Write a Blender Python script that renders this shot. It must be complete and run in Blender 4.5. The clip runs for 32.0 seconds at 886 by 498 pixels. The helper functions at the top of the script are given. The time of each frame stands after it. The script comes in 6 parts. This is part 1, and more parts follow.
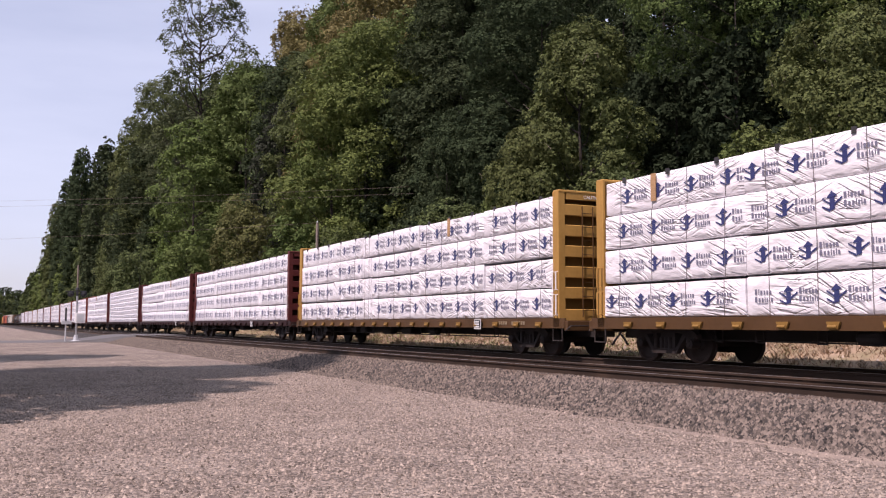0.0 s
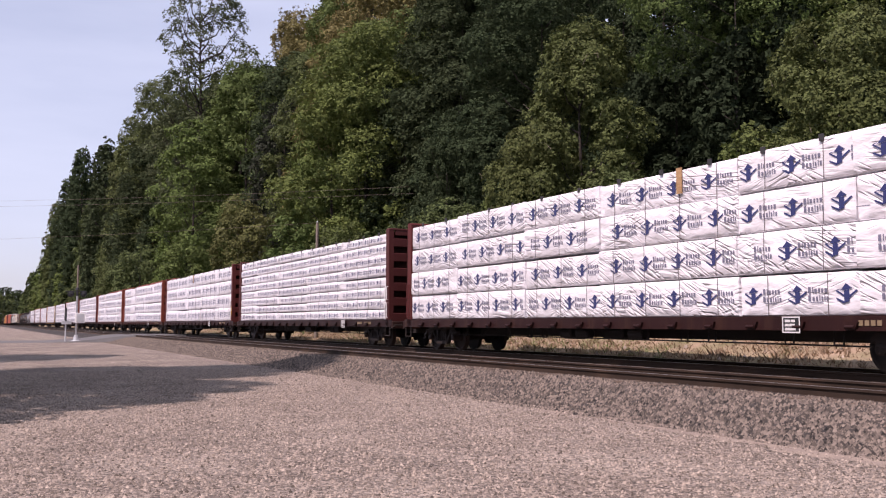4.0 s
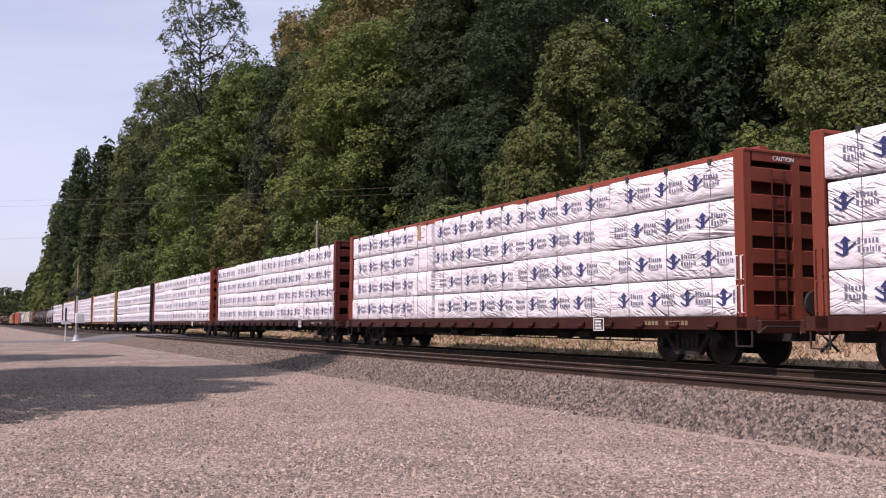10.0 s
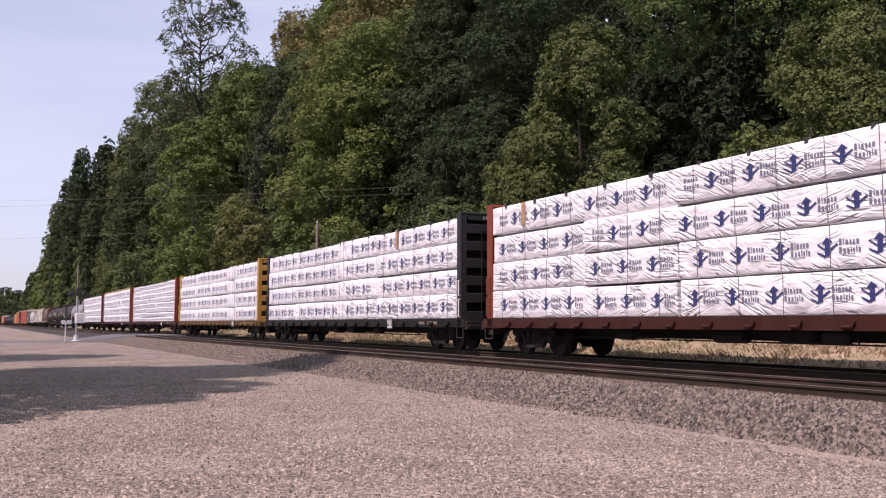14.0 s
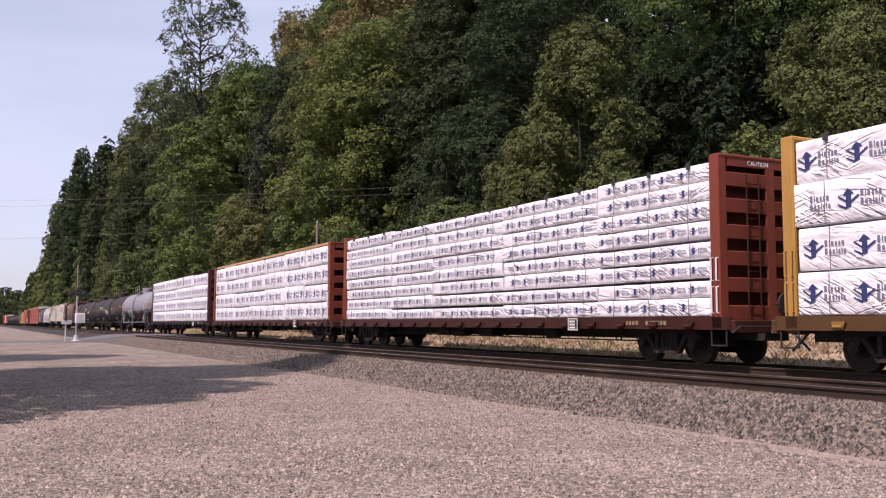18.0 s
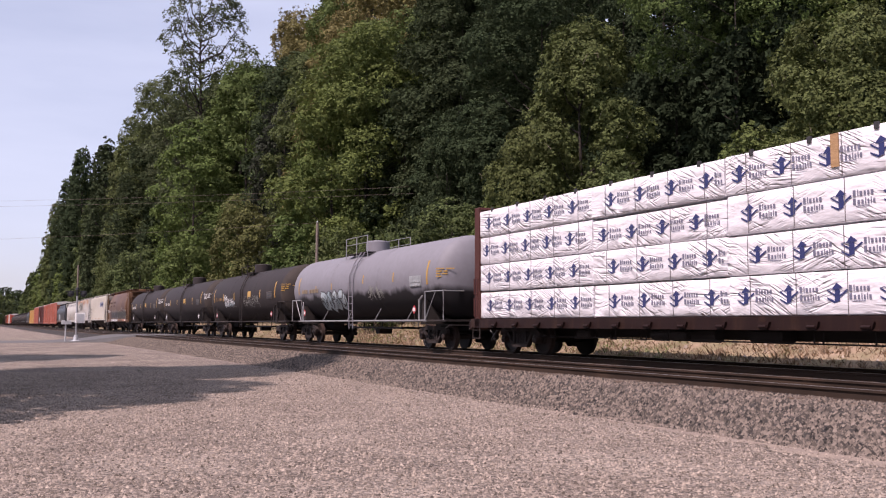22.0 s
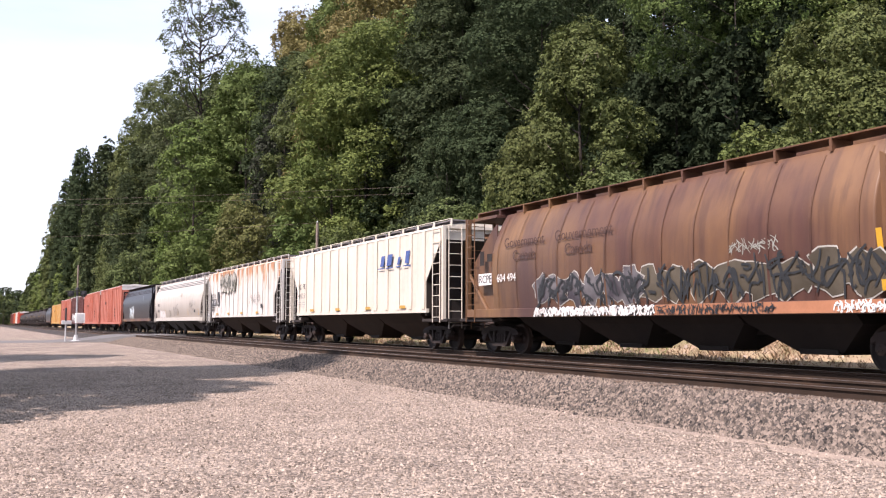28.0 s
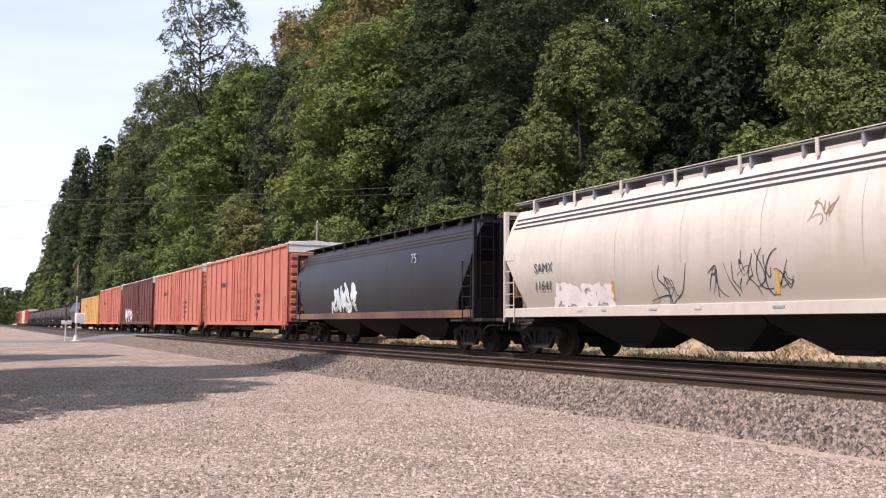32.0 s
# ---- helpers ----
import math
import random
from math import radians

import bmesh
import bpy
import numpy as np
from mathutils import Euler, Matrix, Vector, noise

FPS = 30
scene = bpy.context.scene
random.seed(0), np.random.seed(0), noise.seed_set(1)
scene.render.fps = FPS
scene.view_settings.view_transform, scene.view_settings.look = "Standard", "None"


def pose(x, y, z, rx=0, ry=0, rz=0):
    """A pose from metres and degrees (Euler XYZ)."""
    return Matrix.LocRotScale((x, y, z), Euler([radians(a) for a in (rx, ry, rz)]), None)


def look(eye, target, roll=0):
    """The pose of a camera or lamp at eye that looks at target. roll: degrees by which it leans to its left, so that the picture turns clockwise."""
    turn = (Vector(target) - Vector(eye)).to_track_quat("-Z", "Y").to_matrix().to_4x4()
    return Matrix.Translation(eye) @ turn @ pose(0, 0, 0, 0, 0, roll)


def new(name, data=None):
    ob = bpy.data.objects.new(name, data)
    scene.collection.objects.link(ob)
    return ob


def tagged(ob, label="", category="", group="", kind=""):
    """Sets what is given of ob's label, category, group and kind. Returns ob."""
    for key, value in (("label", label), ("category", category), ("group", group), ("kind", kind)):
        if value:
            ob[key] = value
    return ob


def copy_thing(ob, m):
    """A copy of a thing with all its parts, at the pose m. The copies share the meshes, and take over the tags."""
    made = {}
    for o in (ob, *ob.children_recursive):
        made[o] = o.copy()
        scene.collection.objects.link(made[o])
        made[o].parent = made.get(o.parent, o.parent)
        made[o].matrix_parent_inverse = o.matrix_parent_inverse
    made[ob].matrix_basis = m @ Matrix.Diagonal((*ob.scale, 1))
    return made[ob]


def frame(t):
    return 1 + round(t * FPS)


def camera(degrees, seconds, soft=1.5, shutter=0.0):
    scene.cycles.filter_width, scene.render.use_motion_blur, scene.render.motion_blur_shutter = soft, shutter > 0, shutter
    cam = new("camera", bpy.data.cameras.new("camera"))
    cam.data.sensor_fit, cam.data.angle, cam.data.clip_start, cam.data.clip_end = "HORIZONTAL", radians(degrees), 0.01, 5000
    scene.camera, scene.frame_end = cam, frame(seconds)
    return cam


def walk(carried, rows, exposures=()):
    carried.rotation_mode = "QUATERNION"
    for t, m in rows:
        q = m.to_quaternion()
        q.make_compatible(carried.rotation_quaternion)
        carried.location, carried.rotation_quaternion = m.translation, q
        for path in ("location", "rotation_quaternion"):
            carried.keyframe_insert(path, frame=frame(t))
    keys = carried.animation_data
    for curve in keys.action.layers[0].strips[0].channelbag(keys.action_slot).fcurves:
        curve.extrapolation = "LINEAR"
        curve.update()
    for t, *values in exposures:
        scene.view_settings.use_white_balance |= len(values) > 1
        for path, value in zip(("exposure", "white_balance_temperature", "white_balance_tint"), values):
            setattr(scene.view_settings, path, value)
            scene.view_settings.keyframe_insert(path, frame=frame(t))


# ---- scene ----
# ------------------------------------------------------------------ camera
# x: across the tracks, away from the camera; y: along the tracks, towards where the train comes from; z: up from the rail heads
EYE = Vector((0.0, 0.0, 0.896))
YAW, TILT = radians(26.69), radians(4.652)
AIM = Vector((math.sin(YAW) * math.cos(TILT), math.cos(YAW) * math.cos(TILT), math.sin(TILT)))
cam = camera(51.21, 32.0, soft=1.15)
STAND = look(EYE, EYE + AIM, 0.147)
walk(cam, [(0.0, STAND), (32.0, STAND)], exposures=[
    (0.0, -0.03, 6800, 34), (22.2, -0.03, 6800, 34), (22.7, 0.54, 6650, 31), (23.1, 1.08, 6600, 28), (24.0, 1.13, 6700, 26), (25.5, 1.16, 6850, 26),
    (27.5, 0.82, 6850, 26), (28.5, 0.54, 6850, 26), (29.5, 0.36, 6800, 26), (32.0, 0.47, 6800, 26)])

# ------------------------------------------------------------------ daylight
SUN_EL, SUN_TO = radians(54), Vector((-0.94, -0.34, 0)).normalized()
world = bpy.data.worlds.new("sky")
scene.world = world
world.use_nodes = True
wn = world.node_tree.nodes
sky = wn.new("ShaderNodeTexSky")
sky.sky_type, sky.sun_disc = "NISHITA", False
sky.sun_elevation, sky.sun_rotation = SUN_EL, math.atan2(SUN_TO.x, SUN_TO.y) % (2 * math.pi)
sky.air_density, sky.dust_density = 1.0, 1.2
# thin high haze over the whole sky, in faint streaks
wl = world.node_tree.links
w_tc, w_map, w_noise, w_rng, w_mix = (wn.new("ShaderNode" + k) for k in ("TexCoord", "Mapping", "TexNoise", "MapRange", "Mix"))
w_map.inputs["Scale"].default_value = (1.0, 1.0, 5.0)
w_noise.inputs["Scale"].default_value, w_noise.inputs["Detail"].default_value = 2.2, 6.0
w_rng.inputs[1].default_value, w_rng.inputs[2].default_value, w_rng.inputs[3].default_value, w_rng.inputs[4].default_value = 0.3, 0.75, 0.45, 0.85
w_mix.data_type = "RGBA"
w_mix.inputs[7].default_value = (5.7, 7.0, 8.3, 1)
wl.new(w_tc.outputs["Generated"], w_map.inputs[0])
wl.new(w_map.outputs[0], w_noise.inputs[0])
wl.new(w_noise.outputs[0], w_rng.inputs[0])
wl.new(w_rng.outputs[0], w_mix.inputs[0])
wl.new(sky.outputs[0], w_mix.inputs[6])
wl.new(w_mix.outputs[2], wn["Background"].inputs[0])
wn["Background"].inputs[1].default_value = 0.13
sun_data = bpy.data.lights.new("sun", "SUN")
sun_data.energy, sun_data.angle, sun_data.color = 5.0, radians(0.53), (1.0, 0.95, 0.88)
sun = new("sun", sun_data)
sun_dir = SUN_TO * math.cos(SUN_EL) + Vector((0, 0, math.sin(SUN_EL)))
sun.matrix_world = look(sun_dir * 100, (0, 0, 0))

# ------------------------------------------------------------------ materials


def mat(name, col=(0.5, 0.5, 0.5), rough=0.6, metal=0.0, alt=None, scale=4.0, mix=0.5, bump=0.0, bscale=30.0, spec=0.5,
        paint=False, streak=None, streak_amt=0.0, dirt=None, dirt_amt=0.0, island=0.0, stretch=(1, 1, 1), detail=5.0, grain=None, tilt=0.0):
    """A surface with two scales of variation. paint: its base is the object's own colour; streak: a second colour in runs
    down the side; dirt: a colour in patches; island: how much each piece differs in brightness."""
    m = bpy.data.materials.new(name)
    m.use_nodes = True
    n, l = m.node_tree.nodes, m.node_tree.links
    b = n["Principled BSDF"]
    b.inputs["Roughness"].default_value, b.inputs["Metallic"].default_value = rough, metal
    b.inputs["Specular IOR Level"].default_value = spec
    tc = n.new("ShaderNodeTexCoord")
    mp = n.new("ShaderNodeMapping")
    mp.inputs["Scale"].default_value = stretch
    mp.inputs["Rotation"].default_value = (tilt, 0, 0)
    l.new(tc.outputs["Object"], mp.inputs[0])

    def tex(sc, det=detail, src=None):
        t = n.new("ShaderNodeTexNoise")
        t.inputs["Scale"].default_value, t.inputs["Detail"].default_value = sc, det
        l.new(src or mp.outputs[0], t.inputs[0])
        return t.outputs[0]

    def ramp(src, lo, hi):
        r = n.new("ShaderNodeMapRange")
        r.inputs[1].default_value, r.inputs[2].default_value = lo, hi
        l.new(src, r.inputs[0])
        return r.outputs[0]

    def blend(fac, a, c, mode="MIX"):
        x = n.new("ShaderNodeMix")
        x.data_type, x.blend_type = "RGBA", mode
        for sock, val in ((x.inputs[0], fac), (x.inputs[6], a), (x.inputs[7], c)):
            if isinstance(val, bpy.types.NodeSocket):
                l.new(val, sock)
            else:
                sock.default_value = (*val, 1) if isinstance(val, tuple) else val
        return x.outputs[2]

    def times(a, k):
        x = n.new("ShaderNodeMath")
        x.operation = "MULTIPLY"
        l.new(a, x.inputs[0])
        x.inputs[1].default_value = k
        return x.outputs[0]

    if paint:
        oi = n.new("ShaderNodeObjectInfo")
        base = oi.outputs["Color"]
    else:
        base = col
    if alt is None:
        base = blend(times(ramp(tex(scale), 0.3, 0.75), mix), base, (0.55, 0.53, 0.5), "MULTIPLY")
    else:
        base = blend(times(ramp(tex(scale), 0.35, 0.65), 1.0), base, alt)
    base = blend(times(ramp(tex(scale * 9), 0.35, 0.8), 0.35), base, (0.72, 0.7, 0.68), "MULTIPLY")
    if grain is not None:
        base = blend(times(ramp(tex(grain[0], 3.0), 0.42, 0.62), grain[1]), base, (0.38, 0.36, 0.35), "MULTIPLY")
    if streak is not None:
        mp2 = n.new("ShaderNodeMapping")
        mp2.inputs["Scale"].default_value = (1.0, 2.6, 0.22)
        l.new(tc.outputs["Object"], mp2.inputs[0])
        base = blend(times(ramp(tex(1.7, 6.0, mp2.outputs[0]), 0.5, 0.68), streak_amt), base, streak)
    if dirt is not None:
        base = blend(times(ramp(tex(0.55, 8.0), 0.46, 0.72), dirt_amt), base, dirt)
    if island:
        g = n.new("ShaderNodeNewGeometry")
        oi2 = n.new("ShaderNodeObjectInfo")
        h = n.new("ShaderNodeHueSaturation")
        r = n.new("ShaderNodeMapRange")
        r.inputs[3].default_value, r.inputs[4].default_value = 1 - island, 1 + island
        l.new(g.outputs["Random Per Island"], r.inputs[0])
        r2 = n.new("ShaderNodeMapRange")
        r2.inputs[3].default_value, r2.inputs[4].default_value = 0.488, 0.512
        l.new(oi2.outputs["Random"], r2.inputs[0])
        l.new(r.outputs[0], h.inputs["Value"])
        l.new(r2.outputs[0], h.inputs["Hue"])
        l.new(base, h.inputs["Color"])
        base = h.outputs[0]
    l.new(base, b.inputs["Base Color"])
    if bump:
        bp = n.new("ShaderNodeBump")
        bp.inputs["Strength"].default_value, bp.inputs["Distance"].default_value = 1.0, bump
        l.new(tex(bscale), bp.inputs["Height"])
        l.new(bp.outputs[0], b.inputs["Normal"])
    return m


M_PAINT = mat("car_paint", paint=True, rough=0.6, spec=0.22, scale=1.3, mix=0.55, bump=0.002, bscale=14, streak=(0.09, 0.045, 0.025), streak_amt=0.25)
M_PAINT_CLEAN = mat("smooth_car_paint", paint=True, rough=0.40, spec=0.3, scale=0.7, mix=0.3, bump=0.001, bscale=8, streak=(0.20, 0.15, 0.11), streak_amt=0.12)
M_RUSTY = mat("rust_streaked_paint", paint=True, rough=0.7, scale=1.0, mix=0.3, bump=0.002, bscale=20, streak=(0.40, 0.22, 0.12), streak_amt=0.35)
M_BROWN = mat("rusted_brown_paint", (0.088, 0.042, 0.033), rough=0.5, spec=0.35, alt=(0.212, 0.115, 0.052), scale=0.45, bump=0.002, streak=(0.05, 0.025, 0.022), streak_amt=0.5,
              dirt=(0.062, 0.032, 0.034), dirt_amt=0.8, stretch=(1, 1.0, 0.45))
M_TANK = mat("black_tank_paint", (0.031, 0.024, 0.024), rough=0.68, spec=0.3, scale=0.6, mix=0.5, bump=0.001, bscale=3, streak=(0.045, 0.036, 0.032), streak_amt=0.4)
M_BLACKCAR = mat("glossy_black_paint", (0.010, 0.008, 0.012), rough=0.36, spec=0.28, scale=0.8, mix=0.4, bump=0.001, bscale=4, dirt=(0.03, 0.022, 0.02), dirt_amt=0.4)
M_HAZE = mat("pale_faded_spray", (0.30, 0.31, 0.28), rough=0.5, scale=3)
M_HEAD_DUST = mat("dusty_tank_head", (0.052, 0.042, 0.038), rough=0.8, spec=0.2, scale=0.9, mix=0.5, dirt=(0.085, 0.070, 0.060), dirt_amt=0.6)
M_GREY_TANK = mat("grey_tank_paint", (0.225, 0.22, 0.245), rough=0.62, spec=0.3, scale=0.5, mix=0.25, bump=0.001, bscale=3)
M_STEEL = mat("grimy_underframe_steel", (0.020, 0.015, 0.014), rough=0.8, scale=5, bump=0.004, bscale=40, dirt=(0.05, 0.035, 0.027), dirt_amt=0.6)
M_TRUCK = mat("rusty_truck_casting", (0.027, 0.018, 0.016), rough=0.85, scale=6, bump=0.006, bscale=35, dirt=(0.075, 0.042, 0.034), dirt_amt=0.6)
M_WHEEL = mat("wheel_steel", (0.022, 0.016, 0.015), rough=0.7, metal=0.2, scale=7, dirt=(0.12, 0.055, 0.03), dirt_amt=0.4)
M_GALV = mat("galvanised_grating", (0.42, 0.42, 0.43), rough=0.5, metal=0.5, scale=5)
M_WRAP = mat("white_lumber_wrap", (0.84, 0.82, 0.85), rough=0.36, scale=1.1, mix=0.12, bump=0.05, bscale=1.5, stretch=(1, 0.9, 2.6), detail=3.0, tilt=0.5)
M_INK = mat("navy_print", (0.040, 0.050, 0.155), rough=0.4, scale=3, mix=0.3)
M_INK2 = mat("grey_blue_print", (0.19, 0.19, 0.26), rough=0.4, scale=3, mix=0.3)
M_STRAP = mat("grey_strap", (0.17, 0.15, 0.16), rough=0.6)
M_GUARD = mat("black_corner_guard", (0.04, 0.038, 0.04), rough=0.6)
M_LUMBER = mat("raw_lumber", (0.46, 0.28, 0.14), rough=0.75, alt=(0.36, 0.21, 0.10), scale=3, stretch=(8, 0.6, 8), bump=0.003, bscale=30)
M_YELLOW = mat("yellow_reflective_tape", (0.56, 0.31, 0.03), rough=0.4, scale=3, mix=0.2)
M_OCHRE = mat("faded_yellow_stencil", (0.50, 0.29, 0.05), rough=0.5, scale=4, mix=0.3)
M_WHITE = mat("white_stencil", (0.78, 0.77, 0.76), rough=0.5, scale=4, mix=0.25)
M_BLACK = mat("black_stencil", (0.025, 0.025, 0.028), rough=0.5, scale=4, mix=0.25)
M_BLUE = mat("blue_lettering", (0.05, 0.10, 0.30), rough=0.5, scale=4, mix=0.25)
M_RED = mat("red_placard", (0.55, 0.04, 0.05), rough=0.4, scale=4, mix=0.2)
M_FAINT = mat("stained_ochre_marks", (0.27, 0.20, 0.12), rough=0.5, scale=5)
M_GRAF = mat("graffiti_grey", (0.24, 0.255, 0.26), rough=0.45, alt=(0.40, 0.42, 0.43), scale=2.0)
M_GRAFP = mat("graffiti_purple_grey", (0.05, 0.044, 0.055), rough=0.5, alt=(0.17, 0.165, 0.175), scale=1.1)
M_GRAFO = mat("graffiti_dull_olive", (0.06, 0.05, 0.035), rough=0.5, alt=(0.115, 0.098, 0.072), scale=1.1)
M_GRAFB = mat("graffiti_pale_blue", (0.36, 0.47, 0.52), rough=0.45, alt=(0.60, 0.68, 0.70), scale=1.5)
M_GRAFD = mat("graffiti_dark", (0.03, 0.035, 0.04), rough=0.45, scale=2.0)
M_GRAFG = mat("graffiti_olive", (0.26, 0.25, 0.21), rough=0.5, alt=(0.48, 0.45, 0.40), scale=1.6)
M_GRAFW = mat("graffiti_dull_white", (0.50, 0.50, 0.47), rough=0.5, alt=(0.34, 0.34, 0.31), scale=2.0)
M_FADED = mat("faded_brown_lettering", (0.085, 0.044, 0.035), rough=0.6, scale=3)
M_OLDPANEL = mat("stained_data_panel", (0.13, 0.10, 0.075), rough=0.6, alt=(0.06, 0.048, 0.04), scale=2.5)
M_SEAM = mat("grimy_seam", (0.40, 0.375, 0.34), rough=0.6, alt=(0.28, 0.25, 0.22), scale=0.8)
M_PALE = mat("pale_overspray", (0.60, 0.58, 0.56), rough=0.5, alt=(0.50, 0.475, 0.45), scale=1.5)
M_GRAFK = mat("graffiti_dark_green", (0.055, 0.06, 0.045), rough=0.5, alt=(0.12, 0.12, 0.095), scale=2.0)
M_OLDGOLD = mat("worn_gold_lettering", (0.40, 0.22, 0.07), rough=0.6, alt=(0.16, 0.09, 0.04), scale=3.0)
M_GRAVEL = mat("gravel", (0.375, 0.300, 0.246), rough=0.95, alt=(0.29, 0.230, 0.188), scale=0.9, bump=0.03, bscale=55, dirt=(0.42, 0.345, 0.285), dirt_amt=0.6, detail=9, grain=(34, 1.0))
M_STONE = mat("ballast_stone", (0.140, 0.110, 0.090), rough=0.95, scale=8, island=0.95, bump=0.004, bscale=60)
# near black: oil, plus the shade under the train painted into the stones
M_OIL_SHADE_STONE = mat("oily_shaded_ballast_stone", (0.024, 0.019, 0.017), rough=0.95, scale=8, island=0.6)
M_PEBBLE = mat("gravel_stone", (0.285, 0.230, 0.192), rough=1.0, spec=0.1, scale=8, island=0.7)
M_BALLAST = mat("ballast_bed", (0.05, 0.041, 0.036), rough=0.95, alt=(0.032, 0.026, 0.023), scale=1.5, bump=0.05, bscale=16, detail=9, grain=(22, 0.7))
M_RAIL = mat("rail_steel", (0.042, 0.028, 0.021), rough=0.8, spec=0.2, scale=4, dirt=(0.11, 0.07, 0.048), dirt_amt=0.5)
M_HEAD = mat("polished_rail_head", (0.36, 0.34, 0.33), rough=0.35, metal=0.9, scale=5, mix=0.3)
M_TIE = mat("weathered_tie_wood", (0.075, 0.050, 0.036), rough=0.9, alt=(0.14, 0.094, 0.064), scale=2, stretch=(0.7, 6, 6), bump=0.006, bscale=20)
M_DIRT = mat("bare_dirt", (0.35, 0.272, 0.215), rough=0.95, alt=(0.24, 0.19, 0.155), scale=1.3, bump=0.006, bscale=40, grain=(60, 0.4))
M_ASPHALT = mat("asphalt", (0.13, 0.125, 0.125), rough=0.9, scale=1.5, bump=0.006, bscale=60)
M_DRYGRASS = mat("dry_grass", (0.33, 0.235, 0.150), rough=0.9, scale=2, island=0.35)
M_GREENGRASS = mat("green_grass", (0.17, 0.20, 0.07), rough=0.9, scale=2, island=0.35)
M_BANK = mat("bank_soil", (0.36, 0.26, 0.18), rough=0.95, alt=(0.20, 0.175, 0.09), scale=0.9, bump=0.05, bscale=7, detail=8)
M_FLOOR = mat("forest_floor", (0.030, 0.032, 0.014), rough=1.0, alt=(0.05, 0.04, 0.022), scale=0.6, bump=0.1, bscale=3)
M_BARK = mat("bark", (0.036, 0.029, 0.024), rough=0.95, scale=4, bump=0.02, bscale=12, stretch=(3, 3, 0.6))
M_SILVER = mat("silver_paint", (0.62, 0.63, 0.64), rough=0.4, metal=0.4, scale=4, mix=0.3)
M_LENS = mat("signal_lens", (0.20, 0.02, 0.02), rough=0.15, scale=5)
M_POLE = mat("weathered_pole_wood", (0.22, 0.18, 0.15), rough=0.9, scale=3, stretch=(5, 5, 0.5), bump=0.004)


def leaf_mat(name, col, gloss=0.75):
    m = mat(name, col, rough=gloss, scale=0.6, mix=0.8, island=0.35, spec=0.15 if gloss < 0.8 else 0.06)
    n, l = m.node_tree.nodes, m.node_tree.links
    b, out = n["Principled BSDF"], n["Material Output"]
    tr = n.new("ShaderNodeBsdfTranslucent")
    src = b.inputs["Base Color"].links[0].from_socket
    l.new(src, tr.inputs[0])
    mx = n.new("ShaderNodeMixShader")
    mx.inputs[0].default_value = 0.2
    l.new(b.outputs[0], mx.inputs[1])
    l.new(tr.outputs[0], mx.inputs[2])
    l.new(mx.outputs[0], out.inputs[0])
    return m


# the near-black sixth colour serves conifers, and thickets with shade painted in
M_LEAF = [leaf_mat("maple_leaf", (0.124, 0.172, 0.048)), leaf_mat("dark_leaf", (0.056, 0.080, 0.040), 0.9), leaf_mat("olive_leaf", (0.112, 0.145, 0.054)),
          leaf_mat("tinged_leaf", (0.20, 0.172, 0.07)), leaf_mat("bright_leaf", (0.120, 0.168, 0.052)), leaf_mat("needle_and_shade_leaf", (0.036, 0.052, 0.028), 0.95), leaf_mat("cottonwood_leaf", (0.095, 0.115, 0.055)), leaf_mat("willow_leaf", (0.112, 0.140, 0.048)),
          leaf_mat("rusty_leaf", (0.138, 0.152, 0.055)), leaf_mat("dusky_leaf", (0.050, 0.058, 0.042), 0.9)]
M_TWIG = mat("bare_twig", (0.30, 0.25, 0.20), rough=0.9, scale=6)



def add_chips(m, per_metre, low, high):
    """Gives a ground its chips of stone: each cell with a tone and a rounded height of its own."""
    n, l = m.node_tree.nodes, m.node_tree.links
    b = n["Principled BSDF"]
    base = b.inputs["Base Color"].links[0].from_socket
    tc, sep, rg, hs, bp = (n.new("ShaderNode" + k) for k in ("TexCoord", "SeparateColor", "MapRange", "HueSaturation", "Bump"))
    vo = n.new("ShaderNodeTexVoronoi")
    vo.inputs["Scale"].default_value = per_metre
    l.new(tc.outputs["Object"], vo.inputs["Vector"])
    l.new(vo.outputs["Color"], sep.inputs[0])
    rg.inputs[3].default_value, rg.inputs[4].default_value = low, high
    l.new(sep.outputs[0], rg.inputs[0])
    l.new(rg.outputs[0], hs.inputs["Value"])
    l.new(base, hs.inputs["Color"])
    l.new(hs.outputs[0], b.inputs["Base Color"])
    bp.invert = True
    bp.inputs["Strength"].default_value, bp.inputs["Distance"].default_value = 1.0, 0.018
    l.new(vo.outputs["Distance"], bp.inputs["Height"])
    old = b.inputs["Normal"].links[0].from_socket
    l.new(old, bp.inputs["Normal"])
    l.new(bp.outputs[0], b.inputs["Normal"])


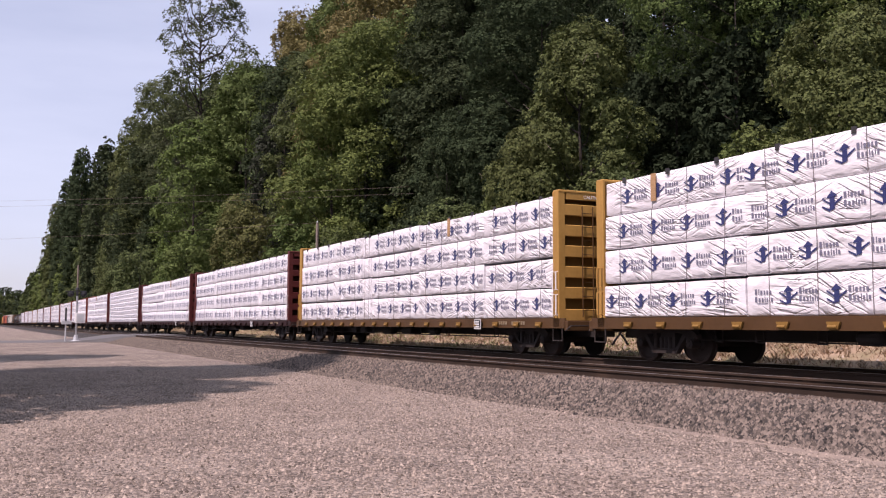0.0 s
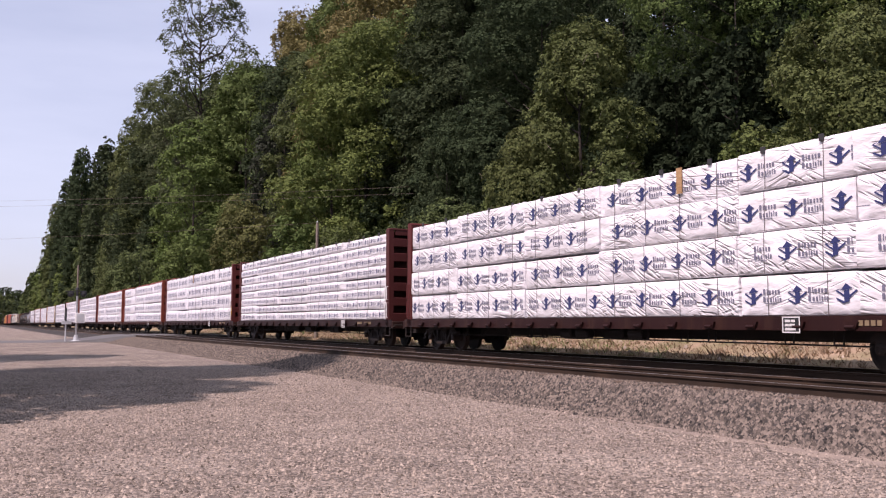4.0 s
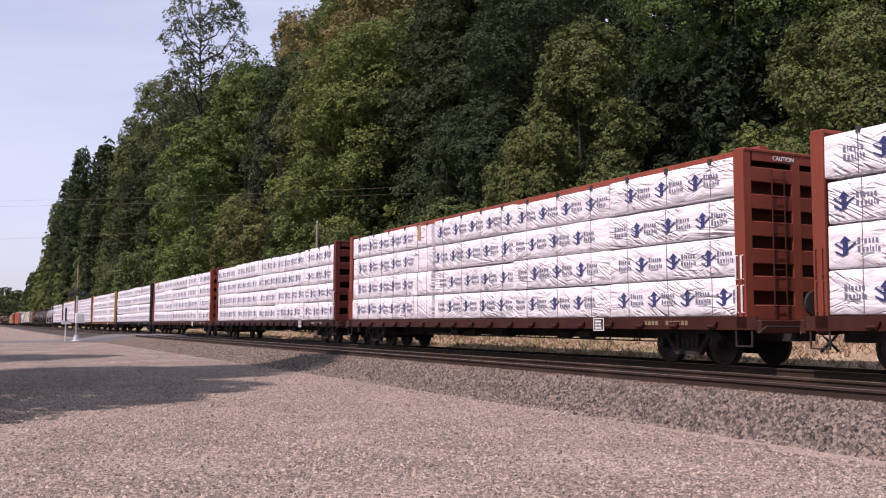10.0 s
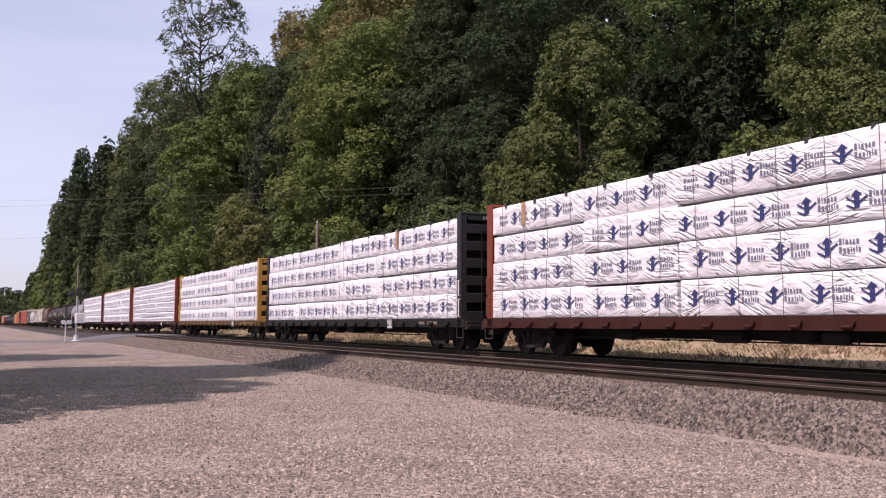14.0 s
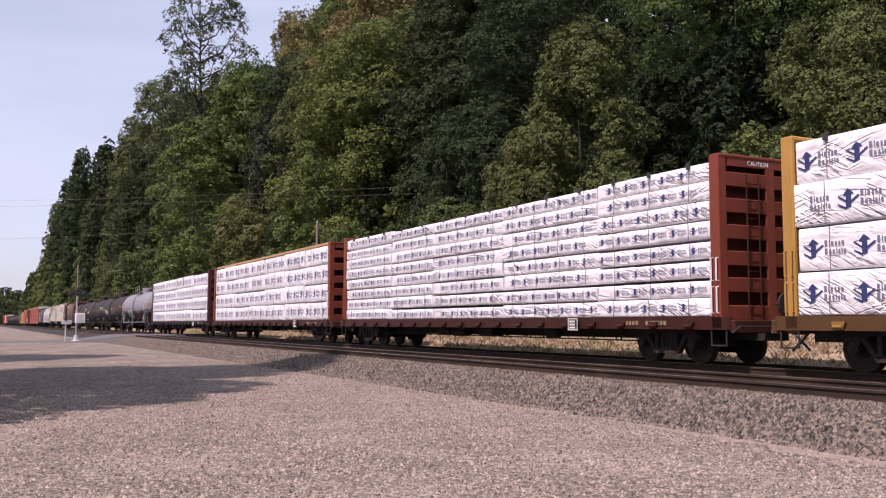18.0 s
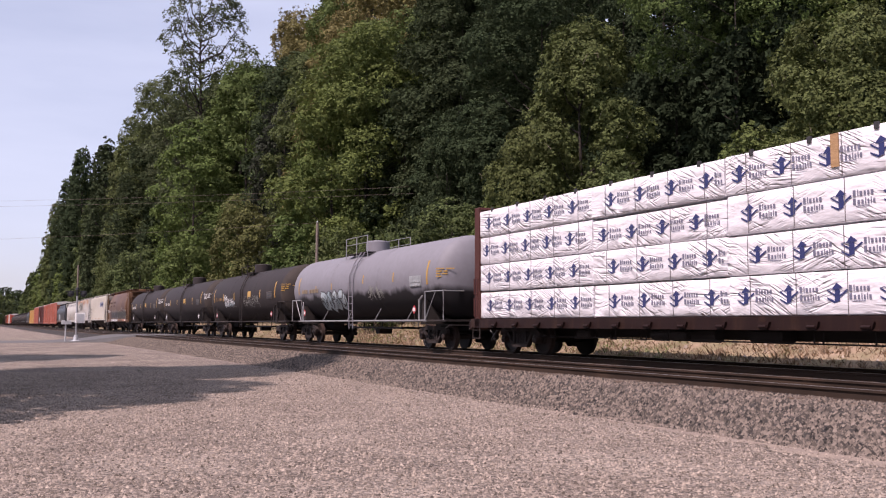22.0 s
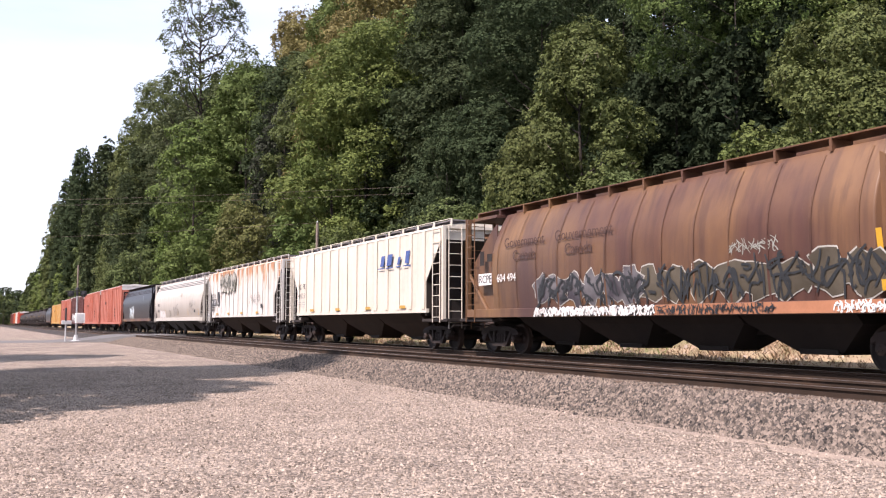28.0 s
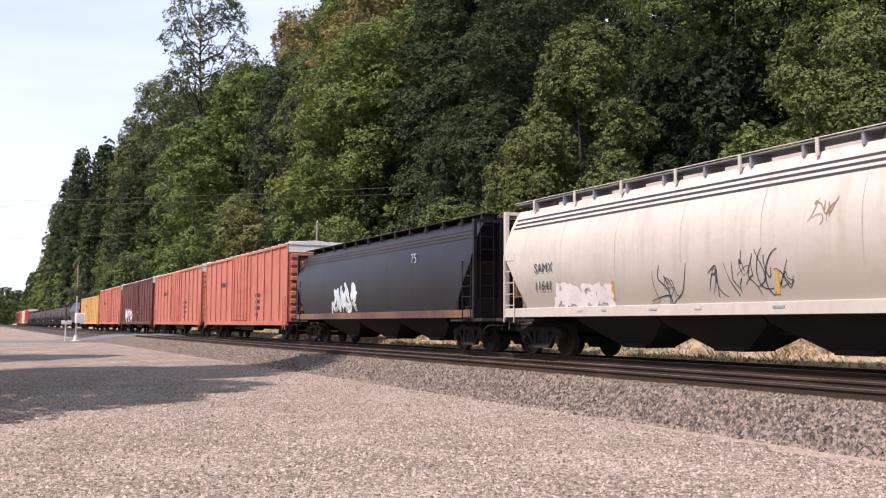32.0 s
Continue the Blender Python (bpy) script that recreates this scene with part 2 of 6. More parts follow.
def add_creases(m):
    """Folds in a taut plastic wrap: fans of slanting and level creases, strong in patches and slack between them."""
    n, l = m.node_tree.nodes, m.node_tree.links
    b = n["Principled BSDF"]
    tc, oi = n.new("ShaderNodeTexCoord"), n.new("ShaderNodeObjectInfo")
    shift = n.new("ShaderNodeVectorMath")
    shift.operation = "ADD"
    wide = n.new("ShaderNodeMath")
    wide.operation = "MULTIPLY"
    wide.inputs[1].default_value = 40.0
    l.new(oi.outputs["Random"], wide.inputs[0])
    l.new(tc.outputs["Object"], shift.inputs[0])
    l.new(wide.outputs[0], shift.inputs[1])
    normal = b.inputs["Normal"].links[0].from_socket
    for turn, along, across, deep, low in ((0.50, 0.7, 6.5, 0.030, 0.51), (-0.30, 0.7, 7.0, 0.022, 0.56), (0.10, 0.45, 5.0, 0.022, 0.54)):
        mp, mask_mp, ns, mask, off, fold, rg, mrg, mul, bp = (n.new("ShaderNode" + k) for k in (
            "Mapping", "Mapping", "TexNoise", "TexNoise", "Math", "Math", "MapRange", "MapRange", "Math", "Bump"))
        mp.inputs["Rotation"].default_value = (turn, 0, 0)
        mp.vector_type = "TEXTURE"
        mp.inputs["Scale"].default_value = (2.5, 1 / along, 1 / across)
        mp.inputs["Location"].default_value = (turn * 9, 0, 0)
        ns.inputs["Scale"].default_value, ns.inputs["Detail"].default_value = 1.0, 2.0
        l.new(shift.outputs[0], mp.inputs[0])
        l.new(mp.outputs[0], ns.inputs[0])
        off.operation, off.inputs[1].default_value = "SUBTRACT", 0.5
        fold.operation = "ABSOLUTE"
        l.new(ns.outputs[0], off.inputs[0])
        l.new(off.outputs[0], fold.inputs[0])
        rg.inputs[1].default_value, rg.inputs[2].default_value = 0.0, 0.085
        rg.interpolation_type = "SMOOTHSTEP"
        l.new(fold.outputs[0], rg.inputs[0])
        mask_mp.inputs["Location"].default_value = (3.0 + turn * 20, turn * 11, 0)
        l.new(shift.outputs[0], mask_mp.inputs[0])
        mask.inputs["Scale"].default_value, mask.inputs["Detail"].default_value = 0.9, 2.0
        l.new(mask_mp.outputs[0], mask.inputs[0])
        mrg.inputs[1].default_value, mrg.inputs[2].default_value = low - 0.04, low + 0.10
        l.new(mask.outputs[0], mrg.inputs[0])
        mul.operation = "MULTIPLY"
        l.new(rg.outputs[0], mul.inputs[0])
        l.new(mrg.outputs[0], mul.inputs[1])
        bp.inputs["Strength"].default_value, bp.inputs["Distance"].default_value = 1.0, deep
        l.new(mul.outputs[0], bp.inputs["Height"])
        l.new(normal, bp.inputs["Normal"])
        normal = bp.outputs[0]
    l.new(normal, b.inputs["Normal"])


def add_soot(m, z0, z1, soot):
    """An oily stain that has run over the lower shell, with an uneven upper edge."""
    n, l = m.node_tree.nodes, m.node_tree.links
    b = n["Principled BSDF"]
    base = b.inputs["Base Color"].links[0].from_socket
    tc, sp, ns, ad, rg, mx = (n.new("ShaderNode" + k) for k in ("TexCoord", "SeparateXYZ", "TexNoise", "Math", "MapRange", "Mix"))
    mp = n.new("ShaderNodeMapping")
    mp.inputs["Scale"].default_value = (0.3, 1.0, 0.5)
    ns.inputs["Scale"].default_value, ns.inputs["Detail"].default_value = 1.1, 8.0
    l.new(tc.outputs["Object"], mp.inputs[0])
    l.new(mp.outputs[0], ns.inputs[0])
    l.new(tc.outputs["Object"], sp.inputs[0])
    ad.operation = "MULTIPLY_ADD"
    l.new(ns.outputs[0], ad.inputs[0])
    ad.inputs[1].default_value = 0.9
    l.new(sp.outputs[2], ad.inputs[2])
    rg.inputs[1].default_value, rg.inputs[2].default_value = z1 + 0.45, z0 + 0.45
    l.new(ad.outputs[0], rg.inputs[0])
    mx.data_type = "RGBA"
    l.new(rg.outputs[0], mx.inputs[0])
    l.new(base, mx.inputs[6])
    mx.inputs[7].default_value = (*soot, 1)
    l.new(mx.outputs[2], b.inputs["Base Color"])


def add_rust(m, z0, rust, pale):
    """Rust that has bloomed on the upper side and run down along the posts, with a pale fringe."""
    n, l = m.node_tree.nodes, m.node_tree.links
    b = n["Principled BSDF"]
    tc, sp = n.new("ShaderNodeTexCoord"), n.new("ShaderNodeSeparateXYZ")
    l.new(tc.outputs["Object"], sp.inputs[0])
    for colour, scale, stretch, low, high, most in ((pale, 0.9, (1, 1.0, 0.8), 0.48, 0.74, 0.5), (rust, 1.5, (1, 1.4, 0.45), 0.56, 0.70, 0.9)):
        mp, ns, ad, rg, mul, mx = (n.new("ShaderNode" + k) for k in ("Mapping", "TexNoise", "Math", "MapRange", "Math", "Mix"))
        mp.inputs["Scale"].default_value = stretch
        mp.inputs["Location"].default_value = (0, scale * 3, 0)
        l.new(tc.outputs["Object"], mp.inputs[0])
        l.new(mp.outputs[0], ns.inputs[0])
        ns.inputs["Scale"].default_value, ns.inputs["Detail"].default_value = scale, 7.0
        ad.operation = "MULTIPLY_ADD"
        ad.inputs[1].default_value = 0.13
        l.new(sp.outputs[2], ad.inputs[0])
        l.new(ns.outputs[0], ad.inputs[2])
        rg.inputs[1].default_value, rg.inputs[2].default_value = low + z0 * 0.13, high + z0 * 0.13
        l.new(ad.outputs[0], rg.inputs[0])
        mul.operation, mul.inputs[1].default_value = "MULTIPLY", most
        l.new(rg.outputs[0], mul.inputs[0])
        mx.data_type = "RGBA"
        l.new(mul.outputs[0], mx.inputs[0])
        l.new(b.inputs["Base Color"].links[0].from_socket, mx.inputs[6])
        mx.inputs[7].default_value = (*colour, 1)
        l.new(mx.outputs[2], b.inputs["Base Color"])


add_rust(M_RUSTY, 3.0, (0.40, 0.18, 0.075), (0.57, 0.49, 0.37))
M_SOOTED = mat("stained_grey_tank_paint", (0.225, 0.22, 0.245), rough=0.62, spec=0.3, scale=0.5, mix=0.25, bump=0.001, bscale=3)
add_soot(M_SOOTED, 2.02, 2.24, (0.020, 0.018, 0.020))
M_GRIMED = mat("grimy_white_paint", paint=True, rough=0.45, spec=0.3, scale=0.7, mix=0.3, bump=0.001, bscale=8, streak=(0.26, 0.21, 0.16), streak_amt=0.25)
add_soot(M_GRIMED, 1.65, 2.75, (0.31, 0.275, 0.235))
add_creases(M_WRAP)
add_chips(M_GRAVEL, 28, 0.32, 1.40)
add_chips(M_BALLAST, 14, 0.4, 1.4)

# ------------------------------------------------------------------ mesh helpers


class Geo:
    """Collects points and faces for one mesh."""

    def __init__(self):
        self.v, self.f = [], []

    def add(self, v, f):
        k = len(self.v)
        self.v += [tuple(p) for p in v]
        self.f += [tuple(i + k for i in q) for q in f]
        return self

    def box(self, x0, x1, y0, y1, z0, z1, c=0.0):
        """A box; c: chamfer of its edges."""
        if not c:
            v = [(x, y, z) for z in (z0, z1) for y in (y0, y1) for x in (x0, x1)]
            return self.add(v, [(0, 2, 3, 1), (4, 5, 7, 6), (0, 1, 5, 4), (2, 6, 7, 3), (0, 4, 6, 2), (1, 3, 7, 5)])
        v, ids = [], {}
        for sx, x in ((0, x0), (1, x1)):
            for sy, y in ((0, y0), (1, y1)):
                for sz, z in ((0, z0), (1, z1)):
                    dx, dy, dz = c * (1 - 2 * sx), c * (1 - 2 * sy), c * (1 - 2 * sz)
                    ids[sx, sy, sz] = len(v)
                    v += [(x, y + dy, z + dz), (x + dx, y, z + dz), (x + dx, y + dy, z)]
        f = []
        for a in range(3):
            for s in (0, 1):
                o = [i for i in range(3) if i != a]
                q = []
                for p in ((0, 0), (1, 0), (1, 1), (0, 1)):
                    key = [0, 0, 0]
                    key[a], key[o[0]], key[o[1]] = s, p[0], p[1]
                    q.append(ids[tuple(key)] + a)
                f.append(tuple(q))
        for a in range(3):
            o = [i for i in range(3) if i != a]
            for s in (0, 1):
                for t in (0, 1):
                    k0, k1 = [0, 0, 0], [0, 0, 0]
                    k0[o[0]] = k1[o[0]] = s
                    k0[o[1]] = k1[o[1]] = t
                    k1[a] = 1
                    i, j = ids[tuple(k0)], ids[tuple(k1)]
                    f.append((i + o[0], j + o[0], j + o[1], i + o[1]))
        for i in ids.values():
            f.append((i, i + 1, i + 2))
        return self.add(v, f)

    def prism(self, prof, y0, y1, cap=True):
        """A profile of (x, z) points, run along y."""
        n = len(prof)
        v = [(x, y0, z) for x, z in prof] + [(x, y1, z) for x, z in prof]
        f = [(i, (i + 1) % n, n + (i + 1) % n, n + i) for i in range(n)]
        if cap:
            f += [tuple(range(n))[::-1], tuple(range(n, 2 * n))]
        return self.add(v, f)

    def slab(self, prof, x0, x1):
        """A profile of (y, z) points, run along x."""
        n = len(prof)
        v = [(x0, y, z) for y, z in prof] + [(x1, y, z) for y, z in prof]
        f = [(i, (i + 1) % n, n + (i + 1) % n, n + i) for i in range(n)] + [tuple(range(n))[::-1], tuple(range(n, 2 * n))]
        return self.add(v, f)

    def rod(self, a, b, r, n=6, r2=None):
        a, b = Vector(a), Vector(b)
        d = (b - a).normalized()
        u = d.orthogonal().normalized()
        w = d.cross(u)
        r2 = r if r2 is None else r2
        v = []
        for p, rr in ((a, r), (b, r2)):
            v += [p + u * math.cos(2 * math.pi * i / n) * rr + w * math.sin(2 * math.pi * i / n) * rr for i in range(n)]
        f = [(i, (i + 1) % n, n + (i + 1) % n, n + i) for i in range(n)] + [tuple(range(n))[::-1], tuple(range(n, 2 * n))]
        return self.add(v, f)

    def pipe(self, pts, r, n=5):
        """A bent tube through the points, all in one piece."""
        pts = [Vector(p) for p in pts]
        v, f = [], []
        for i, p in enumerate(pts):
            d = (pts[min(i + 1, len(pts) - 1)] - pts[max(i - 1, 0)]).normalized()
            u = Vector((0.31, 0.47, 0.83))
            u = (u - d * u.dot(d)).normalized()
            w = d.cross(u)
            k = 1.25 if 0 < i < len(pts) - 1 else 1.0
            v += [p + (u * math.cos(2 * math.pi * j / n) + w * math.sin(2 * math.pi * j / n)) * r * k for j in range(n)]
        for i in range(len(pts) - 1):
            f += [(i * n + j, i * n + (j + 1) % n, (i + 1) * n + (j + 1) % n, (i + 1) * n + j) for j in range(n)]
        f += [tuple(range(n))[::-1], tuple(range((len(pts) - 1) * n, len(pts) * n))]
        return self.add(v, f)

    def turn(self, prof, axis="y", n=24, at=(0, 0, 0)):
        """A profile of (distance along, radius) points, turned about an axis."""
        v, f = [], []
        for s, r in prof:
            for i in range(n):
                a = 2 * math.pi * i / n
                c, e = r * math.cos(a), r * math.sin(a)
                p = {"y": (c, s, e), "x": (s, c, e), "z": (c, e, s)}[axis]
                v.append((p[0] + at[0], p[1] + at[1], p[2] + at[2]))
        m = len(prof)
        for k in range(m - 1):
            f += [(k * n + i, k * n + (i + 1) % n, (k + 1) * n + (i + 1) % n, (k + 1) * n + i) for i in range(n)]
        f += [tuple(range(n))[::-1], tuple(range((m - 1) * n, m * n))]
        return self.add(v, f)

    def mesh(self, name, material, smooth=0.0):
        me = bpy.data.meshes.new(name)
        me.from_pydata(self.v, [], self.f)
        me.validate()
        bm = bmesh.new()
        bm.from_mesh(me)
        bmesh.ops.recalc_face_normals(bm, faces=bm.faces)
        bm.to_mesh(me)
        bm.free()
        me.materials.append(material)
        if smooth:
            me.polygons.foreach_set("use_smooth", [True] * len(me.polygons))
            me.set_sharp_from_angle(angle=radians(smooth))
        return me


def part(name, geo, material, parent, label="", smooth=0.0, color=None, at=None):
    """Links a mesh as one object under a thing or under a part."""
    me = geo if isinstance(geo, bpy.types.Mesh) else geo.mesh(name, material, smooth)
    ob = new(name, me)
    ob.parent = parent
    if label:
        ob["label"] = label
    if color:
        ob.color = (*color, 1)
    if at is not None:
        ob.matrix_basis = at if isinstance(at, Matrix) else Matrix.Translation(at)
    return ob


def thing(name, label, category, group="", kind="", at=(0, 0, 0)):
    ob = new(name)
    ob.matrix_basis = at if isinstance(at, Matrix) else Matrix.Translation(at)
    return tagged(ob, label, category, group, kind)


def solid(name, geo, material, label, category="", group="", kind="", smooth=0.0, at=(0, 0, 0)):
    ob = new(name, geo if isinstance(geo, bpy.types.Mesh) else geo.mesh(name, material, smooth))
    ob.matrix_basis = at if isinstance(at, Matrix) else Matrix.Translation(at)
    return tagged(ob, label, category, group, kind)


rng = random.Random(4)
# ------------------------------------------------------------------ ground and tracks
LOT, NEAR_X, FAR_X = -0.54, 11.88, 15.68


def ground_z(x, y):
    if x < 18.6:
        return LOT
    z = -0.54 + (min(x, 22.5) - 18.6) * 0.36
    if x > 22.5:
        z += (min(x, 95) - 22.5) * 0.5
    return z


def build_ground():
    xs = [-1600, -600, -250, -120, -60, -30, -15, -8, -4, 0, 2, 4, 6, 8, 10, 12, 15, 18.6, 19.2, 20, 21, 22, 22.5, 24, 28, 34, 42, 52, 64, 80, 95, 160, 400, 1600]
    ys = [-400, -150, -60, -30, -15, -8, -4, 0, 3, 6, 9, 12, 15, 19, 24, 30, 38, 48, 60, 75, 95, 120, 150, 190, 240, 300, 380, 480, 620, 900, 1500, 2600]
    v, f, mi = [], [], []
    for y in ys:
        for x in xs:
            z = ground_z(x, y)
            if x > 19 and x < 100:
                z += 0.12 * noise.noise((x * 0.4, y * 0.3, 0))
            v.append((x, y, z))
    n = len(xs)
    for j in range(len(ys) - 1):
        for i in range(n - 1):
            f.append((j * n + i, j * n + i + 1, (j + 1) * n + i + 1, (j + 1) * n + i))
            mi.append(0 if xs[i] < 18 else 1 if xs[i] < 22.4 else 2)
    me = bpy.data.meshes.new("ground")
    me.from_pydata(v, [], f)
    me.materials.append(M_GRAVEL)
    me.materials.append(M_BANK)
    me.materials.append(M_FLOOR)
    me.polygons.foreach_set("material_index", mi)
    tagged(new("ground", me), "pale grey gravel lot and dry grassy bank", "ground", kind="structure")


def stones(x0, x1, y0, y1, count, size, zf, seed, dens=None):
    """Loose stones strewn over a strip, as one mesh."""
    r = np.random.default_rng(seed)
    base = np.array([(1, 0, -0.35), (-1, 0, -0.35), (0, 1, -0.35), (0, -1, -0.35), (0, 0, 0.8)], float)
    tri = np.array([(0, 2, 4), (2, 1, 4), (1, 3, 4), (3, 0, 4)])
    u = r.random(count)
    y = y0 + (y1 - y0) * u ** (dens or 1.0)
    x = x0 + (x1 - x0) * r.random(count)
    s = size * (0.45 + 1.35 * r.random(count) ** 3)
    a = r.random(count) * 6.283
    p = base[None] * (0.7 + 0.6 * r.random((count, 5, 3))) * s[:, None, None]
    ca, sa = np.cos(a)[:, None], np.sin(a)[:, None]
    px = p[:, :, 0] * ca - p[:, :, 1] * sa
    py = p[:, :, 0] * sa + p[:, :, 1] * ca
    z = np.array([zf(q) for q in x]) + s * 0.22
    v = np.stack([px + x[:, None], py + y[:, None], p[:, :, 2] * 1.0 + z[:, None]], -1).reshape(-1, 3)
    f = (tri[None] + (np.arange(count) * 5)[:, None, None]).reshape(-1, 3)
    me = bpy.data.meshes.new("stones")
    me.vertices.add(len(v))
    me.vertices.foreach_set("co", v.ravel())
    me.loops.add(f.size)
    me.loops.foreach_set("vertex_index", f.ravel())
    me.polygons.add(len(f))
    me.polygons.foreach_set("loop_start", np.arange(0, f.size, 3))
    me.update(calc_edges=True)
    return me


BED = [(8.75, -0.56), (9.3, -0.46), (10.25, -0.20), (10.5, -0.175), (10.9, -0.165), (13.3, -0.17), (13.8, -0.24), (14.3, -0.18), (17.1, -0.18), (18.9, -0.60)]


def bed_z(x):
    for (a, b), (c, d) in zip(BED, BED[1:]):
        if a <= x <= c:
            return b + (d - b) * (x - a) / (c - a)
    return LOT


def build_tracks():
    g = Geo().prism(BED + [(18.9, -0.9), (8.75, -0.9)], -80, 900)
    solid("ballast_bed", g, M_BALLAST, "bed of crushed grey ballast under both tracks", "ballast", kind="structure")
    tie = Geo().box(-1.3, 1.3, -0.115, 0.115, -0.19, 0.0, 0.012).mesh("tie", M_TIE)
    prof = [(-0.07, -0.176), (0.07, -0.176), (0.07, -0.163), (0.012, -0.145), (0.010, -0.045), (0.036, -0.036), (0.036, -0.006), (0.030, 0.0),
            (-0.030, 0.0), (-0.036, -0.006), (-0.036, -0.036), (-0.010, -0.045), (-0.012, -0.145), (-0.07, -0.163)]
    plate = Geo().box(-0.17, 0.17, -0.09, 0.09, 0, 0.012).mesh("tie_plate", M_RAIL)
    for name, cx, shine in (("near_track", NEAR_X, 0.5), ("far_track", FAR_X, 0.5)):
        tr = thing(name, "railway track of brown rails on weathered wooden ties", "railway track", kind="structure")
        for s in (-1, 1):
            rail = part("rail", Geo().prism([(x + cx + s * 0.7535, z) for x, z in prof], -80, 900), M_RAIL, tr, smooth=30)
            part("rail_head", Geo().box(cx + s * 0.7535 - 0.028, cx + s * 0.7535 + 0.028, -80, 900, 0.0, 0.003), M_HEAD, rail, "polished rail head")
        k, y = 0, 2.0
        while k < 150:
            t = part("tie", tie, M_TIE, tr, at=pose(cx + rng.uniform(-0.04, 0.04), y, -0.150 + rng.uniform(-0.01, 0.01), 0, 0, rng.uniform(-1.2, 1.2)))
            y += 0.52 + rng.uniform(-0.02, 0.02)
            k += 1
        g = Geo()
        while y < 240:
            g.box(cx - 1.3, cx + 1.3, y - 0.115, y + 0.115, -0.32, -0.150)
            y += 0.54
        part("far_ties", g, M_TIE, tr)["kind"] = "stuff"
    # bare trodden dirt between the lot and the ballast
    g, n = Geo(), 150
    ys = [2.0 + 22 * (k / n) ** 1.5 for k in range(n + 1)]
    edge = [(8.25 + 0.75 * min(1.0, max(0.0, (y - 7) / 12)) - 0.35 * noise.noise((y * 0.5, 1, 0)) - 0.25 * noise.noise((y * 2.1, 5, 0)), 9.1) for y in ys]
    g.add([(x, y, LOT + (0.010 if i else 0.004)) for y, e in zip(ys, edge) for i, x in enumerate(e)], [(2 * k, 2 * k + 1, 2 * k + 3, 2 * k + 2) for k in range(n)])
    solid("dirt_verge", g, M_DIRT, "strip of bare tan dirt along the ballast", "ground", kind="structure")
    z0 = lambda x: bed_z(x) - 0.005
    tagged(new("ballast_stones", stones(8.6, 11.0, 3, 78, 150000, 0.027, z0, 1, 1.8)), "loose crushed ballast stones on the shoulder", "ballast", kind="stuff").data.materials.append(M_STONE)
    tagged(new("track_stones", stones(11.0, 18.6, 3, 70, 40000, 0.032, z0, 2, 1.6)), "oily crushed stones between the rails, the train's shade put into their colour", "ballast", kind="stuff").data.materials.append(M_OIL_SHADE_STONE)
    tagged(new("gravel_stones", stones(-0.5, 9.1, 2.6, 30, 125000, 0.0130, lambda x: LOT + 0.001, 3, 1.6)), "small loose gravel on the lot", "gravel", kind="stuff").data.materials.append(M_PEBBLE)


# ------------------------------------------------------------------ trees


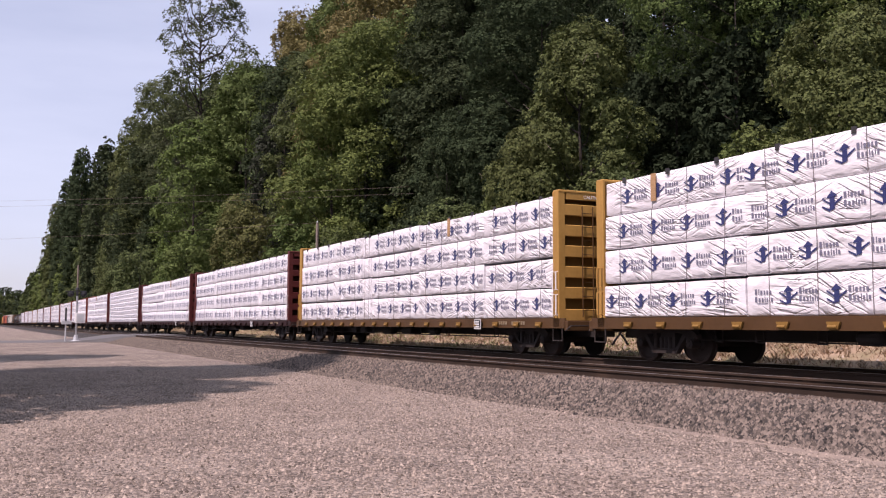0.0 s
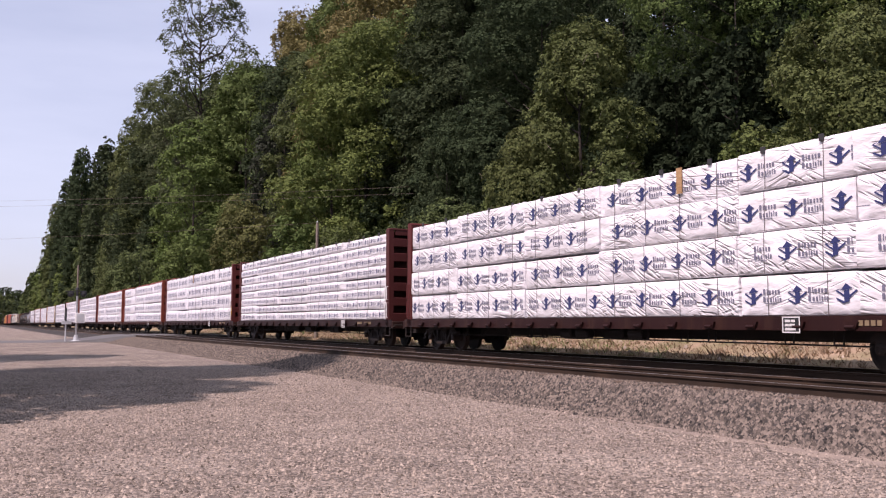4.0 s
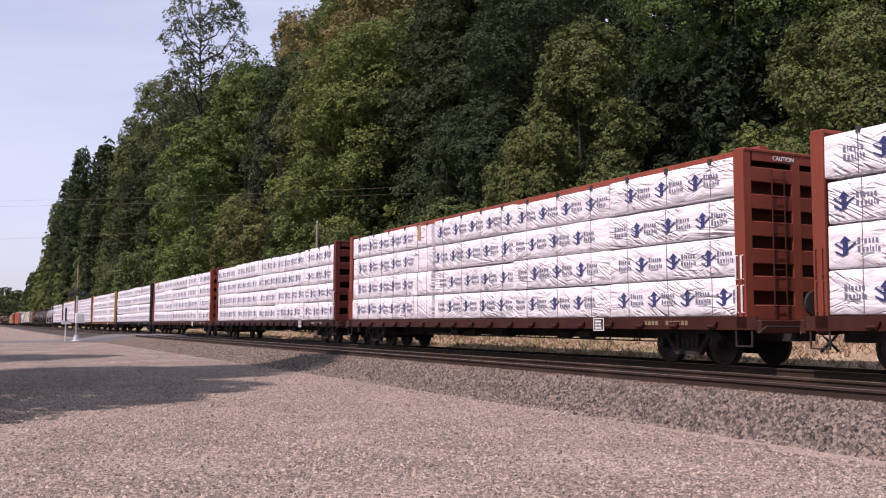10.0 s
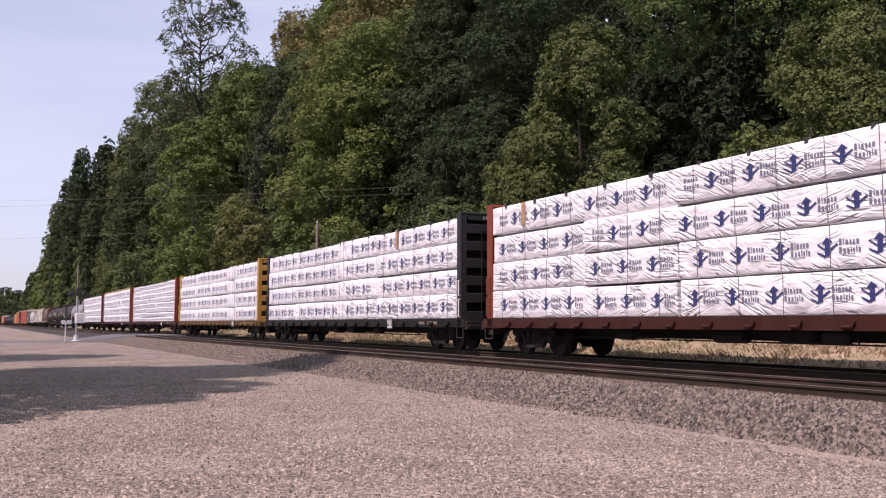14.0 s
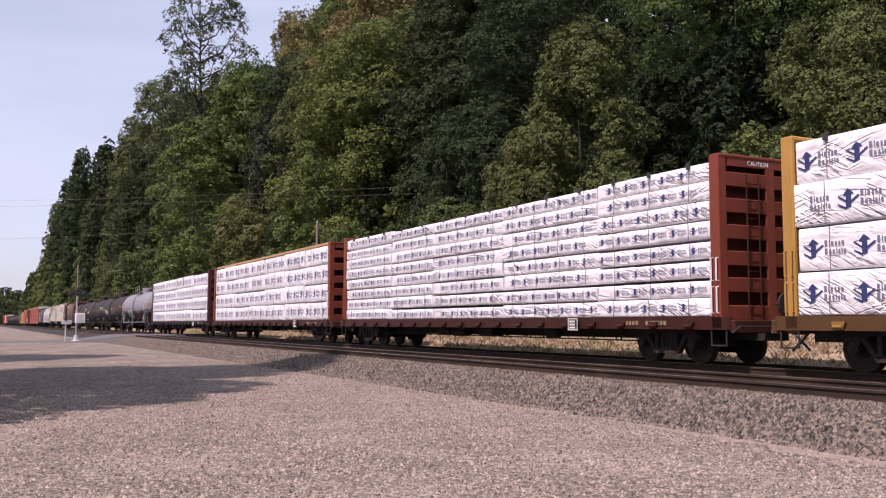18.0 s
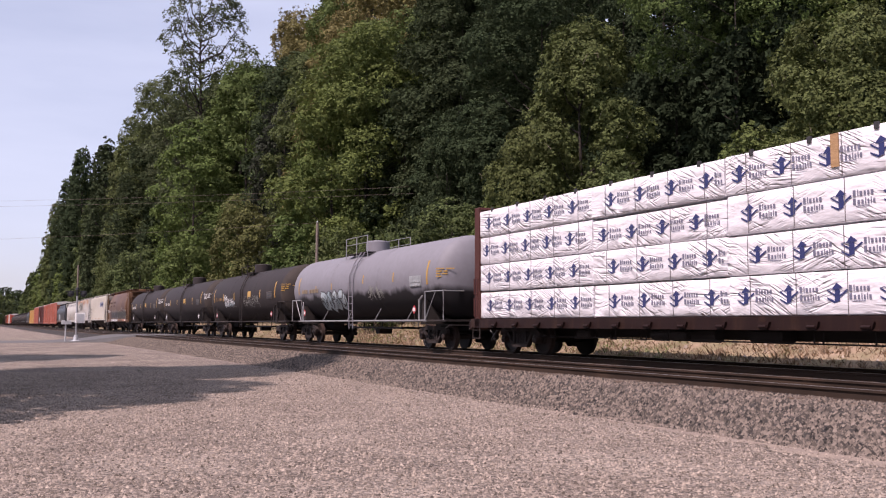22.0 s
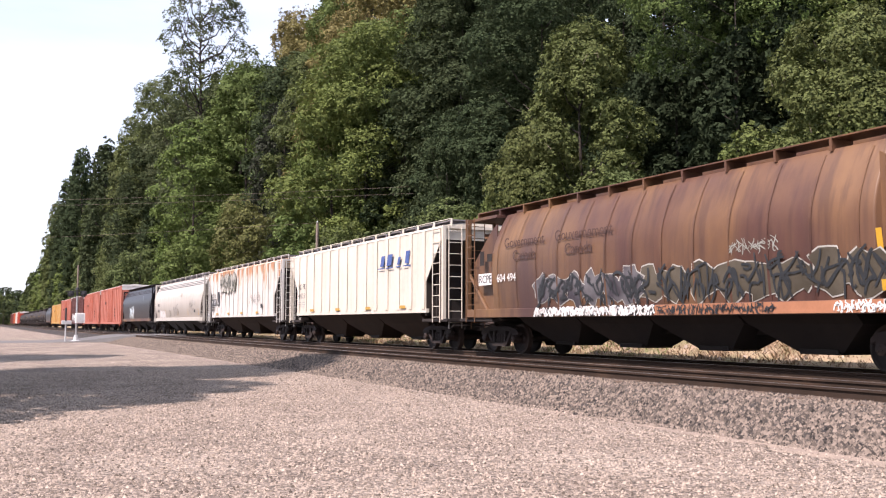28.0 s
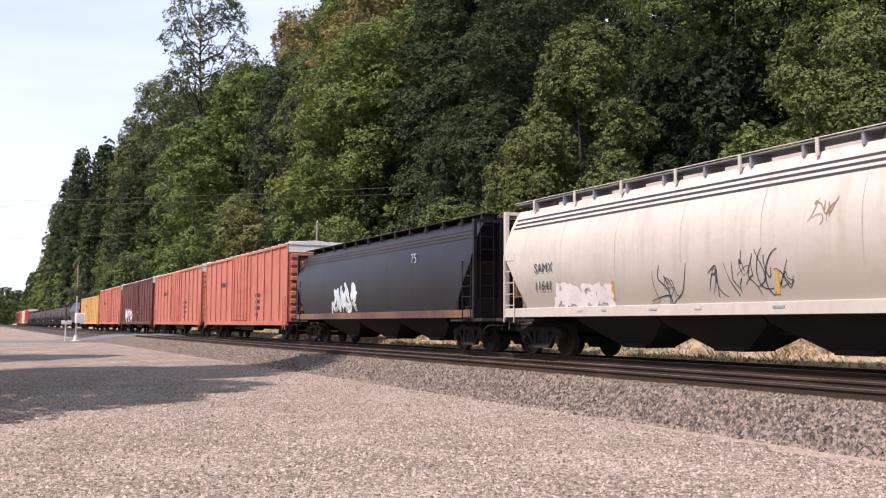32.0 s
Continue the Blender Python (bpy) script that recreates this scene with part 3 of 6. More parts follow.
def leaf_cloud(lobes, leaf, cover, seed, rise=0.45):
    """Leaves in small overlapping sprays on the outer shells of the crown's lobes, so that each lobe has a lit top and a dark hollow under it.
    lobes: (centre, radius, height over width); rise: how far the sprays face upwards."""
    r = np.random.default_rng(seed)
    cen = np.array([b[0] for b in lobes], float)
    rad = np.array([b[1] for b in lobes], float)
    flat = np.array([b[2] for b in lobes], float)
    per = 11
    count = np.maximum(4, (cover * 5.7 * rad * rad * np.sqrt(flat) / (leaf * leaf) / per).astype(int))
    c, rad, flat = np.repeat(cen, count, 0), np.repeat(rad, count), np.repeat(flat, count)
    m = len(c)
    out = np.stack([c[:, 0], c[:, 1], np.zeros(m)], -1)
    out /= np.maximum(0.4, np.linalg.norm(out, axis=1))[:, None]
    d = r.normal(size=(m, 3)) + out * 0.75 + np.array([0, 0, 0.40])
    d /= np.linalg.norm(d, axis=1)[:, None]
    ripple = 1.0 + 0.16 * np.sin(d[:, 0] * 6.1 + c[:, 2] * 1.7) * np.sin(d[:, 1] * 5.3 + c[:, 0]) + 0.10 * np.sin(d[:, 2] * 9.0 + c[:, 1])
    heart = c + d * (rad * ripple * (0.62 + 0.42 * r.random(m) ** 0.6))[:, None] * np.stack([np.ones(m), np.ones(m), flat], -1)
    face = d * 0.8 + np.array([0, 0, 1.0]) * rise + r.normal(size=(m, 3)) * 0.30
    face /= np.linalg.norm(face, axis=1)[:, None]
    wide = np.minimum(rad * 0.42, leaf * (2.2 + 2.2 * r.random(m)))
    n = m * per
    heart, face, wide = np.repeat(heart, per, 0), np.repeat(face, per, 0), np.repeat(wide, per)
    e = r.normal(size=(n, 3))
    e /= np.linalg.norm(e, axis=1)[:, None]
    e *= (r.random(n) ** 0.45)[:, None]
    e -= face * (np.sum(e * face, 1) * 0.65)[:, None]
    p = heart + e * wide[:, None] - np.array([0, 0, 1.0]) * (np.sum(e * e, 1) * wide * 0.35)[:, None]
    nrm = face + r.normal(size=(n, 3)) * 0.34
    nrm /= np.linalg.norm(nrm, axis=1)[:, None]
    t = np.cross(nrm, r.normal(size=(n, 3)))
    t /= np.linalg.norm(t, axis=1)[:, None]
    b = np.cross(nrm, t)
    s = (leaf * (0.6 + 0.8 * r.random(n)))[:, None]
    v = np.stack([p - t * s, p + t * s * 0.6 - b * s * 0.68, p + t * s * 0.6 + b * s * 0.68 + nrm * s * 0.2], 1).reshape(-1, 3)
    me = bpy.data.meshes.new("leaves")
    me.vertices.add(len(v))
    me.vertices.foreach_set("co", v.ravel())
    me.loops.add(n * 3)
    me.loops.foreach_set("vertex_index", np.arange(n * 3))
    me.polygons.add(n)
    me.polygons.foreach_set("loop_start", np.arange(0, n * 3, 3))
    me.update(calc_edges=True)
    return me


def crown_lobes(shape, h, r, q):
    """The rounded masses of a crown: (centre, radius, height over width)."""
    lobes = []
    share = {"round": 10.0, "poplar": 8.0, "fir": 14.0, "high": 8.0, "open": 12.0, "willow": 17.0, "bush": 11.0}[shape]
    n = max(18, min(90, int(share * h / r)))
    for i in range(n):
        u = (i + 0.5) / n
        a = i * 2.399963 + q.uniform(-0.6, 0.6)
        flat = q.uniform(0.62, 0.85)
        if shape == "round":
            z = 0.03 + 0.93 * u
            w = math.sin(math.pi * (0.30 + 0.61 * u)) ** 0.65
            size = q.uniform(0.24, 0.44)
        elif shape == "poplar":
            z = 0.05 + 0.93 * u
            w = (0.85 + 0.15 * math.sin(math.pi * u)) * (1 - 0.85 * u ** 5) + 0.06
            size, flat = q.uniform(0.40, 0.56) * (1 - 0.30 * u), q.uniform(1.5, 2.1)
        elif shape == "fir":
            z = 0.06 + 0.93 * u
            w = 1.02 - 0.98 * u
            size, flat = q.uniform(0.26, 0.36) * (1.05 - 0.75 * u), q.uniform(0.35, 0.5)
        elif shape == "high":
            z = 0.39 + 0.50 * u
            w = math.sin(math.pi * (0.38 + 0.50 * u)) ** 0.5
            size = q.uniform(0.24, 0.40)
        elif shape == "open":
            z = 0.25 + 0.72 * u
            w = math.sin(math.pi * (0.25 + 0.64 * u)) ** 0.6 * q.uniform(0.6, 1.0)
            size = q.uniform(0.16, 0.32) * (1.25 if u < 0.5 else 0.8)
            flat = q.uniform(0.8, 1.2)
        elif shape == "willow":
            z = 0.03 + 0.90 * u
            w = min(1.0, 1.15 * (1 - u) ** 0.36 + 0.08) * q.uniform(0.8, 1.1)
            size, flat = q.uniform(0.18, 0.34), q.uniform(0.8, 1.25)
        else:
            z = 0.04 + 0.80 * u
            w = math.sin(math.pi * (0.3 + 0.6 * u)) ** 0.5
            size, flat = q.uniform(0.26, 0.42), q.uniform(0.7, 1.0)
        big = min(r * size, 0.15 * h)
        rr = max(0.12 * r, r * w - big * 0.8) * q.uniform(0.72, 1.04)
        if shape == "fir":
            rr = r * w * q.uniform(0.45, 0.85)
        z = min(z * h + q.uniform(-0.02, 0.02) * h, h - big * flat * 0.8)
        lobes.append(((math.cos(a) * rr, math.sin(a) * rr, z), big, flat))
    return lobes


def tree_proto(shape, h, r, seed, leaf, cover, material, label, category="tree", name="tree", twigs=0):
    """A tree of height h: a tapered trunk with limbs, and a crown of leafy lobes with hollows between them."""
    q = random.Random(seed)
    t = thing(name, label, category)
    g = Geo()
    lean = (q.uniform(-0.3, 0.3), q.uniform(-0.3, 0.3))
    top = 0.86 * h
    r0 = (0.010 * h + 0.04) * (0.22 if shape == "high" else 1.0)
    pts = [(lean[0] * (k / 6) ** 2 * h * 0.06, lean[1] * (k / 6) ** 2 * h * 0.06, top * k / 6 - 0.4) for k in range(7)]
    for k in range(6):
        g.rod(pts[k], pts[k + 1], r0 * (1 - k * 0.155), 8, r0 * (1 - (k + 1) * 0.155))
    lobes = crown_lobes(shape, h, r, q)
    for i, (c, big, flat) in enumerate(lobes):
        if i % (1 if shape == "open" else 3) == 0:
            # limbs rise from the trunk to the lobes
            zt = max(0.5, c[2] - (0.55 if shape != "fir" else 0.0) * math.hypot(c[0], c[1]) - 0.06 * h)
            k = max(0, min(5, int((zt + 0.4) / top * 6)))
            p = Vector(pts[k]).lerp(Vector(pts[k + 1]), max(0.0, min(1.0, (zt + 0.4) / top * 6 - k)))
            e = Vector(c)
            mid = p.lerp(e, 0.5) + Vector((c[0], c[1], 0)) * 0.10 - Vector((0, 0, 0.02 * h))
            wr = max(0.02, r0 * 0.26)
            g.rod(p, mid, wr, 5, wr * 0.65)
            g.rod(mid, e, wr * 0.65, 5, wr * 0.2)
            if shape == "open":
                for j in range(3):
                    g.rod(mid.lerp(e, 0.3 + 0.25 * j), e + Vector((q.uniform(-1, 1), q.uniform(-1, 1), q.uniform(-0.3, 1.0))) * big, wr * 0.3, 4, wr * 0.1)
    part("trunk", g, M_BARK, t, smooth=40)
    me = leaf_cloud(lobes, leaf, cover, seed, 0.15 if shape in ("poplar", "willow") else 0.45)
    me.materials.append(material)
    part("crown", me, material, t)
    if twigs:
        tw = Geo()
        for k in range(twigs):
            c, big, flat = lobes[q.randrange(len(lobes))]
            o = Vector((c[0], c[1], 0)).normalized()
            a = Vector(c) + o * big * q.uniform(0.5, 0.9) + Vector((q.uniform(-0.5, 0.5), q.uniform(-0.5, 0.5), q.uniform(-0.6, 0.2))) * big
            b = a + (o * q.uniform(0.1, 0.5) + Vector((q.uniform(-0.7, 0.7), q.uniform(-0.7, 0.7), q.uniform(0.1, 0.9)))) * q.uniform(0.35, 0.8)
            bend = a.lerp(b, 0.5) + Vector((q.uniform(-0.1, 0.1), q.uniform(-0.1, 0.1), 0.12))
            tw.rod(a, bend, 0.009, 4, 0.007)
            tw.rod(bend, b, 0.007, 4, 0.003)
        part("twig_cluster", tw, M_TWIG, t, "bare grey twigs")["kind"] = "stuff"
    return t


# the skyline as directions from the camera: degrees to the side of the tracks, degrees up
SKY = [(-3.0, 0.8), (1.1, 1.7), (1.8, 2.1), (2.6, 3.4), (3.6, 4.5), (3.8, 5.4), (4.6, 6.8), (5.3, 9.0), (5.9, 10.3), (7.2, 11.0), (8.0, 10.4), (8.3, 12.0), (9.4, 12.6),
       (10.4, 13.3), (11.7, 14.6), (13.2, 15.4), (14.5, 16.0), (16.2, 16.3), (17.3, 17.2), (19.0, 18.6), (20.2, 19.5), (21, 21), (26.7, 23), (70, 25)]


def sky_deg(a):
    for (p, q), (s, t) in zip(SKY, SKY[1:]):
        if p <= a <= s:
            return q + (t - q) * (a - p) / (s - p)
    return 25 if a > 0 else 0.8


# kind: shape of the crown, leaves, words
KINDS = {
    "maple": ("round", 0, "leafy green bigleaf maple on the wooded slope"), "dark": ("round", 1, "dark green dense tree on the wooded slope"),
    "olive": ("round", 2, "olive green broadleaf tree on the wooded slope"), "tinged": ("round", 3, "tall tree with yellowing brown-tinged leaves"),
    "bright": ("round", 4, "bright green young tree on the wooded slope"), "poplar": ("poplar", 1, "tall narrow dark green tree beside the tracks"),
    "pale_poplar": ("poplar", 2, "tall narrow olive green tree beside the tracks"), "fir": ("fir", 5, "dark green conifer in the wood"),
    "willow": ("willow", 7, "olive green willow with drooping sunlit foliage"), "high": ("high", 4, "tall maple whose bright canopy hangs over deep shade"),
    "open": ("open", 6, "tall cottonwood with an open airy crown"), "thicket": ("willow", 5, "dense thicket under the trees, deep shade put into its near-black leaves"),
    "shade": ("willow", 0, "tall leafy tree beside the gravel lot"), "bush": ("bush", 2, "low olive green bush beside the tracks"),
    "green_bush": ("bush", 4, "low bright green bush beside the tracks"), "rust_bush": ("bush", 8, "tall bush with rust-tinged leaves beside the tracks"),
    "dusky": ("round", 9, "dusky purple-green tree on the wooded slope"),
}


def build_forest():
    q = random.Random(9)
    protos = {}

    def plant(kind, x, y, h, group="trees of the wooded slope", radius=None, hidden=False, slight=False):
        """Plants a tree; alike trees of about the same height and slimness share their meshes."""
        shape, leaf_no, words = KINDS[kind]
        radius = (radius or h * 0.3) * (1.5 if kind == "open" else 1.3 if shape == "poplar" else 1.16)
        h *= 1.12 if hidden else 0.98 if slight else 1.06
        radius *= 0.8 if slight else 1.0
        d = math.hypot(x, y)
        leaf = 0.085 if d < 62 else 0.125 if d < 105 else 0.175 if d < 200 else 0.32 if d < 420 else 0.6
        cover = 0.9
        if kind == "shade":
            leaf, cover = 0.16, 1.5
        elif kind == "thicket":
            leaf, cover = 0.13, 0.9
        elif hidden:
            leaf, cover = max(0.26, leaf * 1.5), 0.9
        elif kind == "open":
            cover = 0.55
        elif kind == "willow":
            leaf, cover = 0.075, 1.25
        hk = round(math.log(h / 10) / math.log(1.25))
        ak = round(math.log(h / radius) / math.log(1.25))
        key = (kind, hk, ak, leaf)
        m = Matrix.Translation((x, y, ground_z(x, y) - 0.1)) @ Matrix.Rotation(q.uniform(0, 6.28), 4, "Z")
        h0 = 10 * 1.25 ** hk
        r0 = h0 / 1.25 ** ak
        if key not in protos:
            bush = "bush" in kind
            t = tree_proto(shape, h0, r0, 11 + len(protos), leaf, cover, M_LEAF[leaf_no], words, "bush" if bush else "tree", "bush" if bush else "tree", 70 if kind == "willow" else 0)
            protos[key] = t
        else:
            t = copy_thing(protos[key], Matrix.Identity(4))
        t.matrix_basis = m @ Matrix.Diagonal((radius / r0, radius / r0, h / h0, 1))
        t["group"] = group

    # the trees that stand out: kind, place, height, reach of the crown
    for kind, x, y, h, r in (
        ("poplar", 24.0, 264.0, 43.5, 3.7),
        ("poplar", 24.5, 215.8, 37.6, 3.5),
        ("poplar", 24.0, 307.8, 41.5, 3.9),
        ("pale_poplar", 24.2, 358.8, 39.9, 3.3),
        ("willow", 25.6, 36.1, 12.6, 3.1),
        ("willow", 24.2, 38.0, 8.6, 3.0),
        ("high", 31.6, 32.0, 21.0, 4.8),
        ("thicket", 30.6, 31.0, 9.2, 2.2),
        ("willow", 25.4, 21.0, 8.5, 3.3),
        ("dark", 33.0, 62.7, 22.9, 4.7),
        ("maple", 29.0, 72.2, 21.1, 6.8),
        ("dark", 31.0, 68.4, 15.5, 3.3),
        ("maple", 25.0, 123.4, 24.1, 5.6),
        ("open", 30.0, 142.1, 47.7, 7.5),
        ("olive", 29.0, 166.4, 38.5, 7.4),
        ("olive", 34.0, 137.4, 30.5, 6.9),
        ("tinged", 44.0, 134.2, 35.4, 8.0),
        ("tinged", 40.0, 114.6, 30.0, 4.4),
        ("bright", 42.0, 108.6, 28.0, 4.0),
        ("bright", 36.0, 120.4, 25.8, 3.9),
        ("dusky", 31.0, 102.4, 20.5, 3.6),
        ("fir", 52.0, 128.7, 40.2, 4.3),
        ("fir", 50.0, 106.1, 32.9, 4.4),
        ("dark", 38.0, 65.6, 22.4, 4.3),
        ("fir", 40.0, 57.7, 20.3, 2.6),
        ("rust_bush", 22.5, 85.7, 12.2, 3.3),
        ("green_bush", 22.8, 72.5, 9.0, 2.3),
        ("bush", 23.0, 44.7, 6.9, 2.3),
        ("bush", 22.6, 61.3, 6.9, 2.4),
        ("green_bush", 23.0, 38.6, 6.5, 1.9),
        ("bush", 22.4, 51.8, 6.1, 2.1),
        ("bush", 23.5, 30.0, 6.1, 1.4),
        ("green_bush", 24.0, 23.7, 6.4, 1.4),
        ("dark", 40.0, 51.4, 16.7, 3.2),
        ("dark", 36.0, 35.2, 12.9, 3.3),
        ("maple", 34.0, 27.1, 10.0, 3.0),
        ("maple", 27.0, 75.0, 16.6, 3.7),
        ("dark", 28.0, 55.2, 11.0, 2.5),
        ("tinged", 38.0, 145.7, 26.3, 5.0),
        ("olive", 27.0, 191.8, 37.5, 4.8),
        ("dark", 25.5, 163.2, 27.9, 5.8),
        ("green_bush", 22.5, 114.5, 10.6, 3.1),
        ("bush", 22.3, 148.4, 12.6, 3.9),
    ):
        plant(kind, x, y, h, radius=r)
    # thickets behind the front trees: near-black leaf colour stands in for deep shade
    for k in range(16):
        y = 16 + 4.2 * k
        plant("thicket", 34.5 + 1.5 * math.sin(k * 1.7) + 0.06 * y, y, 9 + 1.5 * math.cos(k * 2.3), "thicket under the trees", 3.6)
    # rows along the slope: distance from the track, spacing and the share of the skyline that they reach
    rows = [(24.5, 4.6, 0.55, 0.2), (28.0, 5.2, 0.75, 0.2), (33.0, 6.0, 0.90, 0.14), (41.0, 6.5, 1.0, 0.06), (51.0, 8.0, 1.0, 0.06)]
    for x0, gap, share, vary in rows:
        y = 5.0
        while y < 640:
            x = x0 + q.uniform(-1.6, 1.6)
            a = math.degrees(math.atan2(x, y))
            d = math.hypot(x, y)
            lim = d * math.tan(radians(sky_deg(a))) + 0.9 - ground_z(x, y)
            h = lim * (share + q.uniform(-vary, vary * 0.6))
            cap = 22 if y < 45 else 46
            if a < 68 and h > 3.5 and not (x0 < 30 and a > 9.5) and not (x0 < 38 and a > 33):
                h = min(h, cap)
                if y > 150:
                    kind = q.choice(["poplar", "pale_poplar", "dark", "olive", "maple"])
                elif a < 25.5 and x0 > 30:
                    kind = q.choice(["olive", "tinged", "dark", "bright", "maple"])
                else:
                    kind = q.choice(["dark", "fir", "dark", "dark" if a < 36 else "maple"])
                slim = {"poplar": 0.17, "pale_poplar": 0.17, "fir": 0.2, "tinged": 0.26}.get(kind, 0.30)
                w = max(0.75, min(1.5, 15.0 / h)) if h < 15 else max(0.62, 19 / h)
                plant(kind, x, y, h, radius=h * slim * w, hidden=x0 > 45 and y < 150, slight=y > 150)
            y += gap * q.uniform(0.75, 1.25) * (1 + y / 110)
    # dark trees high on the slope behind the rest
    for k in range(16):
        y = 20 + 6.5 * k
        plant("fir" if k % 3 else "dark", 58 + 5 * math.sin(k * 2.1), y, 32 + 3 * math.cos(k * 1.3), "dark trees behind the slope", 7.0, hidden=True)
    # the wood that closes the view at the far end
    for k in range(40):
        x, y = q.uniform(-130, 60), q.uniform(640, 760)
        plant("dark" if k % 2 else "olive", x, y, q.uniform(17, 27), "trees at the far end", 8.0)
    # tall trees beside the lot, whose shade falls across the gravel
    for x, y, h, w in ((-5.4, 18.8, 14, 4.2), (-8.0, 24.5, 22, 4.2), (-11.0, 22.5, 31, 4.3), (-10.0, 38.5, 21, 4.2)):
        plant("shade", x, y, h, "trees beside the lot", w)


def build_grass():
    """Tufts of dry and green grass, and stones, on the bank behind the tracks."""
    for name, material, words, n, seed, band in (("dry_grass", M_DRYGRASS, "short dry tan grass on the bank", 18000, 5, (18.5, 23.0)), ("green_grass", M_GREENGRASS, "green weeds among the dry grass", 9000, 6, (18.4, 24.0))):
        r = np.random.default_rng(seed)
        x = band[0] + (band[1] - band[0]) * r.random(n)
        y = 4 + 110 * r.random(n) ** 1.5
        if seed == 6:
            k = np.sin(y * 0.21 + 1.3) * np.sin(y * 0.077 + x * 0.3) > -0.05
            x, y = x[k], y[k]
            n = len(x)
        z = np.array([ground_z(a, b) for a, b in zip(x, y)])
        h = (0.06 + 0.16 * r.random(n)) * (1.0 if seed == 5 else 0.9)
        v, f = [], []
        for blade in range(4):
            a = r.random(n) * 6.283
            w = 0.015 + 0.02 * r.random(n)
            ln = h * (0.5 + 0.5 * r.random(n))
            bx, by = x + r.normal(size=n) * 0.07, y + r.normal(size=n) * 0.07
            tx, ty = bx + r.normal(size=n) * 0.12, by + r.normal(size=n) * 0.12
            v.append(np.stack([np.stack([bx - np.cos(a) * w, by - np.sin(a) * w, z - 0.05], -1), np.stack([bx + np.cos(a) * w, by + np.sin(a) * w, z - 0.05], -1), np.stack([tx, ty, z + ln], -1)], 1).reshape(-1, 3))
        v = np.concatenate(v)
        me = bpy.data.meshes.new(name)
        me.vertices.add(len(v))
        me.vertices.foreach_set("co", v.ravel())
        me.loops.add(len(v))
        me.loops.foreach_set("vertex_index", np.arange(len(v)))
        me.polygons.add(len(v) // 3)
        me.polygons.foreach_set("loop_start", np.arange(0, len(v), 3))
        me.update(calc_edges=True)
        me.materials.append(material)
        tagged(new(name, me), words, "grass", kind="stuff")
    ob = new("bank_stones", stones(18.6, 22.5, 4, 60, 900, 0.06, lambda x: ground_z(x, 0), 8, 1.4))
    ob.data.materials.append(M_PEBBLE)
    tagged(ob, "pale stones on the grassy bank", "stones", kind="stuff")


# ------------------------------------------------------------------ road crossing, signal, poles


def build_road():
    g = Geo()
    prof = [(-70, LOT + 0.012), (5.2, LOT + 0.012), (8.0, -0.34), (10.1, -0.05), (11.0, -0.012)]
    v, f = [], []
    for x, z in prof:
        v += [(x, 74.6, z), (x, 84.0, z), (x, 74.2, z - 0.5), (x, 84.4, z - 0.5)]
    for k in range(len(prof) - 1):
        i = 4 * k
        f += [(i, i + 1, i + 5, i + 4), (i + 2, i, i + 4, i + 6), (i + 1, i + 3, i + 7, i + 5)]
    n = 4 * (len(prof) - 1)
    f += [(n, n + 1, n + 3, n + 2)]
    g.add(v, f)
    solid("road", g, M_ASPHALT, "grey asphalt road that ramps up to the crossing", "road", kind="structure")
    for name, a, b in (("crossing_panel_1", 11.22, 12.54), ("crossing_panel_2", 12.70, 14.86), ("crossing_panel_3", 15.02, 16.34), ("crossing_panel_4", 16.50, 18.6)):
        solid(name, Geo().box(a, b, 74.6, 84.0, -0.2, -0.012, 0.01), M_ASPHALT, "asphalt panel of the level crossing", "road", kind="structure")


def build_signal():
    s = thing("crossing_signal", "silver level-crossing signal mast with two lamps and a box", "railway signal", at=(6.75, 75.2, LOT))
    part("base", Geo().turn([(0.0, 0.42), (0.10, 0.42), (0.16, 0.20), (0.55, 0.14)], "z", 12), M_SILVER, s)
    part("mast", Geo().rod((0, 0, 0.5), (0, 0, 5.85), 0.06, 10), M_POLE, s, "rusty mast")
    part("sleeve", Geo().rod((0, 0, 0.55), (0, 0, 3.6), 0.07, 10), M_GALV, s)
    part("crossarm", Geo().rod((-0.85, 0, 3.85), (0.65, 0, 3.85), 0.035, 8).rod((0, 0, 3.5), (0, 0, 3.95), 0.08, 8), M_BLACK, s)
    for x in (-0.46, 0.46):
        lamp = part("lamp", Geo().turn([(-0.16, 0.05), (-0.12, 0.15), (0.02, 0.17), (0.05, 0.20), (0.06, 0.20)], "y", 18, (x, 0, 3.66)), M_BLACK, s, smooth=40)
        part("lens", Geo().turn([(0.062, 0.14), (0.09, 0.08)], "y", 16, (x, 0, 3.66)), M_LENS, lamp)
        part("hood", Geo().turn([(0.05, 0.15), (0.28, 0.15)], "y", 16, (x, 0, 3.66)), M_BLACK, lamp)
        part("backplate", Geo().turn([(0.03, 0.24), (0.045, 0.24)], "y", 20, (x, 0, 3.66)), M_BLACK, lamp)
    part("bell", Geo().turn([(3.98, 0.16), (4.1, 0.13), (4.16, 0.04)], "z", 14), M_BLACK, s)
    box = part("relay_box", Geo().box(-0.10, 0.58, -0.32, 0.28, 1.45, 2.2, 0.02), M_WHITE, s, "white relay box")
    part("box_door", Geo().box(0.0, 0.48, -0.335, -0.322, 1.52, 2.13), M_SILVER, box)
    part("gate_arm_box", Geo().box(-1.05, -0.35, -0.15, 0.15, 1.35, 1.65, 0.03).rod((-0.75, 0, 0), (-0.75, 0, 1.4), 0.05, 8), M_SILVER, s)
    part("counterweight", Geo().box(-0.82, -0.70, -0.2, 0.1, 1.6, 2.6, 0.02), M_BLACK, s)


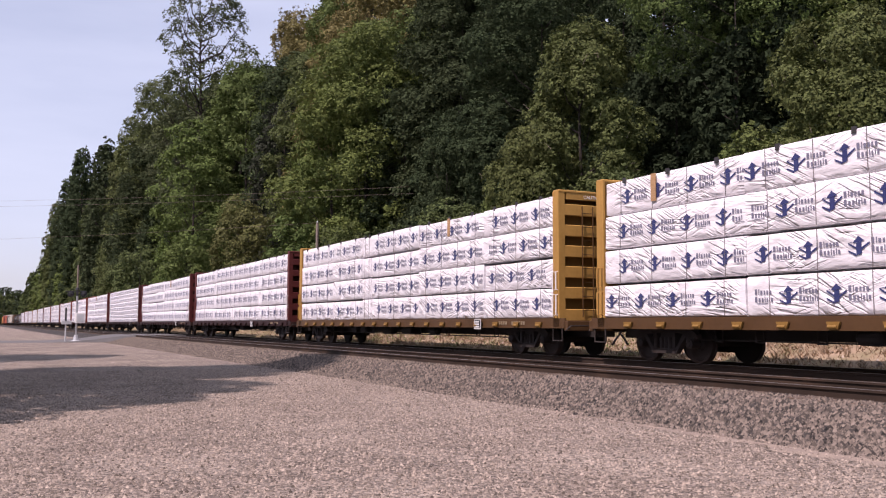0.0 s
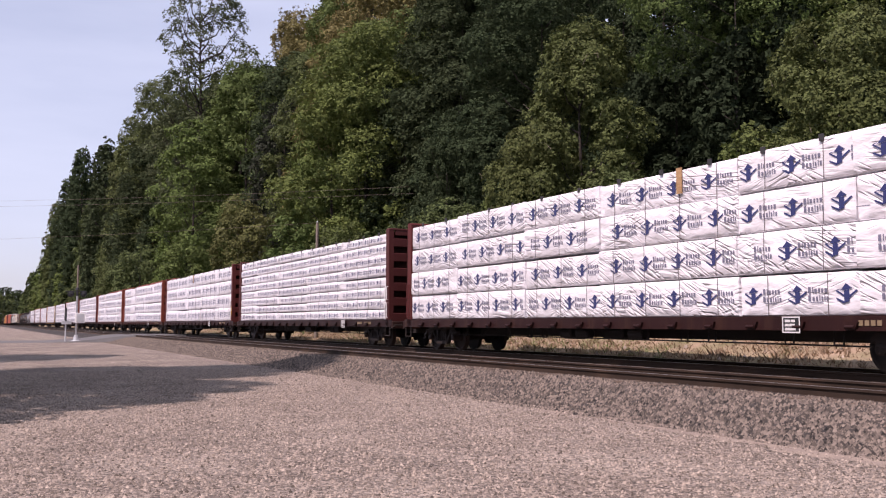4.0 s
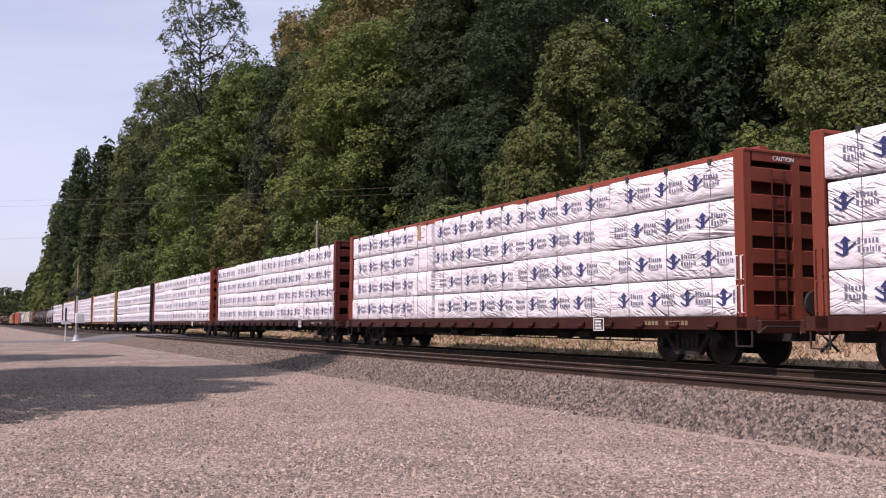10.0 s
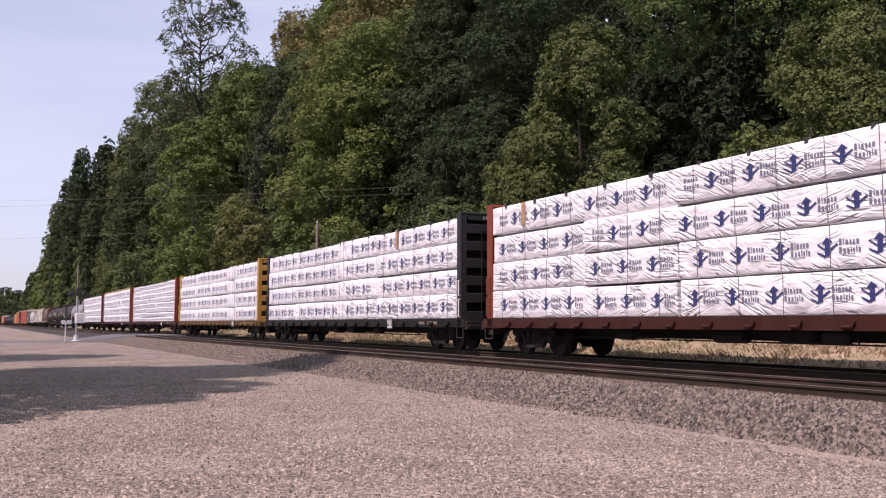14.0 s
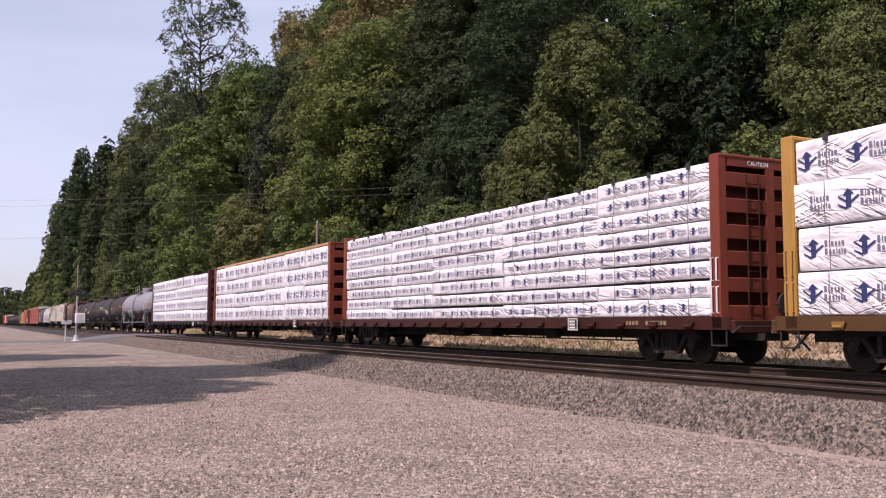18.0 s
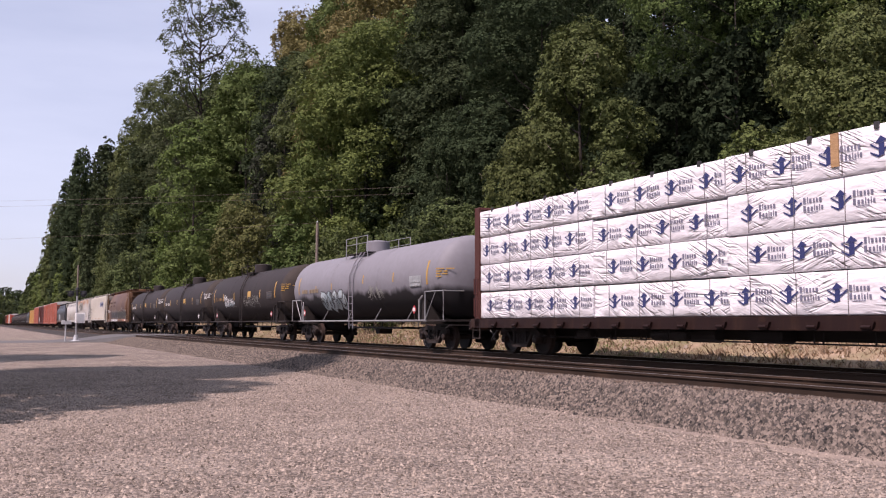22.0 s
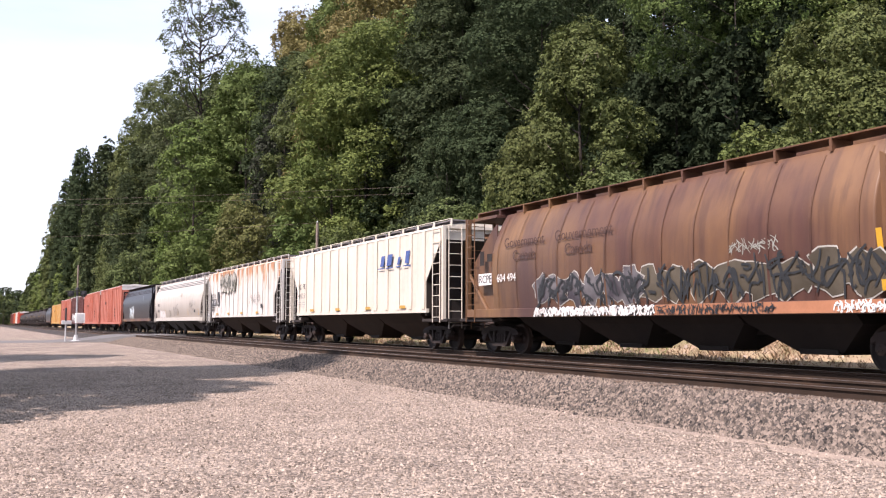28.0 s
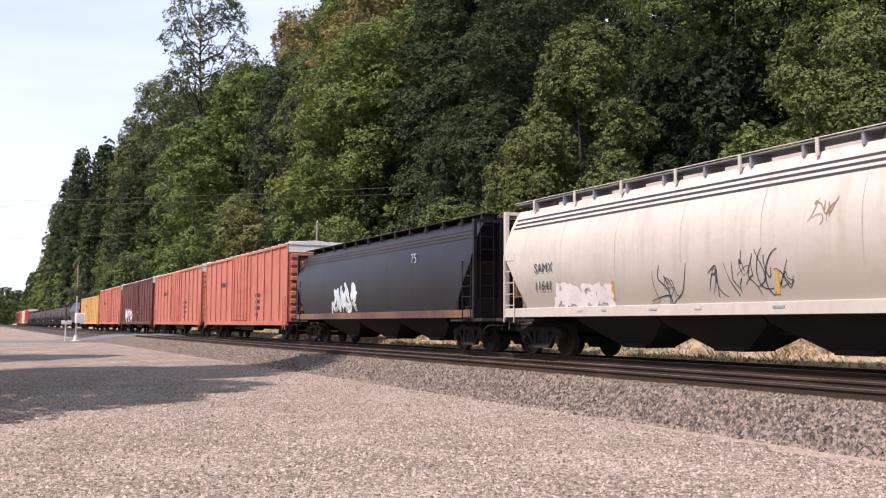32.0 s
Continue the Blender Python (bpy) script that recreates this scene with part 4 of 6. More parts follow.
def build_poles():
    for k, (x, y, h) in enumerate(((20.0, 58.4, 7.6),)):
        z = ground_z(x, y)
        p = thing("utility_pole", "weathered grey wooden utility pole beside the tracks", "utility pole", "poles along the tracks", at=(x, y, z))
        part("post", Geo().rod((0, 0, -0.5), (0, 0, h - z), 0.13, 10, 0.09), M_POLE, p)
        for dx in (0.0,):
            part("insulator", Geo().turn([(h - z, 0.03), (h - z + 0.05, 0.05), (h - z + 0.13, 0.035)], "z", 8, (dx, 0, 0)), M_SILVER, p)

    def wire(a, b, sag, n=14):
        a, b = Vector(a), Vector(b)
        pts = [a.lerp(b, i / n) - Vector((0, 0, sag * 4 * (i / n) * (1 - i / n))) for i in range(n + 1)]
        solid("overhead_wire", Geo().pipe(pts, 0.006, 4), M_POLE, "thin bare overhead wire above the tracks", "wire", "overhead wires")
    wire((-26.0, 113.0, 8.5), (20.0, 58.4, 7.6), 0.5)
    wire((-26.0, 113.0, 12.2), (24.5, 53.0, 9.2), 0.5)
    wire((-26.0, 113.6, 12.7), (24.5, 53.6, 9.7), 0.5)


build_ground()
build_tracks()
build_forest()
build_grass()
build_road()
build_signal()
build_poles()
# ------------------------------------------------------------------ the train
# how far the train has come, every two seconds
SCALE = 0.975
RUN = [SCALE * d for d in (0.0, 32.1, 64.14, 96.11, 127.94, 159.64, 191.26, 222.85, 254.41, 285.99, 317.56, 349.12, 380.63, 412.09, 443.45, 474.74, 506.01)]
TRAIN = []


def side_text(body, size, material, parent, x, y, z, name="lettering", label="", shear=0.0):
    """Lettering on the side that faces the lot, starting at y and running towards the front of the train."""
    cu = bpy.data.curves.new(name, "FONT")
    cu.body, cu.size, cu.extrude, cu.shear = body, size, 0.002, shear
    tmp = bpy.data.objects.new(name, cu)
    me = bpy.data.meshes.new_from_object(tmp)
    bpy.data.objects.remove(tmp)
    me.materials.clear()
    me.materials.append(material)
    m = Matrix(((0, 0, -1, x), (-1, 0, 0, y), (0, 1, 0, z), (0, 0, 0, 1)))
    ob = part(name, me, material, parent, label, at=m)
    ob["kind"] = "stuff"
    return ob


def bars(rows, x, y, z, h, gap, t=0.006):
    """Unreadable lines of writing as plain bars; rows: lists of bar lengths."""
    g = Geo()
    for k, row in enumerate(rows):
        yy, zz = y, z - k * (h + gap)
        for w in row:
            if w > 0:
                g.box(x - t, x + t, yy - w, yy, zz - h, zz)
            yy -= abs(w) + h * 0.4
    return g


def make_truck_meshes():
    g = Geo()
    for s in (-1, 1):
        x0, x1 = (0.93, 1.07) if s > 0 else (-1.07, -0.93)
        g.slab([(-1.12, 0.56), (-1.12, 0.66), (-0.98, 0.76), (-0.5, 0.83), (0.5, 0.83), (0.98, 0.76), (1.12, 0.66), (1.12, 0.56), (0.98, 0.62), (0.5, 0.70), (-0.5, 0.70), (-0.98, 0.62)], x0, x1)
        g.slab([(-0.40, 0.22), (0.40, 0.22), (0.44, 0.34), (-0.44, 0.34)], x0, x1)
        for e in (-1, 1):
            g.slab([(e * 0.40, 0.22), (e * 0.50, 0.34), (e * 0.78, 0.66), (e * 0.66, 0.70), (e * 0.44, 0.40), (e * 0.30, 0.30)], x0, x1)
            g.slab([(e * 0.28, 0.32), (e * 0.38, 0.32), (e * 0.38, 0.74), (e * 0.28, 0.74)], x0, x1)
            g.box(min(x0, x0), x1, e * 0.889 - 0.13, e * 0.889 + 0.13, 0.52, 0.66)
        for k in range(3):
            g.turn([(0.33, 0.06), (0.40, 0.068), (0.47, 0.06), (0.54, 0.068), (0.60, 0.06)], "z", 8, ((x0 + x1) / 2, (k - 1) * 0.15, 0))
    g.box(-1.0, 1.0, -0.24, 0.24, 0.56, 0.74, 0.03)
    g.turn([(0.72, 0.3), (0.86, 0.3)], "z", 14)
    g.box(-0.85, 0.85, -0.45, -0.37, 0.36, 0.44).box(-0.85, 0.85, 0.37, 0.45, 0.36, 0.44)
    truck = g.mesh("truck", M_TRUCK, 35)
    w = Geo()
    w.rod((-0.98, 0, 0), (0.98, 0, 0), 0.085, 10)
    for s in (-1, 1):
        prof = [(s * 0.680, 0.30), (s * 0.682, 0.485), (s * 0.705, 0.485), (s * 0.715, 0.460), (s * 0.815, 0.455), (s * 0.82, 0.40), (s * 0.775, 0.36), (s * 0.755, 0.16), (s * 0.82, 0.13), (s * 0.82, 0.05)]
        w.turn(prof, "x", 28)
        w.turn([(s * 0.86, 0.115), (s * 1.10, 0.12), (s * 1.115, 0.095), (s * 1.12, 0.05)], "x", 14)
        for k in range(3):
            a = k * 2.094
            w.rod((s * 1.115, math.cos(a) * 0.06, math.sin(a) * 0.06), (s * 1.14, math.cos(a) * 0.06, math.sin(a) * 0.06), 0.02, 6)
    return truck, w.mesh("wheelset", M_WHEEL, 35)


TRUCK_ME, WHEEL_ME = make_truck_meshes()
WHEELS = []


def couplers(car, hl):
    for s in (-1, 1):
        g = Geo().box(-0.11, 0.11, min(s * (hl - 0.75), s * (hl - 0.16)), max(s * (hl - 0.75), s * (hl - 0.16)), 0.74, 0.94, 0.02)
        g.box(-0.16, 0.10, min(s * (hl - 0.20), s * (hl + 0.04)), max(s * (hl - 0.20), s * (hl + 0.04)), 0.69, 0.99, 0.05)
        part("coupler", g, M_TRUCK, car)
        h = [(-0.3 * s, s * (hl - 0.5), 0.75), (-0.34 * s, s * (hl - 0.25), 0.5), (-0.3 * s, s * (hl - 0.05), 0.36), (-0.2 * s, s * hl, 0.40)]
        part("brake_hose", Geo().pipe(h, 0.025, 6), M_BLACK, car)
        lever = Geo().pipe([(-1.42, s * (hl - 0.55), 0.72), (-1.30, s * (hl - 0.45), 0.86), (1.30, s * (hl - 0.45), 0.86), (1.42, s * (hl - 0.55), 0.72)], 0.016)
        part("uncoupling_lever", lever, M_STEEL, car)


def trucks(car, off):
    for s in (-1, 1):
        t = part("truck", TRUCK_ME, M_TRUCK, car, at=(0, s * off, 0))
        for e in (-1, 1):
            WHEELS.append((part("wheelset", WHEEL_ME, M_WHEEL, t, at=(0, e * 0.889, 0.457)), e))


def ladder(x0, y0, x1, y1, z0, z1, n, r=0.014):
    g = Geo().rod((x0, y0, z0), (x0, y0, z1), 0.017).rod((x1, y1, z0), (x1, y1, z1), 0.017)
    for k in range(n):
        z = z0 + (z1 - z0) * (k + 0.5) / n
        g.rod((x0, y0, z), (x1, y1, z), r)
    return g


# ---- wrapped lumber packs
PACKS = {}


def pack_meshes(length, height, small, variant=0):
    key = (round(length, 2), round(height, 2), small, variant)
    if key in PACKS:
        return PACKS[key]
    q = random.Random(int(length * 1000) + int(height * 100) * 7 + variant * 131)
    w, hl, c = 1.16, length / 2, 0.03
    # wrap: rings of a rounded profile with slack along the length
    prof = [(-w / 2 + c, 0), (w / 2 - c, 0), (w / 2, c), (w / 2, height - c), (w / 2 - c, height), (-w / 2 + c, height), (-w / 2, height - c)]
    prof += [(-w / 2, height - c - (height - 2 * c) * k / 4) for k in range(1, 5)]
    n, m = len(prof), max(6, int(length / 0.22))
    g = Geo()
    v, f = [], []
    for j in range(m + 1):
        y = -hl + length * j / m
        for i, (x, z) in enumerate(prof):
            k = 0.012 * noise.noise((y * 2.3 + q.random() * 0.4, z * 3, height * 7)) + q.uniform(-0.004, 0.004)
            v.append((x + (k if abs(x) > w / 2 - 0.01 else 0), y, z + (0.5 * k if z > height - 0.01 else 0)))
    for j in range(m):
        f += [(j * n + i, j * n + (i + 1) % n, (j + 1) * n + (i + 1) % n, (j + 1) * n + i) for i in range(n)]
    f += [tuple(range(n))[::-1], tuple(range(m * n, (m + 1) * n))]
    g.add(v, f)
    wrap = g.mesh("lumber_pack", M_WRAP, 50)
    # print on the side: an arrow sign and two short lines of words, over and over
    ink, words = Geo(), Geo()
    x = -w / 2 - 0.016
    sc, wide = height * 0.47, 0.46 if not small else 0.28
    tw = wide * 1.28
    rep = 1.15 if not small else 0.68
    y = hl - q.uniform(-0.25, 0.75)

    def flat(geo, pts, cy, cz):
        geo.add([(x, cy - p * wide, cz + r * sc) for p, r in pts], [tuple(range(len(pts)))])

    mid = height * 0.5
    while y > -hl + 0.35:
        a = y - 0.30 * wide
        if a - 0.5 * wide > -hl and a + 0.46 * wide < hl:
            flat(ink, [(-0.10, -0.46), (0.15, -0.38), (0.15, 0.20), (-0.10, 0.16)], a, mid)
            flat(ink, [(-0.27, 0.17), (0.00, 0.50), (0.30, 0.25), (0.15, 0.22), (-0.10, 0.17)], a, mid)
            flat(ink, [(-0.48, -0.26), (-0.10, -0.50), (-0.10, -0.38), (-0.48, -0.18)], a, mid)
            flat(ink, [(-0.50, 0.14), (-0.46, 0.19), (-0.10, -0.05), (-0.10, -0.15)], a, mid)
            flat(ink, [(-0.50, 0.14), (-0.46, 0.19), (-0.26, 0.24), (-0.28, 0.20)], a, mid)
            flat(ink, [(0.15, -0.20), (0.56, 0.12), (0.50, 0.18), (0.15, -0.08)], a, mid)
        b = a - 0.60 * wide
        for row, widths in ((0.08, (0.13, 0.05, 0.12, 0.09, 0.09, 0.12)), (-0.32, (0.13, 0.11, 0.10, 0.05, 0.08, 0.05, 0.10))):
            yy = b
            for i, wd in enumerate(widths):
                hgt = 0.34 if i == 0 or wd < 0.06 else 0.25
                if yy - wd * tw > -hl + 0.02 and yy < hl - 0.02:
                    # each mark of a word is one plain bar
                    z0, z1 = mid + row * sc, mid + (row + hgt * 0.86) * sc
                    words.add([(x, yy, z0), (x, yy - wd * tw * 0.8, z0), (x, yy - wd * tw * 0.8, z1), (x, yy, z1)], [(0, 1, 2, 3)])
                yy -= (wd + 0.035) * tw
        words.add([(x, b - 0.1 * tw, mid - 0.42 * sc), (x, b - 0.6 * tw, mid - 0.42 * sc), (x, b - 0.6 * tw, mid - 0.38 * sc), (x, b - 0.1 * tw, mid - 0.38 * sc)], [(0, 1, 2, 3)])
        y -= rep
    pi = ink.mesh("printed_sign", M_INK) if ink.f else None
    pw = words.mesh("printed_lines", M_INK2) if words.f else None
    # straps round the pack
    st = Geo()
    k = max(2, int(length / 1.2))
    for j in range(k):
        yy = -hl + length * (j + 0.5) / k
        st.box(-w / 2 - 0.017, -w / 2 - 0.012, yy - 0.007, yy + 0.007, 0, height + 0.004)
    ps = st.mesh("strap", M_STRAP)
    PACKS[key] = (wrap, pi, pw, ps)
    return PACKS[key]


WINCH = Geo().slab([(-0.16, 0.96), (0.16, 0.96), (0.09, 0.80), (-0.09, 0.80)], -0.05, 0.0).rod((-0.06, -0.10, 0.86), (-0.06, 0.10, 0.86), 0.035, 8).mesh("load_winch", M_PAINT)
NOTCH = Geo().box(-0.025, 0.02, -0.05, 0.05, -0.10, 0.03).mesh("corner_guard", M_GUARD)



def bulk_meshes():
    t = {}
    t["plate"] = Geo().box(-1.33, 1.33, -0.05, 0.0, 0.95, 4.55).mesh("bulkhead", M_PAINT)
    t["post"] = Geo().prism([(-1.39, 0.80), (-1.33, 0.80), (-1.33, 4.60), (-1.39, 4.60)], -0.29, 0.0).box(-1.388, -1.18, -0.288, -0.25, 0.80, 4.60).mesh("side_post", M_PAINT)
    t["cap"] = Geo().box(-1.39, 1.39, -0.30, 0.0, 4.56, 4.64, 0.02).box(-1.12, 1.12, -0.285, -0.24, 4.38, 4.57).mesh("top_cap", M_PAINT)
    t["mid"] = Geo().box(0.02, 0.26, -0.287, -0.23, 1.0, 4.4).mesh("mid_post", M_PAINT)
    t["rib"] = Geo().slab([(-0.284, -0.04), (-0.284, 0.25), (-0.25, 0.27), (-0.05, 0.12), (-0.05, 0.02), (-0.25, -0.06)], -1.18, 1.18).mesh("rib", M_PAINT)
    t["ladder"] = ladder(-0.62, -0.33, -0.26, -0.33, 1.1, 4.2, 8, 0.010).mesh("ladder", M_PAINT)
    t["wheel"] = Geo().turn([(-0.74, 0.26), (-0.71, 0.28), (-0.68, 0.26)], "y", 16, (0.1, 0, 1.35)).rod((0.1, -0.74, 1.35), (0.1, -0.4, 1.35), 0.03).mesh("brake_wheel", M_STEEL)
    cu = bpy.data.curves.new("caution_sign", "FONT")
    cu.body, cu.size, cu.extrude = "CAUTION", 0.14, 0.002
    tmp = bpy.data.objects.new("t", cu)
    t["sign"] = bpy.data.meshes.new_from_object(tmp)
    bpy.data.objects.remove(tmp)
    t["sign"].materials.clear()
    t["sign"].materials.append(M_WHITE)
    return t


BULK = bulk_meshes()


def centerbeam(c, hl, color, tiers=4, plan=(4.8, 3.7, 4.9, 5.4, 3.8), topper=False, blank=(), seed=0, label=""):
    """A centre-beam flat car stacked with wrapped lumber."""
    q = random.Random(seed)
    car = thing("centerbeam_flat_car", label, "railway car", "lumber cars of the train")
    le = hl - 1.17
    # much darker colour for the deck, sills, ladders and most winches
    dark_tone = (0.10, 0.052, 0.022) if color[0] > 0.3 else tuple(0.20 * v + 0.004 for v in color)
    part("deck", Geo().box(-1.33, 1.33, -le, le, 0.99, 1.06), M_PAINT, car, color=dark_tone)
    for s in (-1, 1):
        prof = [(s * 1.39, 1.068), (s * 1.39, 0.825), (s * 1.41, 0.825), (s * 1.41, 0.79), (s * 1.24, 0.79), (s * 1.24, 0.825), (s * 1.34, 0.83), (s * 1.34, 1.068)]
        part("side_sill", Geo().prism(prof, -hl + 0.62, hl - 0.62), M_PAINT, car, color=dark_tone)
    g = Geo().box(-0.28, 0.28, -hl + 0.6, hl - 0.6, 0.55, 0.99)
    k = -le + 1.2
    while k < le:
        g.slab([(k - 0.04, 0.99), (k + 0.04, 0.99), (k + 0.04, 0.80), (k - 0.04, 0.80)], -1.33, 1.33)
        k += 1.55
    g.box(-0.9, -0.4, -0.7, 0.2, 0.52, 0.80, 0.05).turn([(1.2, 0.17), (2.1, 0.17)], "y", 12, (-0.75, 0, 0.66))
    part("underframe", g, M_STEEL, car)
    rods = Geo()
    for y in (-7.6, -6.4, -4.2, -3.3, -1.9, 2.6, 3.4, 4.6, 6.2, 7.4):
        rods.pipe([(-1.05, y, 0.80), (-1.05, y, 0.52), (-1.05, y + 0.22, 0.52), (-1.05, y + 0.22, 0.80)], 0.018)
    rods.rod((-1.0, -8.2, 0.50), (-1.0, 8.2, 0.56), 0.018)
    part("brake_rigging", rods, M_STEEL, car)
    for s in (-1, 1):
        # end bulkhead, its outer face towards -y before it is turned
        lo, hi = (min(s * le, s * (le + 0.44)), max(s * le, s * (le + 0.44)))
        place = Matrix.Translation((0, s * le, 0)) @ (Matrix.Rotation(math.pi, 4, "Z") if s > 0 else Matrix.Identity(4))
        # plate at a third of the car's colour: shade between the ribs is painted in
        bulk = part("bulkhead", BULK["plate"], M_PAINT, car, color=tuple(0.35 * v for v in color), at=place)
        for e in (-1, 1):
            part("side_post", BULK["post"], M_PAINT, bulk, color=color, at=Matrix.Identity(4) if e < 0 else Matrix.Diagonal((-1, 1, 1, 1)))
        part("top_cap", BULK["cap"], M_PAINT, bulk, color=color)
        part("mid_post", BULK["mid"], M_PAINT, bulk, color=color)
        for k, z in enumerate((1.05, 1.66, 2.24, 2.82, 3.40, 3.98)):
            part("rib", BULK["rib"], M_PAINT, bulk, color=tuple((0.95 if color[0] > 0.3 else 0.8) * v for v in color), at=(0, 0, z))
        if s < 0:
            part("caution_sign", BULK["sign"], M_WHITE, bulk, "white CAUTION lettering", at=Matrix(((1, 0, 0, -0.55), (0, 0, -1, -0.296), (0, 1, 0, 4.42), (0, 0, 0, 1))))
            part("ladder", BULK["ladder"], M_PAINT, bulk, color=dark_tone)
            part("brake_wheel", BULK["wheel"], M_STEEL, bulk)
        y0, y1 = sorted((s * (le + 0.08), s * (le + 0.20)))
        if s < 0 and seed in (5, 11):
            part("reflector_stripe", Geo().box(-1.396, -1.391, y0, y1, 1.46, 1.96), M_YELLOW, car, "yellow reflective stripe")
        gi = Geo()
        for z0, z1 in ((1.15, 1.72), (1.85, 2.35)):
            for dy in (0.06, 0.22):
                yy = s * (le + dy)
                gi.pipe([(-1.39, yy, z0), (-1.45, yy, z0), (-1.45, yy, z1), (-1.39, yy, z1)], 0.016)
        part("grab_iron", gi, M_WHITE if s < 0 else M_PAINT, car, color=color)
        e0, e1 = sorted((s * (hl - 0.66), s * (hl - 0.50)))
        part("end_sill", Geo().box(-1.39, 1.39, e0, e1, 0.72, 1.0, 0.02), M_PAINT, car, color=dark_tone)
        part("stirrup_step", Geo().pipe([(-1.38, s * (hl - 0.75), 0.80), (-1.38, s * (hl - 0.75), 0.45), (-1.38, s * (hl - 1.2), 0.45), (-1.38, s * (hl - 1.2), 0.80)], 0.02), M_STEEL, car)
    g = Geo().box(-0.11, 0.11, -le, le, 4.36, 4.55).box(-0.08, 0.08, -le, le, 1.06, 1.3)
    y = -le + 0.6
    while y < le:
        g.box(-0.07, 0.07, y - 0.07, y + 0.07, 1.06, 4.4)
        g.rod((0, y, 1.2), (0, min(le, y + 1.4), 4.3), 0.05)
        y += 1.53
    part("centre_beam", g, M_PAINT, car, color=color)
    if seed in (6, 7):
        part("top_chord", Geo().box(-0.14, 0.14, -le + 0.45, le - 0.45, 4.55, 4.91, 0.01), M_PAINT, car, color=color)
    couplers(car, hl)
    trucks(car, hl - 3.08)
    y = -le + 0.7
    while y < le - 0.3:
        for s in (-1, 1):
            part("load_winch", WINCH, M_PAINT, car, color=tuple(0.55 * v for v in color) if color[0] > 0.3 else dark_tone, at=(-1.405, y, 0) if s < 0 else Matrix.Translation((1.405, y, 0)) @ Matrix.Rotation(math.pi, 4, "Z"))
        y += 1.22
    # stencilled panel
    yb = -le + q.uniform(3.6, 6.4)
    part("stencil_panel", Geo().box(-1.480, -1.470, yb, yb + 0.44, 0.74, 1.06), M_BLACK, car)
    edge = Geo().box(-1.485, -1.480, yb, yb + 0.44, 1.035, 1.06).box(-1.485, -1.480, yb, yb + 0.44, 0.74, 0.765)
    part("stencil_border", edge.box(-1.485, -1.480, yb, yb + 0.025, 0.765, 1.035).box(-1.485, -1.480, yb + 0.415, yb + 0.44, 0.765, 1.035), M_WHITE, car)
    part("stencil_marks", bars([[0.13, 0.10], [0.09, 0.13], [0.26]], -1.482, yb + 0.37, 1.0, 0.05, 0.03, 0.004), M_WHITE, car)
    part("panel_bracket", Geo().box(-1.470, -1.40, yb + 0.06, yb + 0.38, 0.90, 0.98), M_STEEL, car)
    part("reporting_mark", bars([[0.09] * 4 + [-0.2] + [0.09] * 6], -1.396, -le + 3.0, 0.985, 0.10, 0.02), M_FAINT, car)["kind"] = "stuff"
    # brake gear hung under the deck, different on each car
    for k in range(3):
        yy = q.uniform(-6.5, 6.5)
        part("air_reservoir", Geo().turn([(yy, 0.10), (yy + 0.05, 0.15), (yy + 0.55, 0.15), (yy + 0.60, 0.10)], "y", 12, (-0.95, 0, 0.66)), M_STEEL, car)
    # load
    tot = sum(abs(p) for p in plan)
    hgt = (4.53 - 1.075) / tiers
    for side in (-1, 1):
        y = le - 0.02
        for col, ln in enumerate(plan):
            ln2 = abs(ln) * (2 * le - 0.04) / tot
            if ln > 0:
                z = 1.075
                for t in range(tiers):
                    h2 = hgt - q.choice((0.022, 0.034, 0.046, 0.075))
                    sl = ln2 - 0.015
                    wrap, pi, pw, ps = pack_meshes(sl, h2, tiers > 5, q.randrange(3))
                    out = q.uniform(-0.030, 0.024)
                    m = Matrix.Translation((side * (0.765 + out), y - ln2 / 2 + q.uniform(-0.04, 0.04), z)) @ Matrix.Rotation(q.uniform(-0.006, 0.006), 4, "Y")
                    if side > 0:
                        m = m @ Matrix.Rotation(math.pi, 4, "Z")
                    pk = part("lumber_pack", wrap, M_WRAP, car, at=m)
                    if col not in blank:
                        if pi:
                            part("printed_sign", pi, M_INK, pk)["kind"] = "stuff"
                        if pw:
                            part("printed_lettering", pw, M_INK2, pk)["kind"] = "stuff"
                    part("strapping", ps, M_STRAP, pk)["kind"] = "stuff"
                    z += hgt
                if side < 0 and (seed * 7 + col * 5) % 9 == 0 and tiers == 4:
                    yy = y - ln2 * q.uniform(0.2, 0.8)
                    part("wooden_stake", Geo().box(-1.372, -1.350, yy - 0.09, yy + 0.09, 4.53 - q.uniform(0.55, 0.8), 4.50), M_LUMBER, car, "tan wooden stake")
                if topper:
                    part("lumber_layer", Geo().box(side * 0.765 - 0.56, side * 0.765 + 0.56, y - ln2 + 0.05, y - 0.05, 4.535, 4.66, 0.01), M_LUMBER, car, "raw tan lumber")
                else:
                    n = max(2, int(ln2 / 1.25))
                    for k in range(n):
                        part("corner_guard", NOTCH, M_GUARD, car, at=(side * 1.345, y - ln2 * (k + 0.5) / n, 4.52))
            y -= ln2
    TRAIN.append((car, c))
    return car


